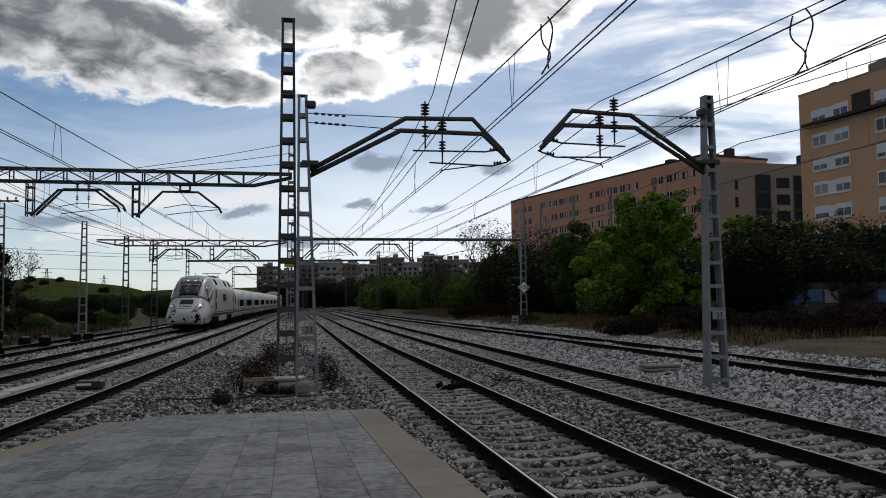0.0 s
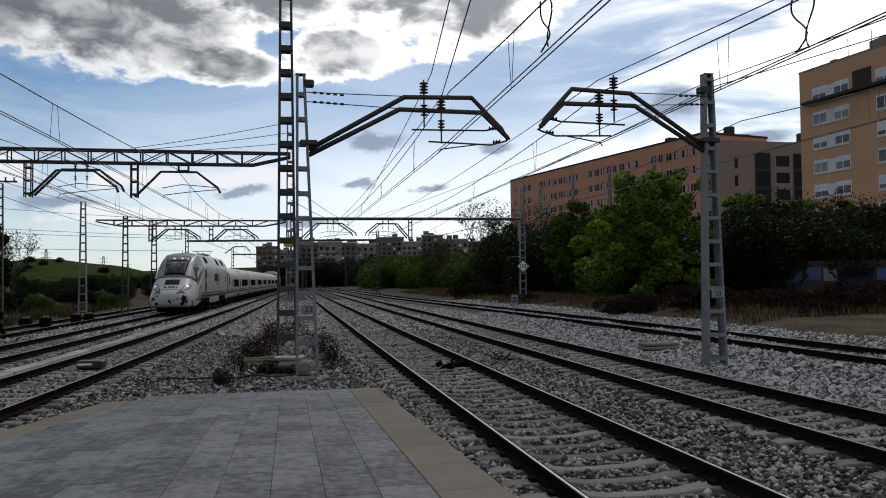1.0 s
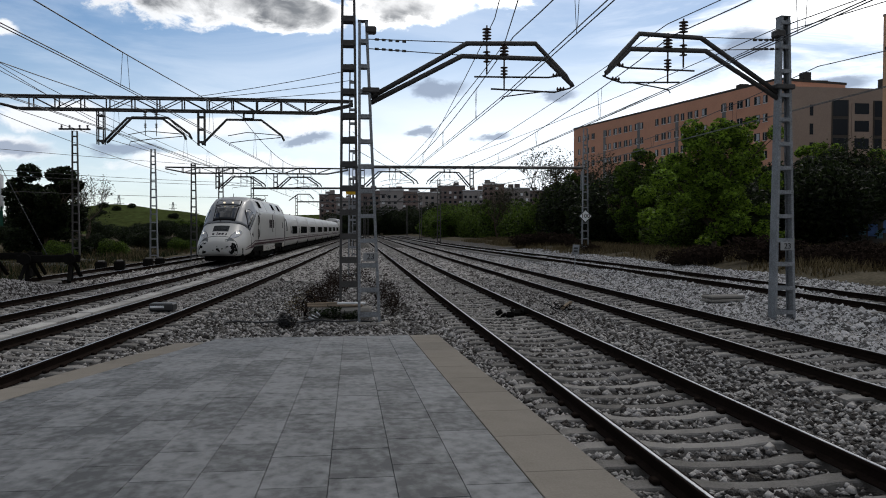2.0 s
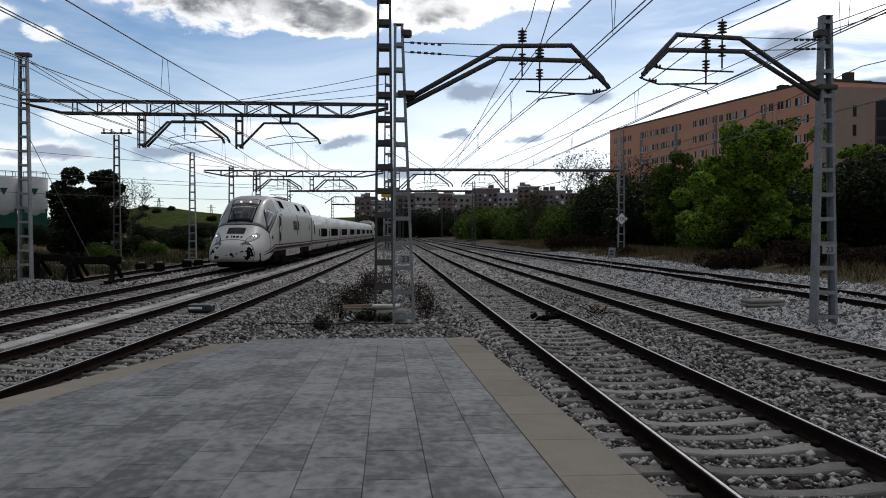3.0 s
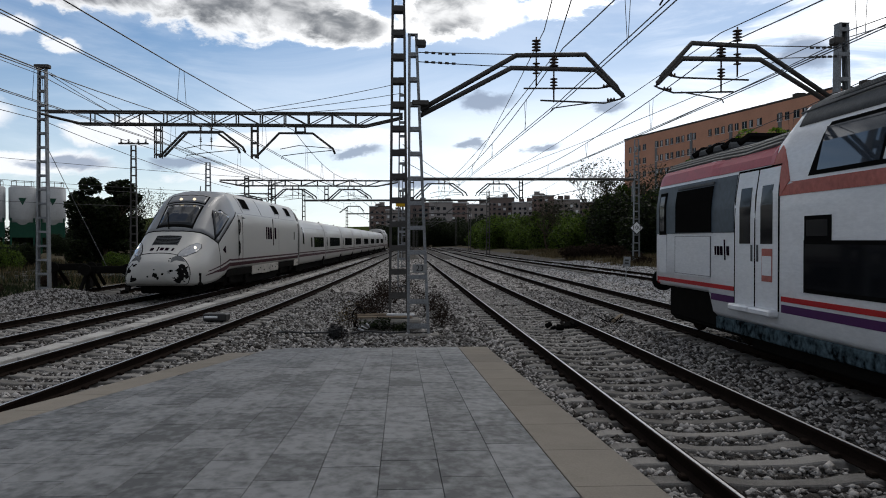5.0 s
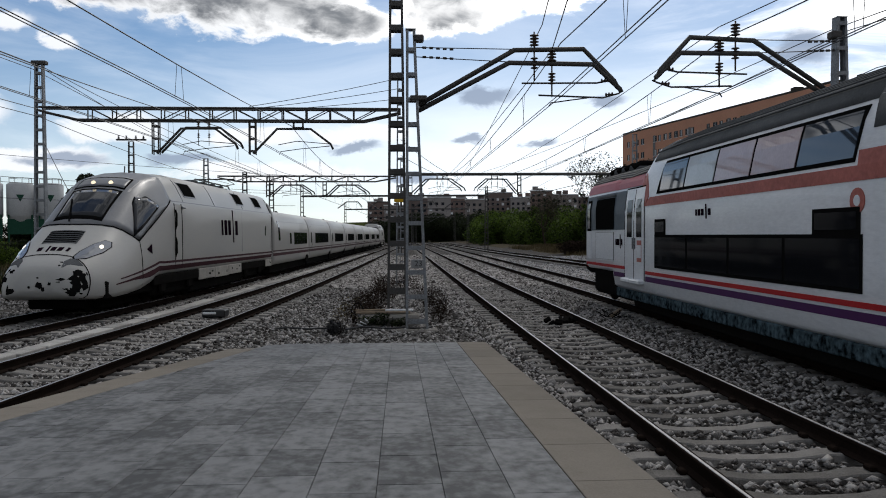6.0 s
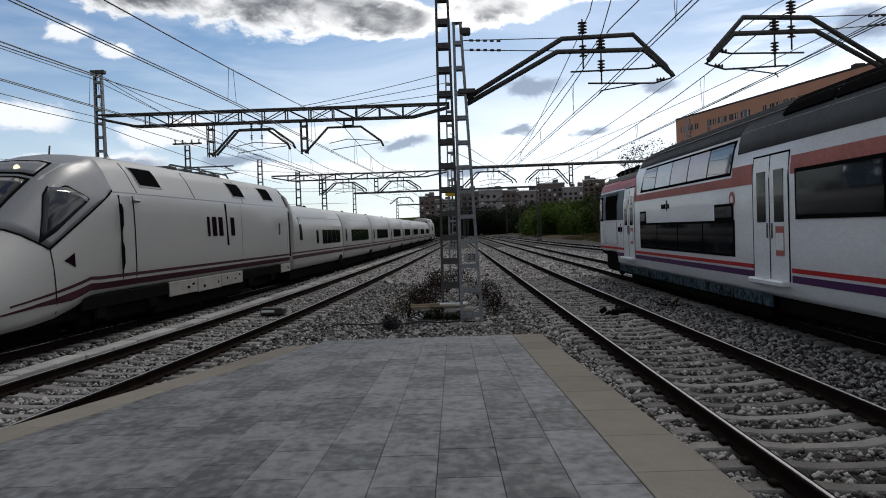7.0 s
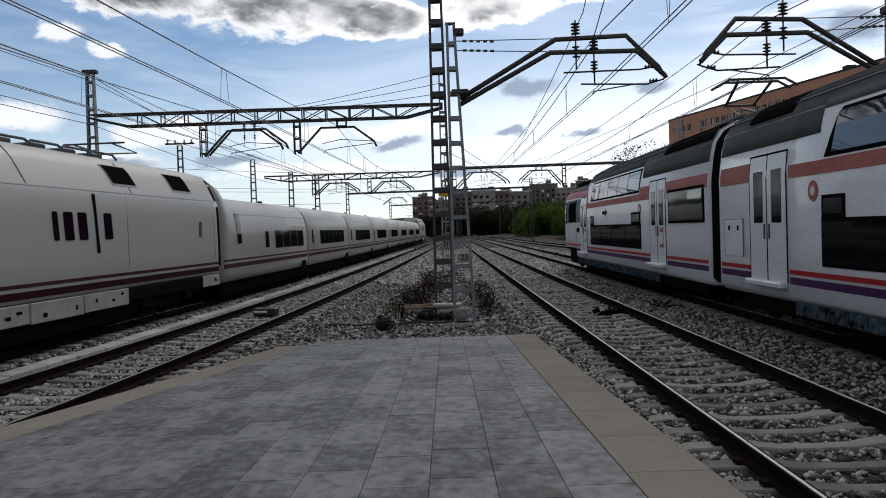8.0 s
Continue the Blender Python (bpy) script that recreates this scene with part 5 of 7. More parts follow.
def commuter_car(cab):
    car = thing("commuter_car", "white double-deck commuter car with red and purple stripes", "train car", group="cars of the commuter train")
    n = 21.7
    # s runs backwards from the leading end
    lo, hi = (1.46, 0.52, 3.86), (1.46, 0.52, 4.30)
    if cab:
        tab = [(0.0, 1.38, 0.95, 3.72), (0.12, 1.45, 0.95, 3.82), (0.3, 1.46, 0.95, 3.86), (3.3, 1.46, 0.95, 3.86), (3.55, *lo), (5.7, *lo), (6.5, *hi), (n, *hi)]
        ss = [0, 0.12, 0.3, 3.3, 3.55, 5.7, 6.1, 6.5, 10, 15, 18, n]
    else:
        tab = [(0.0, *hi), (n, *hi)]
        ss = [0, 5, 10, 16, n]
    h = Hull(tab, n, CPROF)
    part("body", h.shell(ss), M_CWHITE, car, "white paint faded and streaked", True)
    d1, d2 = (4.55, 16.5) if cab else (1.75, 15.6)
    w0, w1 = (7.0, 15.42) if cab else (4.7, 14.6)
    top = len(CPROF) - 1
    for sg in (-1, 1):
        # roof sheets with ribs
        zones = [(6.6, w1 + 0.15, 3.72), (w1 + 0.15, n - 0.05, 3.34)] if cab else [(0.05, w0 - 0.1, 3.34), (w0 - 0.1, w1 + 0.1, 3.72), (w1 + 0.1, n - 0.05, 3.34)]
        for za, zb, zz in zones:
            a6 = h.a_of(12, zz)
            part("roof_sheet", h.patch([(za, sg * a6), (zb, sg * a6), (zb, sg * top), (za, sg * top)], 0.012, 4, 8), M_ROOFGREY, car, "grey roof sheet", True)
        if cab:
            part("cab_roof", h.patch([(0.3, sg * h.a_of(3, 3.54)), (5.8, sg * h.a_of(3, 3.54)), (5.8, sg * top), (0.3, sg * top)], 0.012, 3, 5), M_ROOFGREY, car, "grey cab roof", True)
        ra = 6.4 if cab else 0.1
        part("roof_top", h.patch([(ra, sg * 6.75), (n - 0.05, sg * 6.75), (n - 0.05, sg * top), (ra, sg * top)], 0.020, 8, 8), M_ROOFLIGHT, car, "light grey ribbed roof top", True)
        for k in range(6):
            a = 6.8 + 0.26 * k
            part("roof_rib", h.patch([(ra, sg * a), (n - 0.2, sg * a), (n - 0.2, sg * (a + 0.08)), (ra, sg * (a + 0.08))], 0.045, 8, 1), M_ROOFGREY, car)
        if cab:
            for k in range(4):
                a = h.a_of(3, 3.54) + 0.05 + 0.3 * k
                part("cab_roof_rib", h.patch([(0.3, sg * a), (5.8, sg * a), (5.8, sg * (a + 0.14)), (0.3, sg * (a + 0.14))], 0.035, 4, 1), M_ROOFLIGHT, car, "pale roof rib")
        for s in ((17.6, 19.6) if cab else (1.4, 16.0)):
            part("roof_hatch", h.patch([(s, sg * 6.3), (s + 1.9, sg * 6.3), (s + 1.9, sg * 7.7), (s, sg * 7.7)], 0.06, 3, 3), M_GAP, car, "dark roof vent")
        # stripes along the foot, broken by the doors
        cuts = [(0.25 if cab else 0.1, d1 - 0.05), (d1 + 1.75, d2 - 0.05), (d2 + 1.75, n - 0.1)]
        for a, b in cuts:
            up = 0.05 if cab and a < 1 else 0.0
            part("red_stripe", h.side(a, b, 1.015 + up, 1.095 + up, sg, 0.014, 30, 2), M_RED, car, "red stripe")
            pa = a if not (cab and a < 1) else 3.3
            part("purple_stripe", h.side(pa, b, 0.84, 0.965, sg, 0.010, 16, 1), M_PURPLE, car, "purple stripe")
        # faded red band, with the upper windows above it
        if cab:
            part("red_band", h.side(6.2, w0 + 8.3, 2.68, 2.88, sg, 0.010, 6, 1), M_FADED, car, "faded red band")
            part("red_band", h.side(w0 + 8.3, d2 - 0.05, 2.68, 3.08, sg, 0.010, 2, 2), M_FADED, car, "faded red band")
            part("roof_edge", h.side(0.15, 5.9, 3.22, 3.52, sg, 0.014, 30, 4), M_CRIMSON, car, "crimson roof edge")
            part("red_rise", h.patch([(5.75, sg * h.a_of(5.75, 3.22)), (6.25, sg * h.a_of(6.25, 2.68)), (6.55, sg * h.a_of(6.55, 2.9)), (6.1, sg * h.a_of(6.1, 3.5))], 0.012, 3, 4), M_FADED, car)
        else:
            part("red_band", h.side(0.1, d1 - 0.05, 2.72, 3.08, sg, 0.010, 2, 2), M_FADED, car, "faded red band")
            part("red_band", h.side(d1 + 1.75, d2 - 0.05, 2.68, 2.90, sg, 0.010, 5, 1), M_FADED, car, "faded red band")
        part("red_band", h.side(d2 + 1.75, n - 0.1, 2.76, 3.08, sg, 0.010, 2, 2), M_FADED, car, "faded red band")
        up = part("upper_window_strip", h.patch([(w0 + 0.1, sg * h.a_of(8, 2.93)), (w1 - 0.2, sg * h.a_of(8, 2.93)), (w1 + 0.0, sg * h.a_of(8, 3.66)), (w0 + 0.55, sg * h.a_of(8, 3.66))], 0.012, 8, 3), M_GAP, car, "dark frame of the upper windows")
        k = 5
        span = (w1 - w0 - 0.5) / k
        for i in range(k):
            s = w0 + 0.35 + i * span
            # the middle panes carry a painted reflection in place of glass
            part("pane", h.side(s, s + span - 0.08, 2.99, 3.60, sg, 0.022, 2, 3, 0.12), (M_BLUEGLASS, M_REFLPALE, M_REFLROSE, M_REFLROSE, M_BLUEGLASS)[i] if cab else M_BLUEGLASS, up)
        lw = part("lower_window_strip", h.side(w0, w1, 1.20, 1.98, sg, 0.014, 4, 2), M_GAP, car, "black lower window strip")
        for i in range(4):
            span = (w1 - w0) / 4
            part("pane", h.side(w0 + i * span + 0.05, w0 + (i + 1) * span - 0.05, 1.26, 1.92, sg, 0.022, 1, 1), M_GLASS, lw)
        for s, e in ((w0 + 0.02, w0 + 0.75), (w1 - 1.25, w1 - 0.05)):
            sw = part("small_window", h.side(s, e, 1.97, 2.34, sg, 0.016, 1, 2), M_GAP, car, "small black sliding window")
            part("pane", h.side(s + 0.07, e - 0.07, 2.04, 2.28, sg, 0.024, 1, 1), M_GLASS, sw)
        # doors
        for d in (d1, d2):
            for i in range(2):
                s = d + 0.82 * i + 0.02
                leaf = part("door_leaf", h.side(s, s + 0.80, 0.86, 3.16, sg, 0.016, 1, 6), M_CWHITE, car, "white sliding door leaf")
                part("door_glass", h.side(s + 0.20, s + 0.62, 1.92, 2.88, sg, 0.024, 1, 3), M_GLASS, leaf)
                part("door_handle", h.side(s + (0.66 if i == 0 else 0.06), s + (0.71 if i == 0 else 0.11), 1.62, 1.90, sg, 0.03, 1, 1), M_ROOFGREY, leaf)
                st = Geo()
                st.cbox((sg * 1.52, s + 0.4, 0.80), (0.2, 0.80, 0.12), 0.03)
                part("door_step", st, M_CWHITE, leaf)
                if i == (1 if cab else 0) or cab:
                    if i == 1:
                        no = part("notice", h.side(s + 0.25, s + 0.62, 1.30, 1.84, sg, 0.023, 1, 1), M_FADED, leaf, "red and white door notice")
                        part("notice_paper", h.side(s + 0.27, s + 0.60, 1.40, 1.72, sg, 0.028, 1, 1), M_CWHITE, no)
            part("door_gap", h.side(d + 0.80, d + 0.84, 0.84, 3.18, sg, 0.020, 1, 5), M_GAP, car)
            for s in (d - 0.03, d + 1.64):
                part("door_seam", h.side(s, s + 0.03, 0.84, 3.2, sg, 0.012, 1, 5), M_GAP, car)
            part("door_head", h.side(d - 0.03, d + 1.67, 3.17, 3.20, sg, 0.012, 2, 1), M_GAP, car)
        # window of the end saloon
        ew = part("end_window", h.side(d2 + 1.95, n - 0.3, 1.96, 2.84, sg, 0.020, 2, 8), M_GAP, car, "wide dark window with sliding top light")
        part("pane", h.side(d2 + 2.03, n - 0.38, 2.03, 2.77, sg, 0.030, 1, 8), M_GLASS, ew)
        part("sliding_light", h.side(n - 1.5, n - 0.42, 2.42, 2.74, sg, 0.038, 1, 4), M_BLUEGLASS, ew)
        # round red emblem, two tones
        for s in ((w1 - 0.12,) if cab else (w0 - 0.28,)):
            p = h.point(s, sg * h.a_of(s, 2.42))
            part("emblem", Geo().tube([(p.x, p.y, p.z), (p.x + sg * 0.012, p.y, p.z)], 0.17, 18), M_FADED, car, "round red emblem")
            part("emblem_core", Geo().tube([(p.x, p.y, p.z), (p.x + sg * 0.018, p.y, p.z)], 0.075, 14), M_CWHITE, car)
        # skirt under the floor between the bogies
        for a, b in ((3.6, 17.2),):
            g = Geo()
            g.cbox((sg * 1.40, (a + b) / 2, 0.42), (0.06, b - a, 0.24), 0.02)
            part("skirt", g, M_SKIRT, car, "grimy blue-grey skirt")
        if cab:
            part("cab_band", h.side(0.14, d1 - 0.06, 2.12, 3.16, sg, 0.012, 24, 12), M_BAND, car, "blue-grey band round the cab windows")
            cw = part("cab_window", h.side(1.50, 3.46, 2.14, 3.02, sg, 0.034, 2, 12), M_GAP, car, "black cab side window")
            part("window_rail", h.side(1.55, 3.5, 3.05, 3.10, sg, 0.05, 1, 2), M_ROOFGREY, cw)
            part("cab_door", h.side(0.38, 0.86, 1.25, 2.10, sg, 0.016, 1, 4), M_CWHITE, car, "narrow cab door")
            part("cab_door_frame", h.side(0.40, 0.84, 2.10, 3.04, sg, 0.026, 1, 12), M_GAP, car)
            part("cab_door_glass", h.side(0.47, 0.77, 2.18, 2.96, sg, 0.036, 1, 12), M_GLASS, car)
            part("hatch_panel", h.side(1.45, 3.40, 1.24, 2.05, sg, 0.016, 1, 2), M_CWHITE, car, "hinged side hatch")
            for zz in (1.27, 2.05):
                part("hatch_seam", h.side(1.43, 3.42, zz, zz + 0.012, sg, 0.019, 1, 1), M_CABGREY, car)
            for sss in (1.43, 3.41):
                part("hatch_seam", h.side(sss, sss + 0.012, 1.27, 2.06, sg, 0.019, 1, 2), M_CABGREY, car)
            logo(h, car, 3.64, 1.70, 0.34, sg, 0.76)
            logo(h, car, 9.6, 2.36, 0.26, sg, 0.9)
            part("corner_frame", h.poly([(0.06, 0.98), (0.22, 0.98), (0.42, 1.10), (0.24, 1.16)], sg, 0.014, 2), M_RED, car)
            b = Geo()
            b.tube([(sg * 0.95, 0.1, 1.0), (sg * 0.95, -0.85, 1.0), (sg * 0.95, -0.87, 1.0), (sg * 0.95, -1.0, 1.0)], [0.15, 0.13, 0.27, 0.26], 16)
            part("buffer", b, M_GAP, car, "black round buffer")
        else:
            part("equipment_panel", h.side(0.35, 1.35, 1.25, 2.0, sg, 0.016, 1, 2), M_CWHITE, car)
            for sss in (0.33, 1.35):
                part("panel_seam", h.side(sss, sss + 0.012, 1.24, 2.01, sg, 0.018, 1, 2), M_CABGREY, car)
            part("panel_seam", h.side(0.33, 1.36, 2.0, 2.012, sg, 0.018, 1, 1), M_CABGREY, car)
            for sss in (0.55, 1.05):
                part("catch", h.side(sss, sss + 0.1, 1.78, 1.88, sg, 0.022, 1, 1), M_GAP, car)
    g = Geo()
    g.cbox((0, n / 2 + 0.6, 0.66), (2.5, n - 1.6, 0.36), 0.05)
    part("underframe", g, M_UNDER, car)
    # added black boxes that give the shadow under the car a solid shape
    part("shade_filler", Geo().cbox((0, n / 2, 0.29), (2.6, 12.0, 0.46), 0.05), M_UNDER, car)
    part("centre_shade_filler", Geo().cbox((0, n / 2, 0.34), (1.3, n - 0.8, 0.4), 0.05), M_UNDER, car)
    bogie(car, 2.7 if not cab else 2.6, 2.5)
    bogie(car, n - 2.7, 2.5)
    g = Geo()
    hb = Hull([(n, 1.39, 0.62, 4.24), (n + 0.7, 1.39, 0.62, 4.24)], 0.7, CPROF)
    be = part("gangway_bellows", hb.shell([n - 0.02, n + 0.7]), M_GAP, car, "black folded gangway bellows")
    for k in range(4):
        hr = Hull([(n, 1.42, 0.60, 4.27), (n + 0.7, 1.42, 0.60, 4.27)], 0.7, CPROF)
        part("fold", hr.shell([n + 0.08 + 0.16 * k, n + 0.13 + 0.16 * k]), M_UNDER, be)
    if cab:
        g = Geo()
        g.cbox((0, 1.6, 3.9), (1.6, 2.2, 0.16), 0.04)
        part("roof_box", g, M_ROOFGREY, car)
        for s in (1.0, 1.8, 2.6, 3.4):
            r = Geo()
            r.tube([(-0.9, s, 3.86), (-0.7, s, 4.0), (0.7, s, 4.0), (0.9, s, 3.86)], 0.07, 6)
            part("roof_pipe", r, M_GAP, car)
        # added black box that fills the shaded gap under the cab floor
        part("cab_shade_filler", Geo().cbox((0, 2.2, 0.62), (2.6, 3.2, 0.72), 0.06), M_UNDER, car)
        # raised pantograph at the rear end
        thing_pantograph(car, n - 1.0)
    return car


def thing_pantograph(car, s):
    z0 = 4.34
    g = Geo()
    g.cbox((0, s, z0), (1.3, 1.7, 0.1), 0.03)
    for x in (-0.5, 0.5):
        insulator(g, (x, s - 0.6, z0 - 0.1), 3, 0.08)
        insulator(g, (x, s + 0.6, z0 - 0.1), 3, 0.08)
        g.tube([(x, s + 0.5, z0 + 0.05), (x * 0.7, s - 0.9, z0 + 0.5), (x * 0.8, s + 0.1, z0 + 0.92)], 0.038, 5)
    g.tube([(-0.4, s - 0.9, z0 + 0.5), (0.4, s - 0.9, z0 + 0.5)], 0.035, 5)
    g.tube([(0.0, s + 0.5, z0 + 0.1), (0.0, s - 0.85, z0 + 0.42)], 0.03, 5)
    for dy in (-0.15, 0.25):
        g.tube([(-0.95, s + dy, z0 + 0.78), (-0.65, s + dy, z0 + 0.95), (0.65, s + dy, z0 + 0.95), (0.95, s + dy, z0 + 0.78)], 0.034, 5)
    return part("pantograph", g, M_DARKSTEEL, car, "raised dark pantograph")


COMMUTER = []


def build_commuter():
    a = commuter_car(True)
    b = commuter_car(False)
    COMMUTER.append((a, 0.0))
    COMMUTER.append((b, 22.4))
    COMMUTER.append((copy_thing(b, pose(0, 0, 0)), 44.8))


build_commuter()

# ---- buildings ----
M_BRICK = mat("orange_brick", (0.52, 0.275, 0.19), 0.85, 0, 0.16, 0.25, 6, 0.05)
M_TOWER = mat("tan_brick", (0.54, 0.335, 0.215), 0.85, 0, 0.12, 0.25, 6, 0.05)
M_GREYWALL = mat("grey_brown_wall", (0.27, 0.215, 0.18), 0.85, 0, 0.14, 0.3, 6, 0.05)
M_PALE = mat("pale_panel", (0.62, 0.63, 0.65), 0.8, 0, 0.15, 0.5, 8, 0.05)
M_FRAME = mat("white_window_frame", (0.72, 0.73, 0.75), 0.5)
M_WGLASS = glass("window_glass", (0.012, 0.015, 0.02), 0.1, 0.1)
M_SKYGLASS = glass("bright_window_glass", (0.05, 0.06, 0.075), 0.06, 0.8)
M_NET = mat("grey_net_curtain", (0.30, 0.32, 0.35), 0.5, 0, 0.15, 1, 8, 0)
# pale blinds whose blue-white also paints in the sky reflected by the panes
M_BLINDSKY = mat("pale_blind_sky_sheen", (0.58, 0.63, 0.70), 0.5, 0, 0.1, 1, 8, 0)
M_STAIR = mat("stair_glazing", (0.10, 0.095, 0.095), 0.5, 0, 0.3, 1.5, 8, 0)
M_ROOFDARK = mat("dark_roof", (0.06, 0.055, 0.05), 0.85)
# wall colours lowered to hold the backlit shade of the distant blocks
M_FARWALL = [mat("far_wall_backlit", c, 0.9, 0, 0.15, 0.2, 3, 0) for c in ((0.165, 0.12, 0.108), (0.23, 0.205, 0.195), (0.15, 0.118, 0.11), (0.26, 0.24, 0.235))]


def flat(ob_parent, name, p0, p1, z0, z1, out, depth, material, label=""):
    """An upright slab between plan points p0 and p1, standing proud of the wall by depth."""
    a, b = Vector((p0[0], p0[1], 0)), Vector((p1[0], p1[1], 0))
    n = Vector((out[0], out[1], 0)).normalized()
    g = Geo()
    vs = []
    for q in (a - n * 0.12, b - n * 0.12, b + n * depth, a + n * depth):
        vs += [(q.x, q.y, z0)]
    vs += [(x, y, z1) for x, y, z in vs]
    g.add(vs, [(3, 2, 1, 0), (4, 5, 6, 7), (0, 1, 5, 4), (1, 2, 6, 5), (2, 3, 7, 6), (3, 0, 4, 7)])
    return part(name, g, material, ob_parent, label)


def along(a, b, s):
    return (a[0] + (b[0] - a[0]) * s, a[1] + (b[1] - a[1]) * s)


def window_unit(b, a0, b0, s, w, z, h, out, length, light=False):
    p0, p1 = along(a0, b0, (s - w / 2) / length), along(a0, b0, (s + w / 2) / length)
    win = flat(b, "window", p0, p1, z, z + h, out, 0.03, M_FRAME if light else M_ROOFDARK)
    q0, q1 = along(a0, b0, (s - w / 2 + 0.12) / length), along(a0, b0, (s + w / 2 - 0.12) / length)
    flat(win, "pane", q0, q1, z + 0.09, z + h - 0.09, out, 0.045, M_SKYGLASS if light else M_WGLASS)
    if light:
        flat(win, "blind", q0, q1, z + h * (0.6 + 0.28 * math.sin(s * 3.7 + z)), z + h - 0.09, out, 0.052, M_BLINDSKY)
        m0, m1 = along(a0, b0, (s - 0.05) / length), along(a0, b0, (s + 0.05) / length)
        flat(win, "mullion", m0, m1, z + 0.05, z + h - 0.05, out, 0.06, M_FRAME)
    else:
        side = math.sin(s * 5.3 + z * 1.9)
        m0, m1 = along(a0, b0, (s - 0.03) / length), along(a0, b0, (s + 0.03) / length)
        flat(win, "mullion", m0, m1, z + 0.05, z + h - 0.05, out, 0.055, M_FRAME)
        if side > -0.35:
            c0, c1 = (q0, m0) if side > 0.3 else (m1, q1)
            flat(win, "curtain", c0, c1, z + 0.12, z + h - 0.1, out, 0.050, M_NET)
        flat(win, "sill", along(a0, b0, (s - w / 2 - 0.05) / length), along(a0, b0, (s + w / 2 + 0.05) / length), z - 0.08, z, out, 0.09, M_PALE)


def prism(b, name, pts, z0, z1, material, label=""):
    g = Geo()
    n = len(pts)
    g.add([(x, y, z0) for x, y in pts] + [(x, y, z1) for x, y in pts], [tuple(range(n))[::-1], tuple(range(n, 2 * n))] + [(k, (k + 1) % n, (k + 1) % n + n, k + n) for k in range(n)])
    return part(name, g, material, b, label)


def brick_block():
    b = thing("apartment_block", "long six-storey orange brick apartment block with dark windows", "building")
    near, far = (69.5, 124.0), (54.5, 192.0)
    length = math.dist(near, far)
    d = Vector((far[0] - near[0], far[1] - near[1], 0)).normalized()
    out = (-d.y, d.x)
    back = (out[0] * -14, out[1] * -14)
    prism(b, "wall", [near, far, (far[0] + back[0], far[1] + back[1]), (near[0] + back[0], near[1] + back[1])], 0, 26.2, M_BRICK)
    prism(b, "parapet", [along(near, far, -0.002), along(near, far, 1.002), (far[0] + back[0] * 1.02, far[1] + back[1] * 1.02), (near[0] + back[0] * 1.02, near[1] + back[1] * 1.02)], 26.2, 26.6, M_ROOFDARK)
    for k in range(7):
        z = 22.9 - k * 3.1
        s = 3.0
        i = 0
        while s < length - 2:
            if i % 9 == 6:
                s += 1.2
            else:
                window_unit(b, near, far, s, 1.45 if i % 2 else 1.1, z, 1.35, out, length)
            s += 2.35 if i % 2 else 1.95
            i += 1
    for s in (13.5, 27.5, 41, 55):
        flat(b, "stair_window", along(near, far, (s - 0.5) / length), along(near, far, (s + 0.5) / length), 6, 24.4, out, 0.05, M_STAIR, "dark stairwell glazing")
    # grey gable toward the tower
    e = (92.0, 124.5)
    prism(b, "gable_wall", [(69.6, 123.85), e, (92, 140), (70, 140)], 0, 25.2, M_GREYWALL, "grey-brown gable wall")
    n2 = (0, -1)
    l2 = e[0] - 69.6
    for s, w in ((10.8, 3.0), (18.5, 3.4)):
        fz = flat(b, "dark_bay", along((69.6, 123.85), e, (s - w / 2) / l2), along((69.6, 123.85), e, (s + w / 2) / l2), 4, 23.2, n2, 0.12, M_ROOFDARK, "dark glazed stair bay")
        for k in range(6):
            flat(fz, "pane", along((69.6, 123.85), e, (s - w / 2 + 0.2) / l2), along((69.6, 123.85), e, (s + w / 2 - 0.2) / l2), 5 + 3.1 * k, 7.6 + 3.1 * k, n2, 0.16, M_WGLASS)
    flat(b, "glazed_panel", along((69.6, 123.85), e, 12.9 / l2), along((69.6, 123.85), e, 16.4 / l2), 6, 22.6, n2, 0.08, M_GREYWALL)
    for k in range(6):
        flat(b, "balcony_window", along((69.6, 123.85), e, 13.4 / l2), along((69.6, 123.85), e, 16.0 / l2), 6.4 + 2.9 * k, 8.2 + 2.9 * k, n2, 0.11, M_WGLASS)
        flat(b, "slit_window", along((69.6, 123.85), e, 5.4 / l2), along((69.6, 123.85), e, 6.0 / l2), 5 + 3.1 * k, 6.8 + 3.1 * k, n2, 0.05, M_WGLASS)
    for x, y, w, h in ((76.5, 128, 1.4, 2.3), (79, 128, 2.0, 0.9), (90, 127, 1.2, 1.3), (68.4, 134, 1.6, 1.2)):
        g = Geo()
        g.cbox((x, y, 25.6 + h / 2), (w, w, h + 0.8), 0.05)
        part("chimney", g, M_ROOFDARK, b)


brick_block()


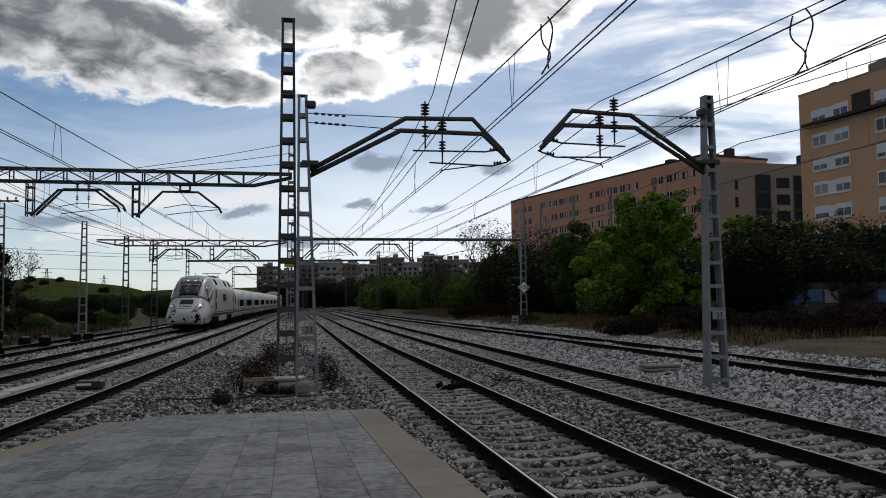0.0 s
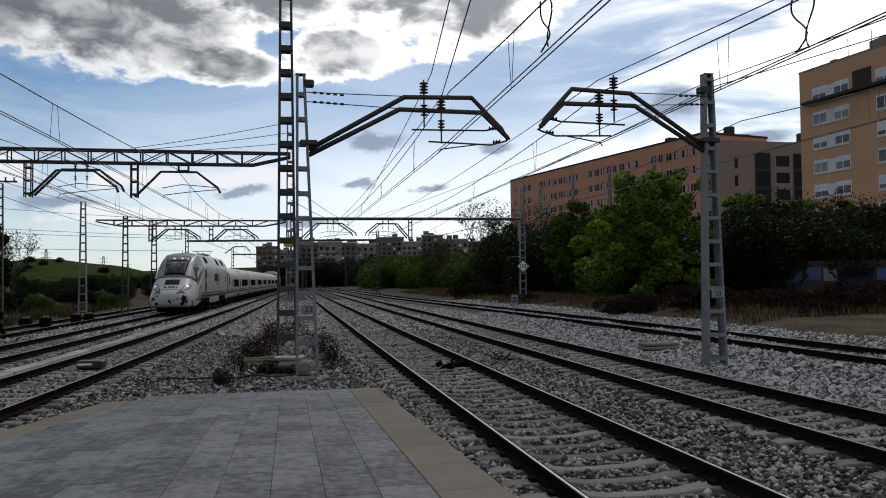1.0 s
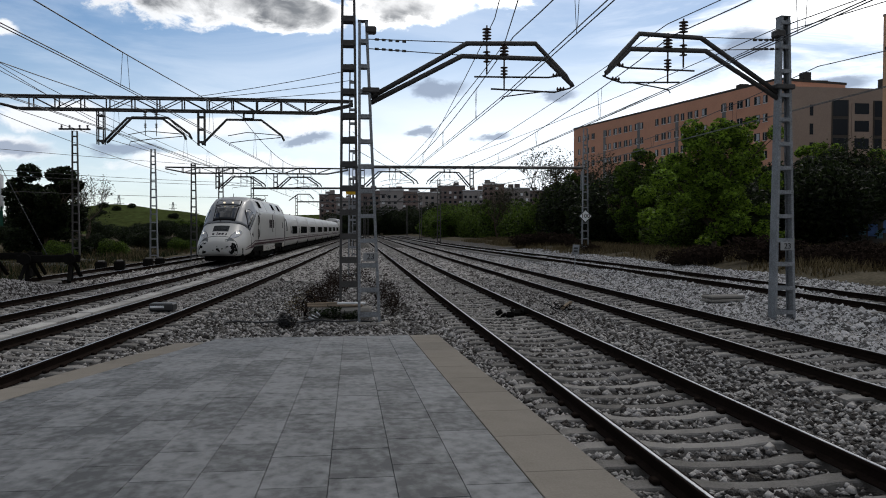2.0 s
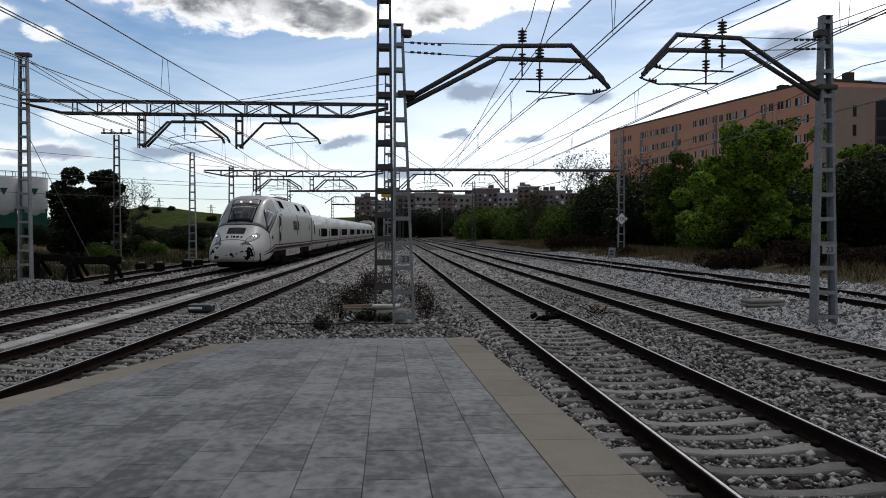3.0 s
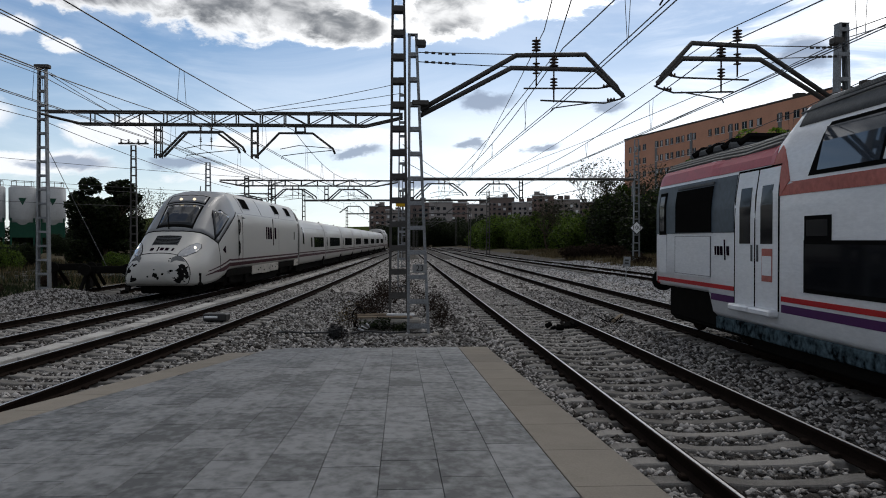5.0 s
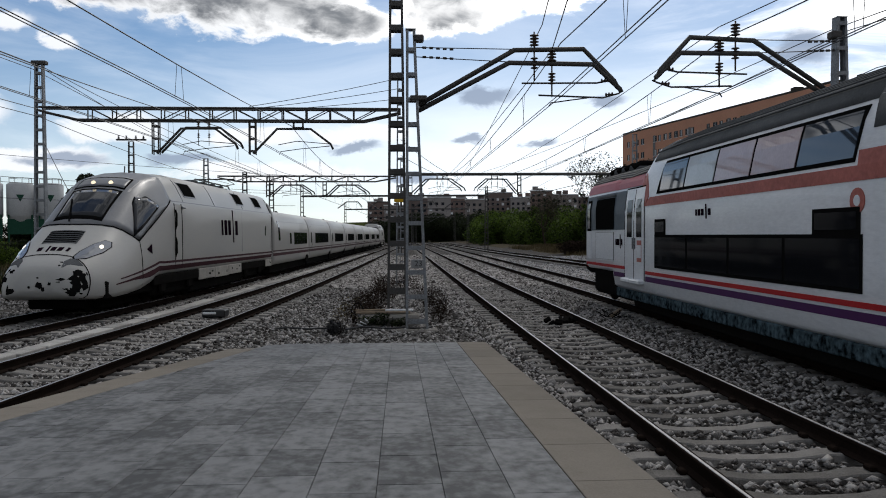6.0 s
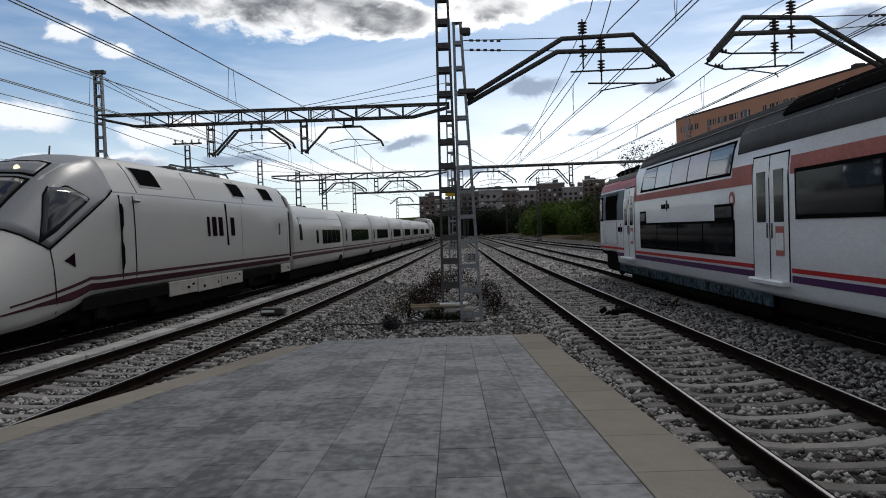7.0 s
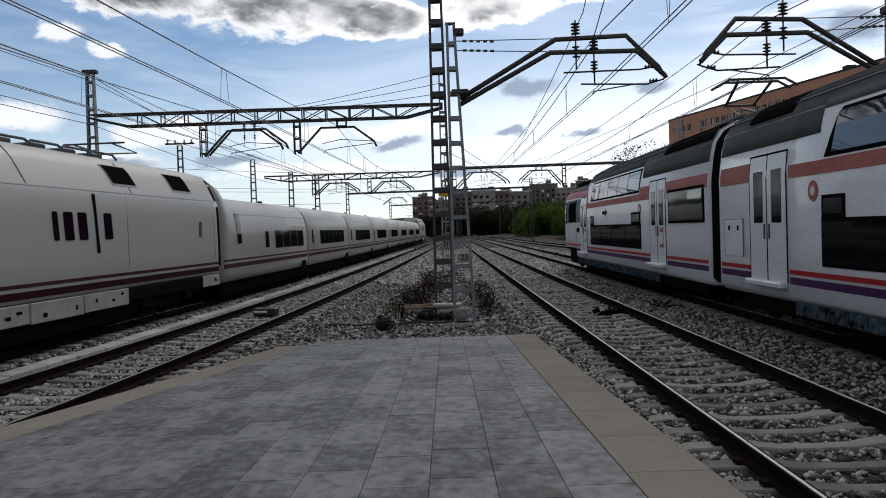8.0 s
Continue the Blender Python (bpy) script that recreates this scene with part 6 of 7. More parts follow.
def tower():
    b = thing("apartment_tower", "tan brick apartment tower with white-framed windows", "building")
    a0, b0 = (66.2, 93.5), (70.4, 58.0)
    length = math.dist(a0, b0)
    d = Vector((b0[0] - a0[0], b0[1] - a0[1], 0)).normalized()
    out = (d.y, -d.x)
    bk = (-out[0] * 16, -out[1] * 16)
    prism(b, "wall", [a0, b0, (b0[0] + bk[0], b0[1] + bk[1]), (a0[0] + bk[0], a0[1] + bk[1])], 0, 28.4, M_TOWER)
    prism(b, "parapet", [along(a0, b0, -0.003), along(a0, b0, 1.0), (b0[0] + bk[0], b0[1] + bk[1]), (a0[0] + bk[0], a0[1] + bk[1])], 28.4, 28.7, M_GREYWALL)
    for k in range(8):
        z = 24.4 - 3.12 * k
        for s in (3.4, 7.0, 13.4, 16.6, 23, 26.2, 31):
            window_unit(b, a0, b0, s, 2.4, z, 1.6, out, length, True)
        for s in (5.2, 15.0, 24.6):
            flat(b, "lintel", along(a0, b0, (s - 2.9) / length), along(a0, b0, (s + 2.9) / length), z - 0.22, z - 0.05, out, 0.10, M_PALE)
            flat(b, "pale_panel", along(a0, b0, (s - 0.8) / length), along(a0, b0, (s + 0.8) / length), z - 0.05, z + 1.5, out, 0.04, M_PALE)
    flat(b, "balcony_slab", along(a0, b0, 1.2 / length), along(a0, b0, 20 / length), 24.0, 24.35, out, 0.9, M_ROOFDARK, "dark balcony slab")
    flat(b, "balcony_recess", along(a0, b0, 8.8 / length), along(a0, b0, 11.6 / length), 24.5, 26.6, out, 0.05, M_ROOFDARK)
    for s, w, h in ((12, 5, 1.6), (4, 1.0, 0.8), (18, 3, 2.0)):
        p = along(a0, b0, s / length)
        g = Geo()
        g.cbox((p[0] + 3, p[1], 28.6 + h / 2), (3, w, h), 0.05)
        part("roof_box", g, M_GREYWALL, b)
    for i in range(3):
        p = along(a0, b0, 0.2 + 0.1 * i)
        part("aerial", Geo().tube([(p[0] + 1, p[1], 28.5), (p[0] + 1, p[1], 31.2)], 0.05, 4), M_DARKSTEEL, b)
    g = Geo()
    g.cbox((64.5, 84, 4.6), (2.5, 22, 0.5), 0.1)
    part("canopy", g, M_PALE, b)


tower()


def far_blocks():
    rs = random.Random(21)
    az = -2.2
    k = 0
    while az < 13.2:
        w = rs.uniform(1.1, 1.9)
        dist = rs.uniform(420, 520)
        a = radians(az + w / 2)
        x, y = dist * math.sin(a), dist * math.cos(a)
        hw = dist * radians(w) / 2 * 1.05
        h = dist * math.tan(radians(rs.uniform(2.3, 2.9) + (0.55 if az > 0 else 0)))
        b = thing("far_apartment_block", "distant brick apartment block with rows of dark windows", "building", pose(x, y, 0, 0, 0, -math.degrees(a)), group="distant apartment blocks")
        wl = Geo()
        wl.box(-hw, 0, -1, hw, 12, h)
        part("wall", wl, M_FARWALL[k % 4], b)
        n = int(h / 3)
        for r in range(2, n):
            for c in range(int(hw * 2 / 3.2)):
                xx = -hw + 1.7 + c * 3.2
                g = Geo()
                g.box(xx - 0.75, -0.12, r * 3.0, xx + 0.75, 0.05, r * 3.0 + 1.5)
                part("window", g, M_WGLASS if (r + c) % 5 else M_PALE, b)
        for c in range(2):
            g = Geo()
            xx = rs.uniform(-hw * 0.7, hw * 0.7)
            g.box(xx - 1.6, 3, h, xx + 1.6, 7, h + rs.uniform(1.2, 2.8))
            part("roof_housing", g, M_FARWALL[(k + 1) % 4], b)
        g = Geo()
        g.box(-hw - 0.3, -0.4, h - 0.5, hw + 0.3, 12.3, h)
        part("cornice", g, M_PALE, b)
        az += w * 0.96
        k += 1


far_blocks()

# silos behind the bushes
M_SILO = mat("white_silo", (0.42, 0.43, 0.44), 0.6, 0.1, 0.2, 0.6, 8, 0.05)
M_GREENP = mat("green_paint", (0.012, 0.055, 0.035), 0.6)


def silos():
    for i in range(5):
        a = radians(-23.0 - i * 1.72)
        x, y = 150 * math.sin(a), 150 * math.cos(a)
        s = thing("silo", "tall white cement silo on a green steel frame", "silo", pose(x, y, 0, 0, 0, -math.degrees(a)), group="row of silos")
        g = Geo()
        g.tube([(0, 0, 5.2), (0, 0, 5.4), (0, 0, 10.6), (0, 0, 10.9)], [1.9, 2.05, 2.05, 1.7], 24)
        part("tank", g, M_SILO, s, "white cylindrical tank", True)
        part("cone", Geo().tube([(0, 0, 2.6), (0, 0, 5.3)], [0.4, 2.0], 20), M_SILO, s)
        for sx in (-1.7, 1.7):
            for sy in (-1.4, 1.4):
                part("leg", Geo().tube([(sx, sy, -0.4), (sx, sy, 5.6)], 0.14, 6), M_GREENP, s)
        part("skirt_panel", Geo().box(-1.9, -1.5, 2.4, 1.9, -1.35, 4.9), M_GREENP, s)
        for k in range(9):
            w = 2 * math.pi * k / 9
            part("rail_post", Geo().tube([(1.7 * math.cos(w), 1.7 * math.sin(w), 10.8), (1.7 * math.cos(w), 1.7 * math.sin(w), 11.7)], 0.04, 4), M_DARKSTEEL, s)
        g = Geo()
        g.tube([(1.7 * math.cos(w * 0.35), 1.7 * math.sin(w * 0.35), 11.7) for w in range(19)], 0.04, 4, False)
        part("top_rail", g, M_DARKSTEEL, s)
        m = Geo()
        m.add([(-0.6, -2.08, 8.9), (0.6, -2.08, 8.9), (0, -2.08, 7.7), (-0.6, -2.0, 8.9), (0.6, -2.0, 8.9), (0, -2.0, 7.7)], [(0, 1, 2), (5, 4, 3), (0, 3, 4, 1), (1, 4, 5, 2), (2, 5, 3, 0)])
        part("emblem", m, M_GREENP, s)


silos()

# ---- hill and far ground forms ----
M_HILL = mat("grassy_hill", (0.046, 0.06, 0.02), 0.95, 0, 0.5, 0.03, 0.4, 0.2, tint=(0.05, 0.055, 0.02))


def hill(name, label, cx, cy, rx, ry, h, seed):
    n, m = 40, 14
    g = Geo()
    vs = []
    for j in range(m + 1):
        r = j / m
        for i in range(n):
            w = 2 * math.pi * i / n
            x, y = math.cos(w) * r, math.sin(w) * r
            z = h * (math.cos(math.pi * r) * 0.5 + 0.5) * (1 + 0.14 * noise.noise((x * 3 + seed, y * 3, 0)))
            vs.append((cx + x * rx, cy + y * ry, z - 0.6))
    g.add(vs, [(j * n + i, j * n + (i + 1) % n, (j + 1) * n + (i + 1) % n, (j + 1) * n + i) for j in range(m) for i in range(n)])
    return tagged(part(name, g, M_HILL, None, "", True), label, "hill", kind="structure")


hill("hill_grassy", "low grassy hill with a few bushes", -108, 405, 85, 80, 14.0, 1)
hill("hill_ridge", "wooded ridge in the far distance", 40, 640, 420, 90, 15.0, 5)

# ---- vegetation ----
M_BARK = mat("bark", (0.07, 0.055, 0.042), 0.95, 0, 0.4, 6, 40, 0.5)
M_LEAF = leafy("spring_leaf", (0.14, 0.225, 0.022), (0.022, 0.04, 0.007))
# dark foliage taken near black, so that its colour holds the shade too
M_LEAFD = leafy("dark_shaded_leaf", (0.015, 0.023, 0.007), (0.004, 0.007, 0.0025))
M_LEAFM = leafy("hedge_leaf", (0.065, 0.108, 0.012), (0.008, 0.014, 0.003))
M_DRY = mat("dry_stalk", (0.115, 0.09, 0.05), 0.9, 0, 0.45, 3, 30, 0, tint=(0.07, 0.055, 0.03), island=0.8)
M_TWIG = mat("dark_twig", (0.028, 0.02, 0.016), 0.9, 0, 0.4, 4, 30, 0, island=0.6)


def leaf_cloud(rs, blobs, count, size, flat_k=0.75):
    """Leaves scattered through overlapping clumps, dense near their skins."""
    tot = sum(b[3] ** 2 for b in blobs)
    vs, fs = [], []
    for cx, cy, cz, r in blobs:
        for _ in range(int(count * r * r / tot)):
            u, w = rs.uniform(-1, 1), rs.uniform(0, 2 * math.pi)
            q = math.sqrt(1 - u * u)
            rr = r * (1.06 - 0.5 * rs.random() ** 2.2) * (1 + 0.22 * noise.noise((cx + q * math.cos(w) * 2.2, cy + q * math.sin(w) * 2.2, u * 2.2 + r)))
            p = Vector((cx + q * math.cos(w) * rr, cy + q * math.sin(w) * rr, cz + u * rr * flat_k))
            a = Vector((rs.gauss(0, 1), rs.gauss(0, 1), rs.gauss(0, 0.6))).normalized()
            b = a.cross(Vector((rs.gauss(0, 1), rs.gauss(0, 1), rs.gauss(0, 1)))).normalized()
            s = size * rs.uniform(0.55, 1.3)
            o = len(vs)
            vs += [p - a * s, p + b * s * 0.45 + a * 0.1 * s, p + a * s, p - b * s * 0.45]
            fs.append((o, o + 1, o + 2, o + 3))
    me = bpy.data.meshes.new("crown")
    me.from_pydata([tuple(v) for v in vs], [], fs)
    return me


def limbs(rs, g, p, d, length, r, depth, tips, least=0.0):
    pts, rads = [p], [r]
    q = Vector(p)
    for i in range(4):
        d = (d + Vector((rs.gauss(0, 0.16), rs.gauss(0, 0.16), 0.10))).normalized()
        q = q + d * length / 4
        pts.append(q.copy())
        rads.append(max(least, r * (1 - 0.17 * (i + 1))))
    g.tube(pts, rads, 6 if depth > 1 else 4, False)
    tips.append(q.copy())
    if depth > 0:
        for k in range(3 if depth > 1 else 4):
            w = rs.uniform(0, 2 * math.pi)
            nd = (d * 0.7 + Vector((math.cos(w), math.sin(w), rs.uniform(0.1, 0.6))) * 0.7).normalized()
            limbs(rs, g, pts[rs.choice((2, 3, 4))], nd, length * rs.uniform(0.55, 0.75), r * 0.42, depth - 1, tips, least)


def tree(seed, h, spread, leaves, size, material, label, low=0.12, bare=False, cone=0.0):
    rs = random.Random(seed)
    t = thing("tree", label, "tree", group="")
    g = Geo()
    tips = []
    limbs(rs, g, Vector((0, 0, -0.3)), Vector((0, 0, 1)), h * 0.45, h * 0.022, 3 if bare else 2, tips, 0.022 if bare else 0.0)
    for k in range(5):
        w = k * 1.26 + rs.random()
        limbs(rs, g, Vector((0, 0, h * (0.08 + 0.07 * k))), Vector((math.cos(w), math.sin(w), 0.75)).normalized(), h * 0.40, h * 0.011, 3 if bare else 1, tips, 0.022 if bare else 0.0)
    part("trunk", g, M_BARK, t, "branching trunk")
    blobs = []
    for k in range(46):
        w = rs.uniform(0, 2 * math.pi)
        zz = low + (0.97 - low) * rs.random()
        rr = spread * math.sqrt(max(0.03, 1 - ((zz - 0.36) / 0.64) ** 2)) * (1 - cone * max(0, zz - 0.3)) * rs.uniform(0.25, 1.12 + 0.25 * cone)
        blobs.append((math.cos(w) * rr, math.sin(w) * rr, h * zz, spread * rs.uniform(0.10 - 0.04 * cone, 0.27 - 0.06 * cone)))
    for tip in tips:
        if tip.z > h * 0.2 and rs.random() < 0.6:
            blobs.append((tip.x, tip.y, tip.z, spread * rs.uniform(0.08, 0.2)))
    blobs.append((0, 0, h * 0.42, spread * 0.45))
    me = leaf_cloud(rs, blobs, leaves, size, 0.85)
    me.materials.append(material)
    part("crown", me, None, t, "uneven leafy crown")
    return t


def bush(seed, r, h, leaves, size, material, label, name="bush"):
    rs = random.Random(seed)
    t = thing(name, label, name)
    blobs = [(rs.uniform(-0.6, 0.6) * r, rs.uniform(-0.6, 0.6) * r, h * rs.uniform(0.3, 0.62), r * rs.uniform(0.35, 0.6)) for _ in range(7)]
    me = leaf_cloud(rs, blobs, leaves, size, h / r * 0.75)
    me.materials.append(material)
    part("foliage", me, None, t)
    g = Geo()
    for k in range(9):
        w = rs.uniform(0, 6.28)
        g.tube([(0.1 * r * math.cos(w), 0.1 * r * math.sin(w), -0.1), (0.6 * r * math.cos(w), 0.6 * r * math.sin(w), h * rs.uniform(0.6, 1.1))], [0.006 + 0.006 * h, 0.004], 4)
    tagged(part("undergrowth", g, M_TWIG, t), kind="stuff")
    return t


def place(ob, x, y, s=1.0, rz=0.0, dz=0.0, label=""):
    ob.matrix_basis = Matrix.Translation((x, y, ground_z(x, y) + dz)) @ Matrix.Rotation(rz, 4, "Z") @ Matrix.Diagonal((s, s, s, 1))
    if label:
        ob["label"] = label
    return ob


def again(ob, x, y, s=1.0, rz=0.0, label=""):
    c = copy_thing(ob, pose(0, 0, 0))
    return place(c, x, y, s, rz, 0, label)


def woods():
    big = place(tree(1, 9.6, 4.5, 34000, 0.15, M_LEAF, "broad bright green tree with branches to the ground", 0.06, cone=0.75), 25.0, 53.0)
    t2 = place(tree(2, 8.5, 3.2, 18000, 0.16, M_LEAFM, "mid green tree beside the cutting", 0.08), 26.0, 70.0, 1.0)
    t3 = place(tree(3, 10.5, 3.0, 13000, 0.18, M_LEAF, "tall green tree with a loose crown", 0.25), 50.0, 80.0, 1.0)
    dark = place(bush(4, 5.5, 7.0, 16000, 0.22, M_LEAFD, "dense shrubbery below the apartment blocks, coloured near black for shade"), 40, 62)
    low = place(bush(5, 4.5, 5.0, 14000, 0.18, M_LEAFM, "mixed green shrubs along the cutting"), 27, 118)
    rs = random.Random(77)
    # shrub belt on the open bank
    # the near-black leaves stand in for deep shade under the trees
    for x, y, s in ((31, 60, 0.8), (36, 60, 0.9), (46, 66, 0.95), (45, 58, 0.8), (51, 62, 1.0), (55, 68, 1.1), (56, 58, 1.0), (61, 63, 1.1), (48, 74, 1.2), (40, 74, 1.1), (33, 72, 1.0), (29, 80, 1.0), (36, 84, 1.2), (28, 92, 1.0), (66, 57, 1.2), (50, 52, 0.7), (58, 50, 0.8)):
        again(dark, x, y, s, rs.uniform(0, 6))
    for x, y, s in ((30, 98, 1.05), (33, 108, 1.1), (25, 130, 1.0), (22, 140, 1.0), (28, 128, 1.2), (31, 140, 1.3), (34, 122, 1.2), (36, 96, 1.2), (20, 156, 1.0), (25, 165, 1.2), (19, 180, 1.1), (23, 190, 1.3)):
        again(low, x, y, s * rs.uniform(0.7, 1.25), rs.uniform(0, 6))
    for x, y, s in ((34, 76, 0.9), (38, 90, 1.1), (44, 100, 1.2), (30, 86, 0.9), (29, 104, 1.0), (27.5, 112, 0.75), (26, 100, 0.7), (31, 122, 0.9), (25, 146, 0.8)):
        again(t2, x, y, s, rs.uniform(0, 6))
    for x, y, s in ((46.5, 76, 0.95), (54, 76, 0.9), (57.5, 72, 0.8), (60, 78, 0.9)):
        again(t3, x, y, s, rs.uniform(0, 6), "slim green tree in front of the buildings")
    for x, y, s in ((33.5, 62.5, 0.95), (37, 66, 1.0), (41, 67, 0.95), (44, 70, 1.0), (30, 66, 0.8), (26.5, 62, 0.75)):
        again(low, x, y, s, rs.uniform(0, 6), "light green shrubs below the apartment blocks")
    cyp = place(tree(9, 9, 1.3, 5000, 0.2, M_LEAFD, "dark narrow evergreen beside the tower", 0.15), 57.5, 74.5)
    again(cyp, 62.0, 73.0, 0.8, 1.0)
    bare = place(tree(6, 11.5, 4.6, 2600, 0.16, M_LEAFD, "bare spring tree with fine twigs", 0.3, True), 33, 106)
    again(bare, 27.2, 106.0, 1.08, 3.4)
    again(bare, 22.6, 122.0, 0.75, 5.0)
    again(bare, 40.0, 112.0, 0.9, 2.0)
    for x, y, s, r in ((52, 68, 0.8, 1.0), (55.5, 66, 0.75, 4.0), (48, 71, 0.85, 2.6), (58, 66, 0.7, 0.4)):
        again(bare, x, y, s, r, "bare tawny tree in front of the buildings")
    # belt of woods that closes the far end of the line
    for i in range(26):
        a = radians(-8 + i * 0.95)
        d = rs.uniform(255, 300)
        again(dark, d * math.sin(a), d * math.cos(a), rs.uniform(0.5, 0.85), rs.uniform(0, 6), "dark shrubbery closing the far end of the line")
    for i in range(14):
        a = radians(-12 + i * 1.1)
        again(low, 330 * math.sin(a), 330 * math.cos(a), rs.uniform(0.9, 1.3), rs.uniform(0, 6), "green trees far beyond the tracks")
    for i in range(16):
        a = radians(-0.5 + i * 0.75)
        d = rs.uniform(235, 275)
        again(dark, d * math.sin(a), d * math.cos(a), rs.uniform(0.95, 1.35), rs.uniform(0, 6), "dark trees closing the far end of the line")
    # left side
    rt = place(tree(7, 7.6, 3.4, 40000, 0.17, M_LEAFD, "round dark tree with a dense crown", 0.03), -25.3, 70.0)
    again(bare, -25.5, 80, 0.65, 1.0)
    for x, y, s in ((-31, 66, 0.55), (-36, 62, 0.5), (-42, 66, 0.6), (-26, 84, 0.5), (-24, 95, 0.55), (-20, 88, 0.45), (-28, 110, 0.7), (-22, 112, 0.6), (-20, 130, 0.7), (-27, 140, 0.8), (-18, 150, 0.7), (-34, 130, 0.8), (-15, 170, 0.8), (-23, 185, 0.9), (-45, 150, 0.9), (-55, 160, 1.0), (-40, 175, 1.0), (-50, 120, 0.8), (-64, 150, 0.9), (-12, 200, 0.9), (-33, 210, 1.1), (-19, 230, 1.1), (-47, 215, 1.1)):
        again(dark, x, y, s * 0.55, rs.uniform(0, 6), "dark scrub beside the sidings")
    for x, y, s in ((-30, 60, 0.4), (-34, 70, 0.45), (-20.5, 72, 0.3), (-23, 66, 0.3), (-39, 75, 0.5), (-17.5, 85, 0.3)):
        again(low, x, y, s, rs.uniform(0, 6), "olive green scrub beside the sidings")
    for x, y, s in ((-58, 148, 0.75), (-66, 146, 0.85), (-74, 144, 0.8), (-83, 141, 0.85), (-92, 137, 0.8), (-100, 132, 0.85)):
        again(dark, x, y, s, rs.uniform(0, 6), "dark scrub behind the silos")
    for i in range(30):
        x, y = rs.uniform(-165, -60), rs.uniform(335, 395)
        c = again(dark, x, y, rs.uniform(0.25, 0.5), rs.uniform(0, 6), "small dark bush on the grassy hill")
        k = min(1, math.hypot((x + 108) / 85, (y - 405) / 80))
        c.matrix_basis.translation = (x, y, 14 * (math.cos(math.pi * k) * 0.5 + 0.5) - 1.6)
    # bushes along the line
    b1 = place(bush(11, 1.1, 0.9, 2600, 0.07, M_TWIG, "dark leafless bush on the ballast edge"), 18.0, 38.2)
    for x, y, s in ((19.8, 37.0, 1.5), (16.9, 39.2, 1.0), (21.3, 36.2, 1.3), (18.5, 77, 1.6), (20.5, 75, 1.4), (17.5, 80, 1.5), (18.0, 58.5, 0.7), (19, 66, 0.9), (22.5, 33, 1.2), (24.5, 31.5, 1.4), (27, 30, 1.2), (21.6, 30, 0.8), (20.4, 33.5, 0.9), (23.4, 30.2, 1.1), (25.6, 33, 1.5), (28.5, 32.5, 1.6), (30, 29.5, 1.3), (23, 36.5, 1.0), (26, 38, 1.2), (30.5, 36.5, 1.5), (19.2, 41.5, 0.9), (-17.5, 34, 0.9), (-19, 31, 1.0), (-21, 36, 1.1), (-18, 42, 0.9)):
        again(b1, x, y, s, rs.uniform(0, 6))
    b2 = place(bush(12, 0.5, 0.62, 900, 0.026, M_TWIG, "tangled dry bush beside the mast"), -0.75, 20.9)
    for x, y, s in ((-0.95, 22.3, 1.25), (-0.6, 24.2, 1.3), (1.0, 20.6, 0.8), (1.15, 22.5, 0.9), (0.9, 25.5, 1.1), (-0.3, 28, 1.2), (-0.6, 31.5, 1.3), (0.2, 33, 1.2)):
        again(b2, x, y, s, rs.uniform(0, 6))
    place(bush(14, 0.32, 0.34, 900, 0.035, M_BLACK, "small dark tuft of dead weeds", "weed_tuft"), -1.36, 18.1)
    b3 = place(bush(15, 0.5, 0.35, 900, 0.05, M_LEAFD, "low dull green weeds round the concrete base", "weed_tuft"), -0.75, 19.9)
    again(b3, -0.2, 19.5, 0.7, 1)
    place(bush(16, 0.45, 0.75, 260, 0.03, M_DRY, "sparse dry weed stalks", "weed_tuft"), -1.25, 20.4)


woods()


def grass(name, label, count, box, hgt, material, seed):
    """Blades as one body of grass."""
    rs = random.Random(seed)
    vs, fs = [], []
    while len(fs) < count:
        x, y = rs.uniform(box[0], box[1]), rs.uniform(box[2], box[3])
        if noise.noise((x * 0.35, y * 0.35, seed)) < -0.1:
            continue
        z = ground_z(x, y)
        w = rs.uniform(0, 6.28)
        h = hgt * rs.uniform(0.4, 1.3)
        o = len(vs)
        k = 0.02 + 0.012 * h
        vs += [(x - k * math.cos(w), y - k * math.sin(w), z), (x + k * math.cos(w), y + k * math.sin(w), z), (x + rs.gauss(0, 0.3) * h, y + rs.gauss(0, 0.3) * h, z + h)]
        fs.append((o, o + 1, o + 2))
    me = bpy.data.meshes.new(name)
    me.from_pydata(vs, [], fs)
    me.materials.append(material)
    tagged(new(name, me), label, "grass", kind="stuff")


grass("dry_grass", "dry straw-coloured grass on the open bank", 26000, (17.5, 48, 28, 62), 0.42, M_DRY, 1)
grass("bank_grass", "dry grass along the branch track", 12000, (16.5, 24, 55, 120), 0.45, M_DRY, 2)
grass("left_grass", "dull grass and weeds beside the sidings", 22000, (-42, -16, 30, 80), 0.45, M_LEAFD, 3)
grass("left_dry_grass", "dry stalks beside the sidings", 9000, (-40, -16, 40, 90), 0.6, M_DRY, 4)

# ---- small things along the line ----
M_WOOD = mat("grey_weathered_plank", (0.20, 0.16, 0.12), 0.9, 0, 0.4, 3, 40, 0.3, stretch=(0.3, 3, 3))
M_SIGNW = mat("white_enamel", (0.75, 0.76, 0.77), 0.5, 0, 0.1, 4, 30, 0)


def text_mesh(body, size, material, m, parent):
    c = bpy.data.curves.new("text", "FONT")
    c.body, c.size, c.extrude = body, size, 0.006
    c.align_x, c.align_y = "CENTER", "CENTER"
    ob = new("speed_figures", c)
    c.materials.append(material)
    ob.parent = parent
    ob.matrix_basis = m
    return ob


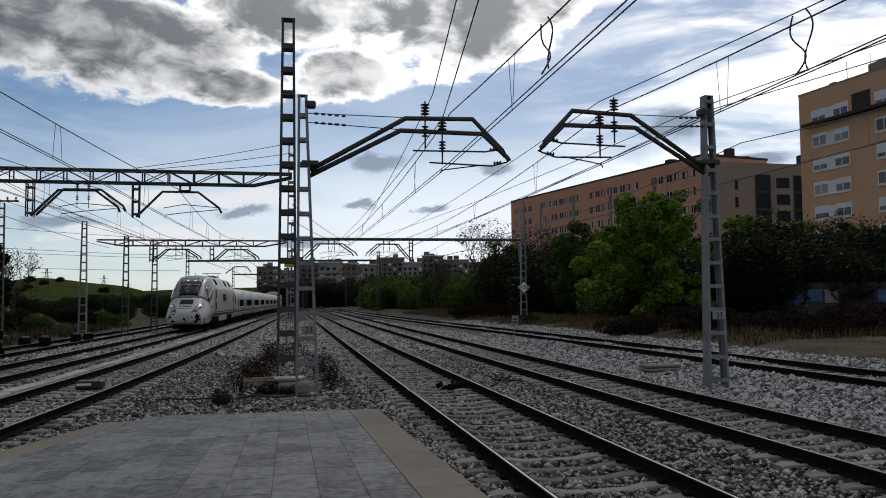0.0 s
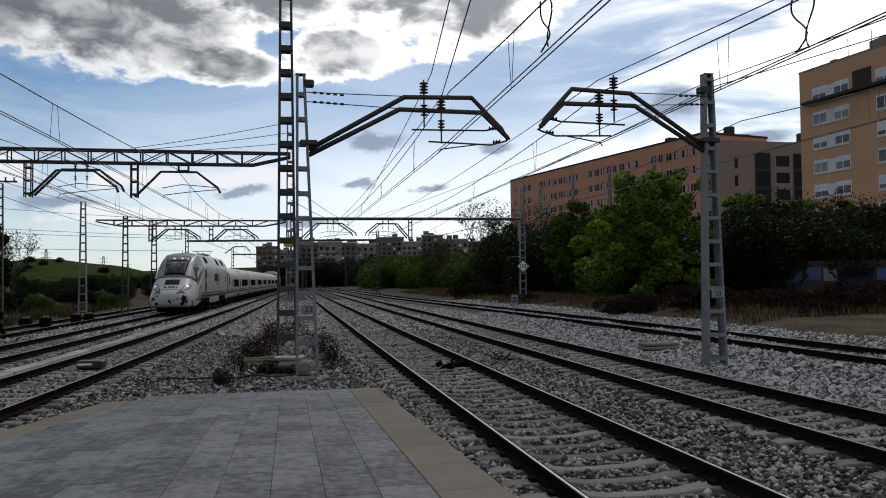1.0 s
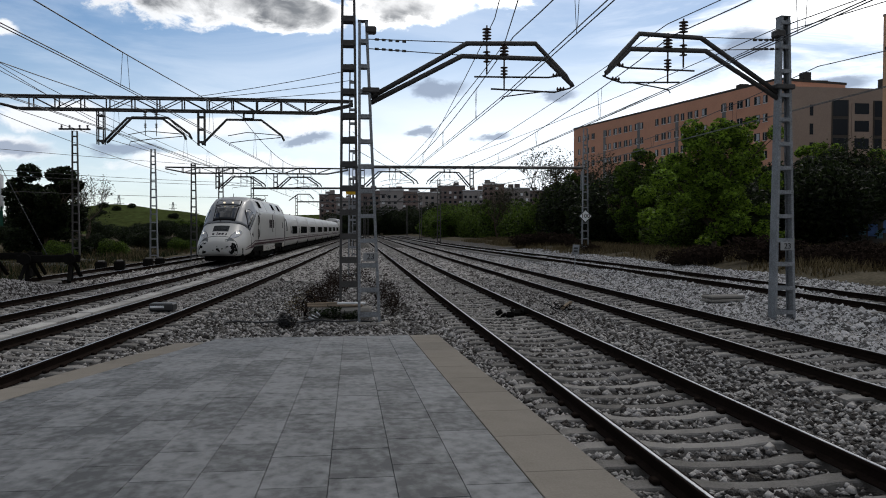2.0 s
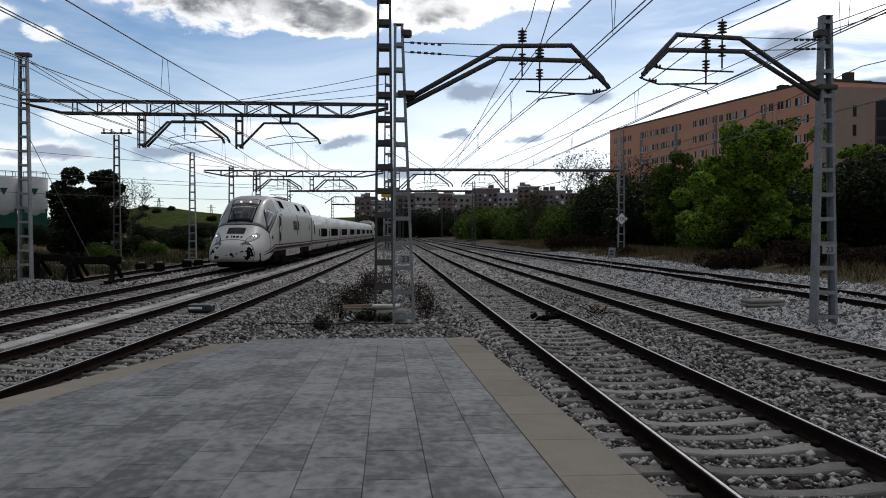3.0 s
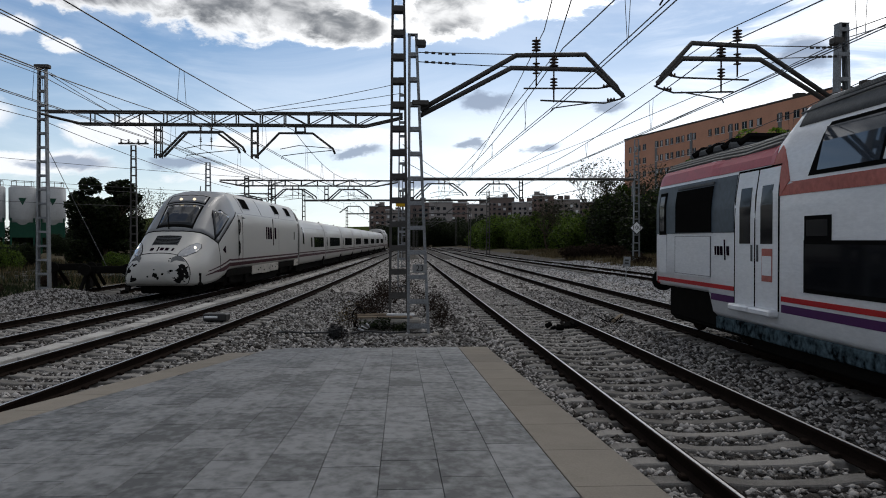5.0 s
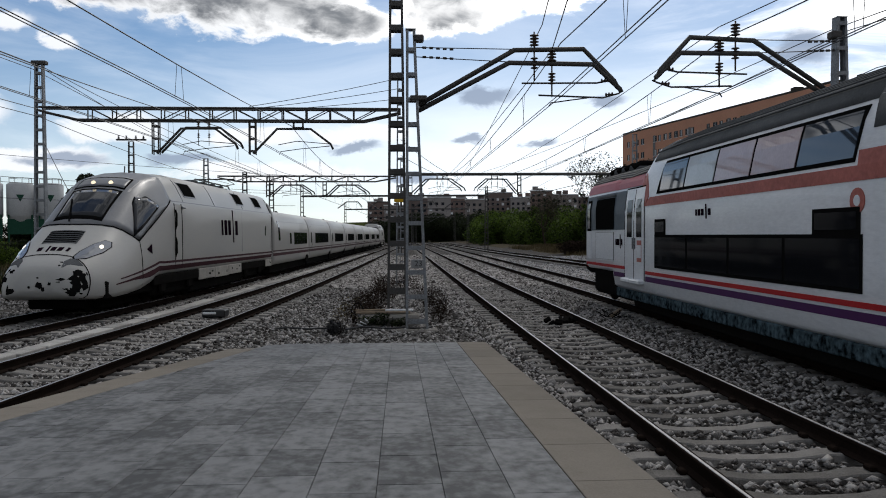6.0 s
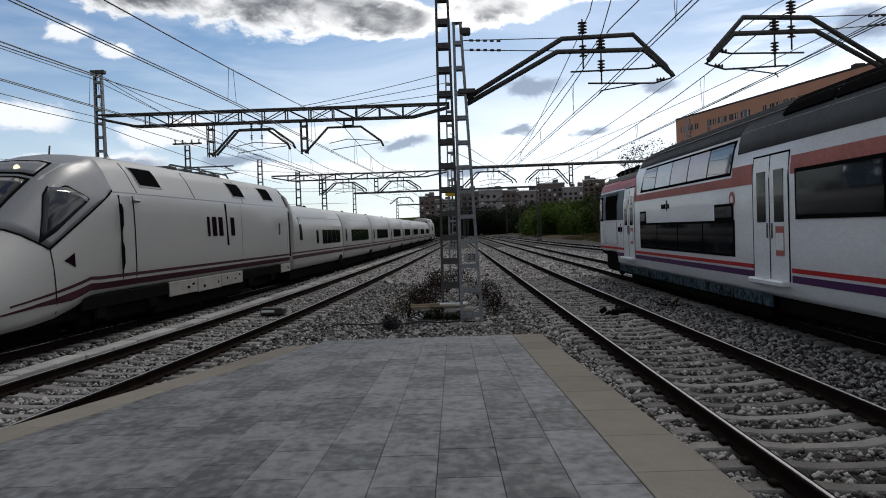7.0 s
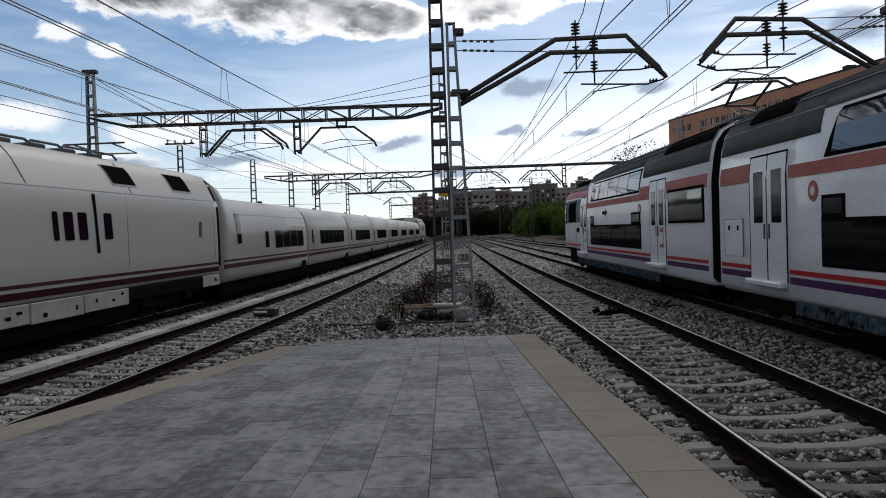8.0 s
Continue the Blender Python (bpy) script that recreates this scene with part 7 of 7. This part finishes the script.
def speed_sign():
    s = thing("speed_sign", "white diamond speed sign with black border reading 100", "sign", pose(18.5, 61.72, 2.95, 0, 0, -12))
    r = 0.56
    for k, (q, y, mm) in enumerate(((r, 0.0, M_BLACK), (r * 0.82, -0.014, M_SIGNW))):
        g = Geo()
        g.add([(q, y, 0), (0, y, q), (-q, y, 0), (0, y, -q), (q, y + 0.03, 0), (0, y + 0.03, q), (-q, y + 0.03, 0), (0, y + 0.03, -q)], [(0, 1, 2, 3), (7, 6, 5, 4), (0, 4, 5, 1), (1, 5, 6, 2), (2, 6, 7, 3), (3, 7, 4, 0)])
        part("border" if k == 0 else "face", g, mm, s)
    text_mesh("100", 0.47, M_BLACK, pose(0, -0.03, 0, 90, 0, 0), s)
    g = Geo()
    g.cbox((0, 0.12, 0), (0.7, 0.06, 0.06), 0.01)
    part("bracket", g, M_DARKSTEEL, s)


speed_sign()


def lineside():
    # concrete base with planks beside the tall mast
    b = thing("concrete_plinth", "weathered concrete plinth with loose planks beside the mast", "plinth", pose(-0.35, 20.0, -0.3))
    g = Geo()
    g.cbox((0.1, 0, 0.14), (1.5, 0.8, 0.36), 0.06)
    part("block", g, M_CONC, b)
    for dx, dy, w, rz, mm in ((-0.05, -0.1, 1.35, 4, M_WOOD), (0.35, 0.12, 0.7, -8, M_PALE), (-0.3, 0.2, 0.9, 12, M_WOOD)):
        g = Geo()
        g.cbox((0, 0, 0), (w, 0.16, 0.05), 0.012, pose(dx, dy, 0.36 + abs(dx) * 0.12, 0, 0, rz))
        part("plank", g, mm, b, "grey loose plank")
    # box between the rails of the platform track
    b = thing("track_box", "black track equipment box with a pale label on the sleepers", "track box", pose(left_main(21.6) - 0.05, 21.6, -0.17, 0, 0, -4))
    g = Geo()
    g.cbox((0, 0, 0.1), (0.62, 0.42, 0.2), 0.03)
    part("case", g, M_BLACK, b)
    g = Geo()
    g.cbox((-0.1, -0.215, 0.11), (0.36, 0.03, 0.06), 0.01)
    part("label_plate", g, M_PALE, b, "pale front label")
    # more boxes on the sidings
    for x, y in ((-11.8, 43.5), (-11.0, 44.0), (-10.4, 47.5), (-9.9, 48.2)):
        t = thing("point_motor", "dark point motor box beside the siding", "track box", pose(x - 1.2, y, -0.2, 0, 0, 10), group="point motors")
        g = Geo()
        g.cbox((0, 0, 0.22), (0.5, 0.9, 0.45), 0.05)
        part("case", g, M_UNDER, t)
        g = Geo()
        g.cbox((0, 0.1, 0.47), (0.3, 0.4, 0.08), 0.02)
        part("cover", g, M_CONC, t)
    # dark clumps beside the near track
    rs = random.Random(3)
    for x, y, r in ((3.95, 19.4, 0.42),):
        t = thing("debris_heap", "dark heap of old ties and leaves on the ballast", "debris", pose(x, y, -0.2))
        for k in range(9):
            g = Geo()
            g.cbox((0, 0, 0), (rs.uniform(0.1, 0.28), rs.uniform(0.08, 0.2), rs.uniform(0.05, 0.12)), 0.015, pose(rs.gauss(0, r * 0.45), rs.gauss(0, r * 0.35), rs.uniform(0.02, 0.16), rs.uniform(-40, 40), rs.uniform(-40, 40), rs.uniform(0, 180)))
            part("lump", g, M_UNDER, t)
    t = thing("twig_heap", "loose dark twigs lying on the ballast", "twigs", pose(5.6, 20.6, -0.2))
    for k in range(14):
        a, q = rs.uniform(0, 6.28), rs.uniform(0.12, 0.32)
        x, y = rs.gauss(0, 0.16), rs.gauss(0, 0.16)
        part("twig", Geo().tube([(x, y, 0.02), (x + q * math.cos(a), y + q * math.sin(a), rs.uniform(0.03, 0.22))], 0.011, 4), M_UNDER, t)
    t = thing("broken_tie", "broken piece of timber lying on the ballast", "timber", pose(5.75, 20.9, -0.14, 0, -12, 50))
    g = Geo()
    g.cbox((0, 0, 0.05), (0.6, 0.09, 0.08), 0.015)
    part("timber", g, M_WOOD, t)
    # slab stack by the right-hand mast
    t = thing("concrete_cover", "pale concrete trough covers stacked on the ballast", "slab", pose(11.0, 22.6, -0.22, 0, 0, 8))
    for k in range(2):
        g = Geo()
        g.cbox((0.06 * k, 0.1 * k, 0.06 + 0.1 * k), (1.15, 0.55, 0.08), 0.02)
        part("slab", g, M_CONC, t)
    # marker post
    t = thing("marker_post", "short leaning marker post with a plain plate", "marker", pose(12.0, 42.0, 0.0, 0, 4, -15))
    part("post", Geo().tube([(0, 0, -0.3), (0, 0, 0.95)], 0.03, 6), M_STEEL, t)
    g = Geo()
    g.cbox((0, -0.03, 0.85), (0.36, 0.03, 0.5), 0.01)
    pl = part("plate", g, M_STEEL, t)
    for k in (-0.1, 0.06):
        g = Geo()
        g.cbox((0, -0.05, 0.85 + k), (0.2, 0.012, 0.09), 0.003)
        part("number_bar", g, M_BLACK, pl)
    # wire loop and litter by the platform track
    t = thing("wire_coil", "tangled coil of old wire standing in the ballast", "wire", pose(-1.05, 20.2, -0.25))
    part("coil", Geo().tube([(0.16 * math.cos(a * 0.5), 0.1 * math.sin(a * 0.35), 0.28 + 0.26 * math.sin(a * 0.5)) for a in range(26)], 0.012, 5), M_UNDER, t)
    t = thing("litter", "crumpled white scrap lying in the weeds", "litter", pose(-0.95, 19.3, -0.22))
    for k in range(3):
        g = Geo()
        g.cbox((0, 0, 0), (0.16, 0.1, 0.03), 0.01, pose(0.08 * k, 0.05 * k, 0.04 + 0.05 * k, 30 * k - 20, 25, 40 * k))
        part("scrap", g, M_PALE, t)
    # cable on the ballast in front of the mast
    t = thing("ground_cable", "black cable snaking over the ballast", "cable")
    part("cable", Geo().tube([(-2.9 + 0.25 * k, 18.9 + 0.12 * math.sin(k * 0.9), -0.2 + 0.02 * math.sin(k * 1.7)) for k in range(16)], 0.025, 6), M_BLACK, t)
    # cable trough between the left-hand tracks
    t = tagged(new("cable_trough"), "pale concrete cable trough between the tracks", "cable trough", kind="structure")
    cover = Geo()
    cover.cbox((0, 0, 0), (0.36, 0.985, 0.14), 0.015)
    me = cover.mesh("cover", M_TROUGH)
    y = 3.0
    while y < 95:
        ob = part("trough_cover", me, None, t)
        ob.matrix_basis = pose(left_main(y) - 1.62 + rs.uniform(-0.01, 0.01), y, -0.16 + rs.uniform(-0.012, 0.012), 0, 0, -math.degrees(math.atan(left_main(y + 0.5) - left_main(y - 0.5))) + rs.uniform(-2.2, 2.2))
        y += 1.0
    # buffer stops on the sidings, with a gravel heap in front
    for x, y, rz in ((-11.9, 33.2, 8), (-14.6, 36.6, 8)):
        t = thing("buffer_stop", "rusty dark steel buffer stop at the end of a siding", "buffer stop", pose(x, y, -0.2, 0, 0, rz), group="buffer stops")
        for sx in (-0.8, 0.8):
            part("strut", Geo().tube([(sx, 2.2, 0.1), (sx, 0.1, 1.05), (sx, 0.0, 0.1)], 0.09, 6), M_UNDER, t)
            part("rear_strut", Geo().tube([(sx, 0.05, 0.9), (sx * 1.1, -0.9, 0.1)], 0.08, 6), M_UNDER, t)
            g = Geo()
            g.tube([(sx, -0.1, 0.98), (sx, -0.3, 0.98), (sx, -0.32, 0.98), (sx, -0.40, 0.98)], [0.12, 0.12, 0.24, 0.22], 14)
            part("buffer", g, M_UNDER, t)
        g = Geo()
        g.cbox((0, 0, 0.98), (2.3, 0.22, 0.3), 0.03)
        part("beam", g, M_UNDER, t)
    t = tagged(new("gravel_heap"), "low heap of grey gravel in front of the buffer stop", "gravel heap", kind="stuff")
    vs, fs = [], []
    for k in range(5200):
        r, w = math.sqrt(rs.random()), rs.uniform(0, 6.28)
        x, y = -12.3 + 3.0 * r * math.cos(w), 29.0 + 3.6 * r * math.sin(w)
        z = -0.28 + 0.48 * (math.cos(math.pi * r) * 0.5 + 0.5)
        o = len(vs)
        s = rs.uniform(0.03, 0.075)
        for d in ((1, 0, 0), (-0.5, 0.87, 0), (-0.5, -0.87, 0.2), (0, 0, 1)):
            vs.append((x + d[0] * s + rs.gauss(0, 0.01), y + d[1] * s + rs.gauss(0, 0.01), z + d[2] * s))
        fs += [(o, o + 1, o + 3), (o + 1, o + 2, o + 3), (o + 2, o, o + 3)]
    n = 24
    o = len(vs)
    for j in range(9):
        r = j / 8
        for i in range(n):
            w = 2 * math.pi * i / n
            vs.append((-12.3 + 3.0 * r * math.cos(w), 29.0 + 3.6 * r * math.sin(w), -0.30 + 0.48 * (math.cos(math.pi * r) * 0.5 + 0.5)))
    fs += [(o + j * n + i, o + j * n + (i + 1) % n, o + (j + 1) * n + (i + 1) % n, o + (j + 1) * n + i) for j in range(8) for i in range(n)]
    me = bpy.data.meshes.new("gravel_heap")
    me.from_pydata(vs, [], fs)
    me.materials.append(M_STONE)
    part("gravel", me, None, t)
    # stacked concrete sleepers and rubble on the left
    for k in range(16):
        t = thing("old_sleeper", "old concrete sleeper dumped beside the siding", "sleeper", pose(rs.uniform(-27, -18), 48 + k * 0.9, ground_z(-20, 50) - 0.02 + 0.05 * k / 16, rs.uniform(-2, 2), rs.uniform(-2, 2), rs.uniform(-30, 30)), group="dumped sleepers")
        g = Geo()
        g.cbox((0, 0, 0.12), (2.4, 0.28, 0.22), 0.03)
        part("block", g, M_CONC, t)
    for k in range(10):
        t = thing("concrete_rubble", "broken concrete slab lying in dry grass", "rubble", pose(rs.uniform(22, 36), rs.uniform(38, 46), ground_z(26, 42) + 0.05, rs.uniform(-10, 10), rs.uniform(-10, 10), rs.uniform(-30, 30)), group="rubble on the bank")
        g = Geo()
        g.cbox((0, 0, 0.1), (rs.uniform(0.6, 2.4), rs.uniform(0.4, 0.9), 0.2), 0.04)
        part("slab", g, M_CONC, t)
    # low wall with painted shapes
    w = tagged(new("wall_graffiti"), "low dark wall covered with pale blue and white graffiti shapes", "wall", kind="structure")
    a0, b0 = (37.5, 58.2), (52.0, 48.5)
    l = math.dist(a0, b0)
    d = Vector((b0[0] - a0[0], b0[1] - a0[1], 0)).normalized()
    out = (d.y, -d.x)
    flat(w, "wall_slab", a0, b0, 0, 3.1, out, 0.12, M_ROOFDARK)
    cols = [mat("graffiti_paint", c, 0.7, 0, 0.3, 3, 20, 0) for c in ((0.07, 0.12, 0.26), (0.26, 0.28, 0.30), (0.08, 0.16, 0.20), (0.03, 0.03, 0.05))]
    s = 0.4
    while s < l - 1.6:
        k = rs.uniform(0.35, 1.2)
        z0 = rs.uniform(1.2, 1.7)
        flat(w, "painted_shape", along(a0, b0, s / l), along(a0, b0, (s + k) / l), z0, z0 + rs.uniform(0.5, 1.2), out, 0.125 + rs.choice((0, 0.004, 0.008)), rs.choice(cols))
        s += k * rs.uniform(0.7, 1.3)
    # low huts and far pylons
    for az, d, h in ((-15.5, 520, 22), (-12.1, 640, 22), (-10.6, 760, 20)):
        a = radians(az)
        t = thing("power_pylon", "distant lattice power pylon on the skyline", "pylon", pose(d * math.sin(a), d * math.cos(a), 0), group="distant pylons")
        g = Geo()
        for sx, sy in ((-1, -1), (1, -1), (1, 1), (-1, 1)):
            g.tube([(sx * 1.8, sy * 1.8, 0), (sx * 0.4, sy * 0.4, h)], 0.12, 4)
        for k in range(8):
            q = 1.8 - 1.4 * k / 8
            q2 = 1.8 - 1.4 * (k + 1) / 8
            g.tube([(-q, -q, h * k / 8), (q2, -q2, h * (k + 1) / 8)], 0.08, 4)
            g.tube([(q, -q, h * k / 8), (-q2, -q2, h * (k + 1) / 8)], 0.08, 4)
        part("tower", g, M_DARKSTEEL, t)
        for z in (h * 0.78, h * 0.9):
            part("cross_arm", Geo().tube([(-3, 0, z), (3, 0, z)], 0.12, 4), M_DARKSTEEL, t)


lineside()


# ---- ballast stones ----
def ballast(name, label, count, xr, yr, seed, size, avoid, profile, material=None, lower=True):
    """Loose stones as one body; each is a squashed, jittered lump of eight faces."""
    rs = np.random.RandomState(seed)
    y = yr[0] + (yr[1] - yr[0]) * rs.random_sample(count) ** 1.35
    x = xr[0] + (xr[1] - xr[0]) * rs.random_sample(count)
    keep = np.array([not avoid(a, b) for a, b in zip(x, y)])
    x, y = x[keep], y[keep]
    n = len(x)
    z = np.array([profile(a, b) for a, b in zip(x, y)])
    base = np.array([(1, 0, 0), (0, 1, 0), (-1, 0, 0), (0, -1, 0), (0, 0, 1), (0, 0, -0.6)], float)
    v = base[None] + rs.normal(0, 0.22, (n, 6, 3))
    s = size * np.exp(rs.normal(0, 0.32, n))
    v *= s[:, None, None] * np.array([1.15, 0.9, 0.72])
    a = rs.uniform(0, 2 * np.pi, n)
    c, sn = np.cos(a)[:, None], np.sin(a)[:, None]
    vx, vy = v[:, :, 0] * c - v[:, :, 1] * sn, v[:, :, 0] * sn + v[:, :, 1] * c
    v = np.stack([vx + x[:, None], vy + y[:, None], v[:, :, 2] + (z + rs.uniform(0, 0.022, n))[:, None]], -1)
    f = np.array([(0, 1, 4), (1, 2, 4), (2, 3, 4), (3, 0, 4), (1, 0, 5), (2, 1, 5), (3, 2, 5), (0, 3, 5)])[: 8 if lower else 4]
    faces = (f[None] + 6 * np.arange(n)[:, None, None]).reshape(-1, 3)
    me = bpy.data.meshes.new(name)
    me.vertices.add(n * 6)
    me.vertices.foreach_set("co", v.reshape(-1))
    me.loops.add(len(faces) * 3)
    me.polygons.add(len(faces))
    me.loops.foreach_set("vertex_index", faces.reshape(-1))
    me.polygons.foreach_set("loop_start", np.arange(0, len(faces) * 3, 3))
    me.update(calc_edges=True)
    me.materials.append(material or M_STONE)
    tagged(new(name, me), label, "ballast", kind="stuff")


def on_platform(x, y):
    if y < 15.3 and plat_left(y) - 0.03 < x < 1.68:
        return True
    return False


TRACKS = (right_near, right_far, left_main, left_far)


def near_rail(x, y):
    for p in TRACKS:
        d = abs(x - p(y))
        if abs(d - 0.87) < 0.12:
            return True
    return False


def bed(x, y):
    for p in TRACKS:
        d = abs(x - p(y))
        if d < 1.32:
            k = ((y + 8) / 0.6) % 1.0
            on = k < 0.2 or k > 0.8
            if on and d < 1.3:
                return -0.30
            return -0.215 - 0.012 * (d < 0.6)
        if d < 1.9:
            return -0.215 - 0.05 * (d - 1.32) / 0.58
    return max(-0.265, ground_z(x, y) + 0.0)


ballast("ballast_right", "grey-brown crushed stone ballast round the two running tracks", 88000, (1.6, 11.5), (-3.0, 36), 11, 0.034, lambda x, y: on_platform(x, y) or near_rail(x, y), bed)
ballast("ballast_middle", "crushed stone ballast between platform and mast", 44000, (-6.6, 2.6), (5.0, 42), 12, 0.036, lambda x, y: on_platform(x, y) or near_rail(x, y), bed)
ballast("ballast_left", "crushed stone ballast round the express track", 46000, (-11.5, -4.5), (0.0, 44), 13, 0.038, lambda x, y: on_platform(x, y) or near_rail(x, y), bed)
ballast("ballast_bank", "fresh pale crushed stone on the bank of the branch track", 90000, (9.0, 17.2), (8, 75), 14, 0.046, lambda x, y: abs(abs(x - branch(y)) - 0.87) < 0.1 or x < 9.2 + 0.5 * noise.noise((y * 0.4, 1, 2)), lambda x, y: ground_z(x, y) + 0.01, M_STONEPALE, False)
ballast("ballast_distant", "grey crushed stone between the tracks farther along", 90000, (-11.5, 11.0), (34, 90), 15, 0.058, lambda x, y: near_rail(x, y), bed, None, False)

track("track_near", "near railway track on concrete sleepers", right_near, -8, 260, s0=2, s1=70)
track("track_second", "second railway track on concrete sleepers", right_far, -8, 260, s0=2, s1=70)
track("track_branch", "rusty branch track on raised ballast", branch, -8, 200, z0=0.12, s0=8, s1=60)
track("track_platform", "platform track on concrete sleepers", left_main, -8, 260, s0=4, s1=70)
track("track_express", "express track used by the long white train", left_far, -8, 260, s0=8, s1=60)
track("track_siding", "rusty siding ending at a buffer stop", left_siding, 33, 200, z0=-0.05, s0=30, s1=80)


# ---- what moves ----
def rail_pose(path, y_lead, s, length, back):
    """The pose of a car whose leading end is s behind the train's nose at y_lead; its own y runs back along the track."""
    ya, yb = y_lead + s, y_lead + s + length
    xa, xb = path(ya), path(yb)
    turn = -math.degrees(math.atan2(xb - xa, yb - ya))
    if back:
        return pose(xb, yb, 0, 0, 0, turn + 180)
    return pose(xa, ya, 0, 0, 0, turn)


def motions():
    nose = [(0.0, 57.0), (1.0, 51.4), (2.0, 45.7), (3.0, 40.0), (3.5, 37.0), (4.5, 30.6), (5.5, 23.5), (6.5, 16.0), (7.25, 10.4), (8.0, 4.8)]
    for car, s, length, back in EXPRESS:
        walk(car, [(t, rail_pose(left_far, y, s, length, back)) for t, y in nose])
    front = [(0.0, -14.6), (2.0, -1.4), (4.0, 11.9), (4.5, 15.2), (5.5, 22.0), (6.5, 28.9), (7.25, 34.3), (8.0, 39.8)]
    for car, s in COMMUTER:
        walk(car, [(t, pose(right_far(0), y - s, 0, 0, 0, 180)) for t, y in front])


motions()
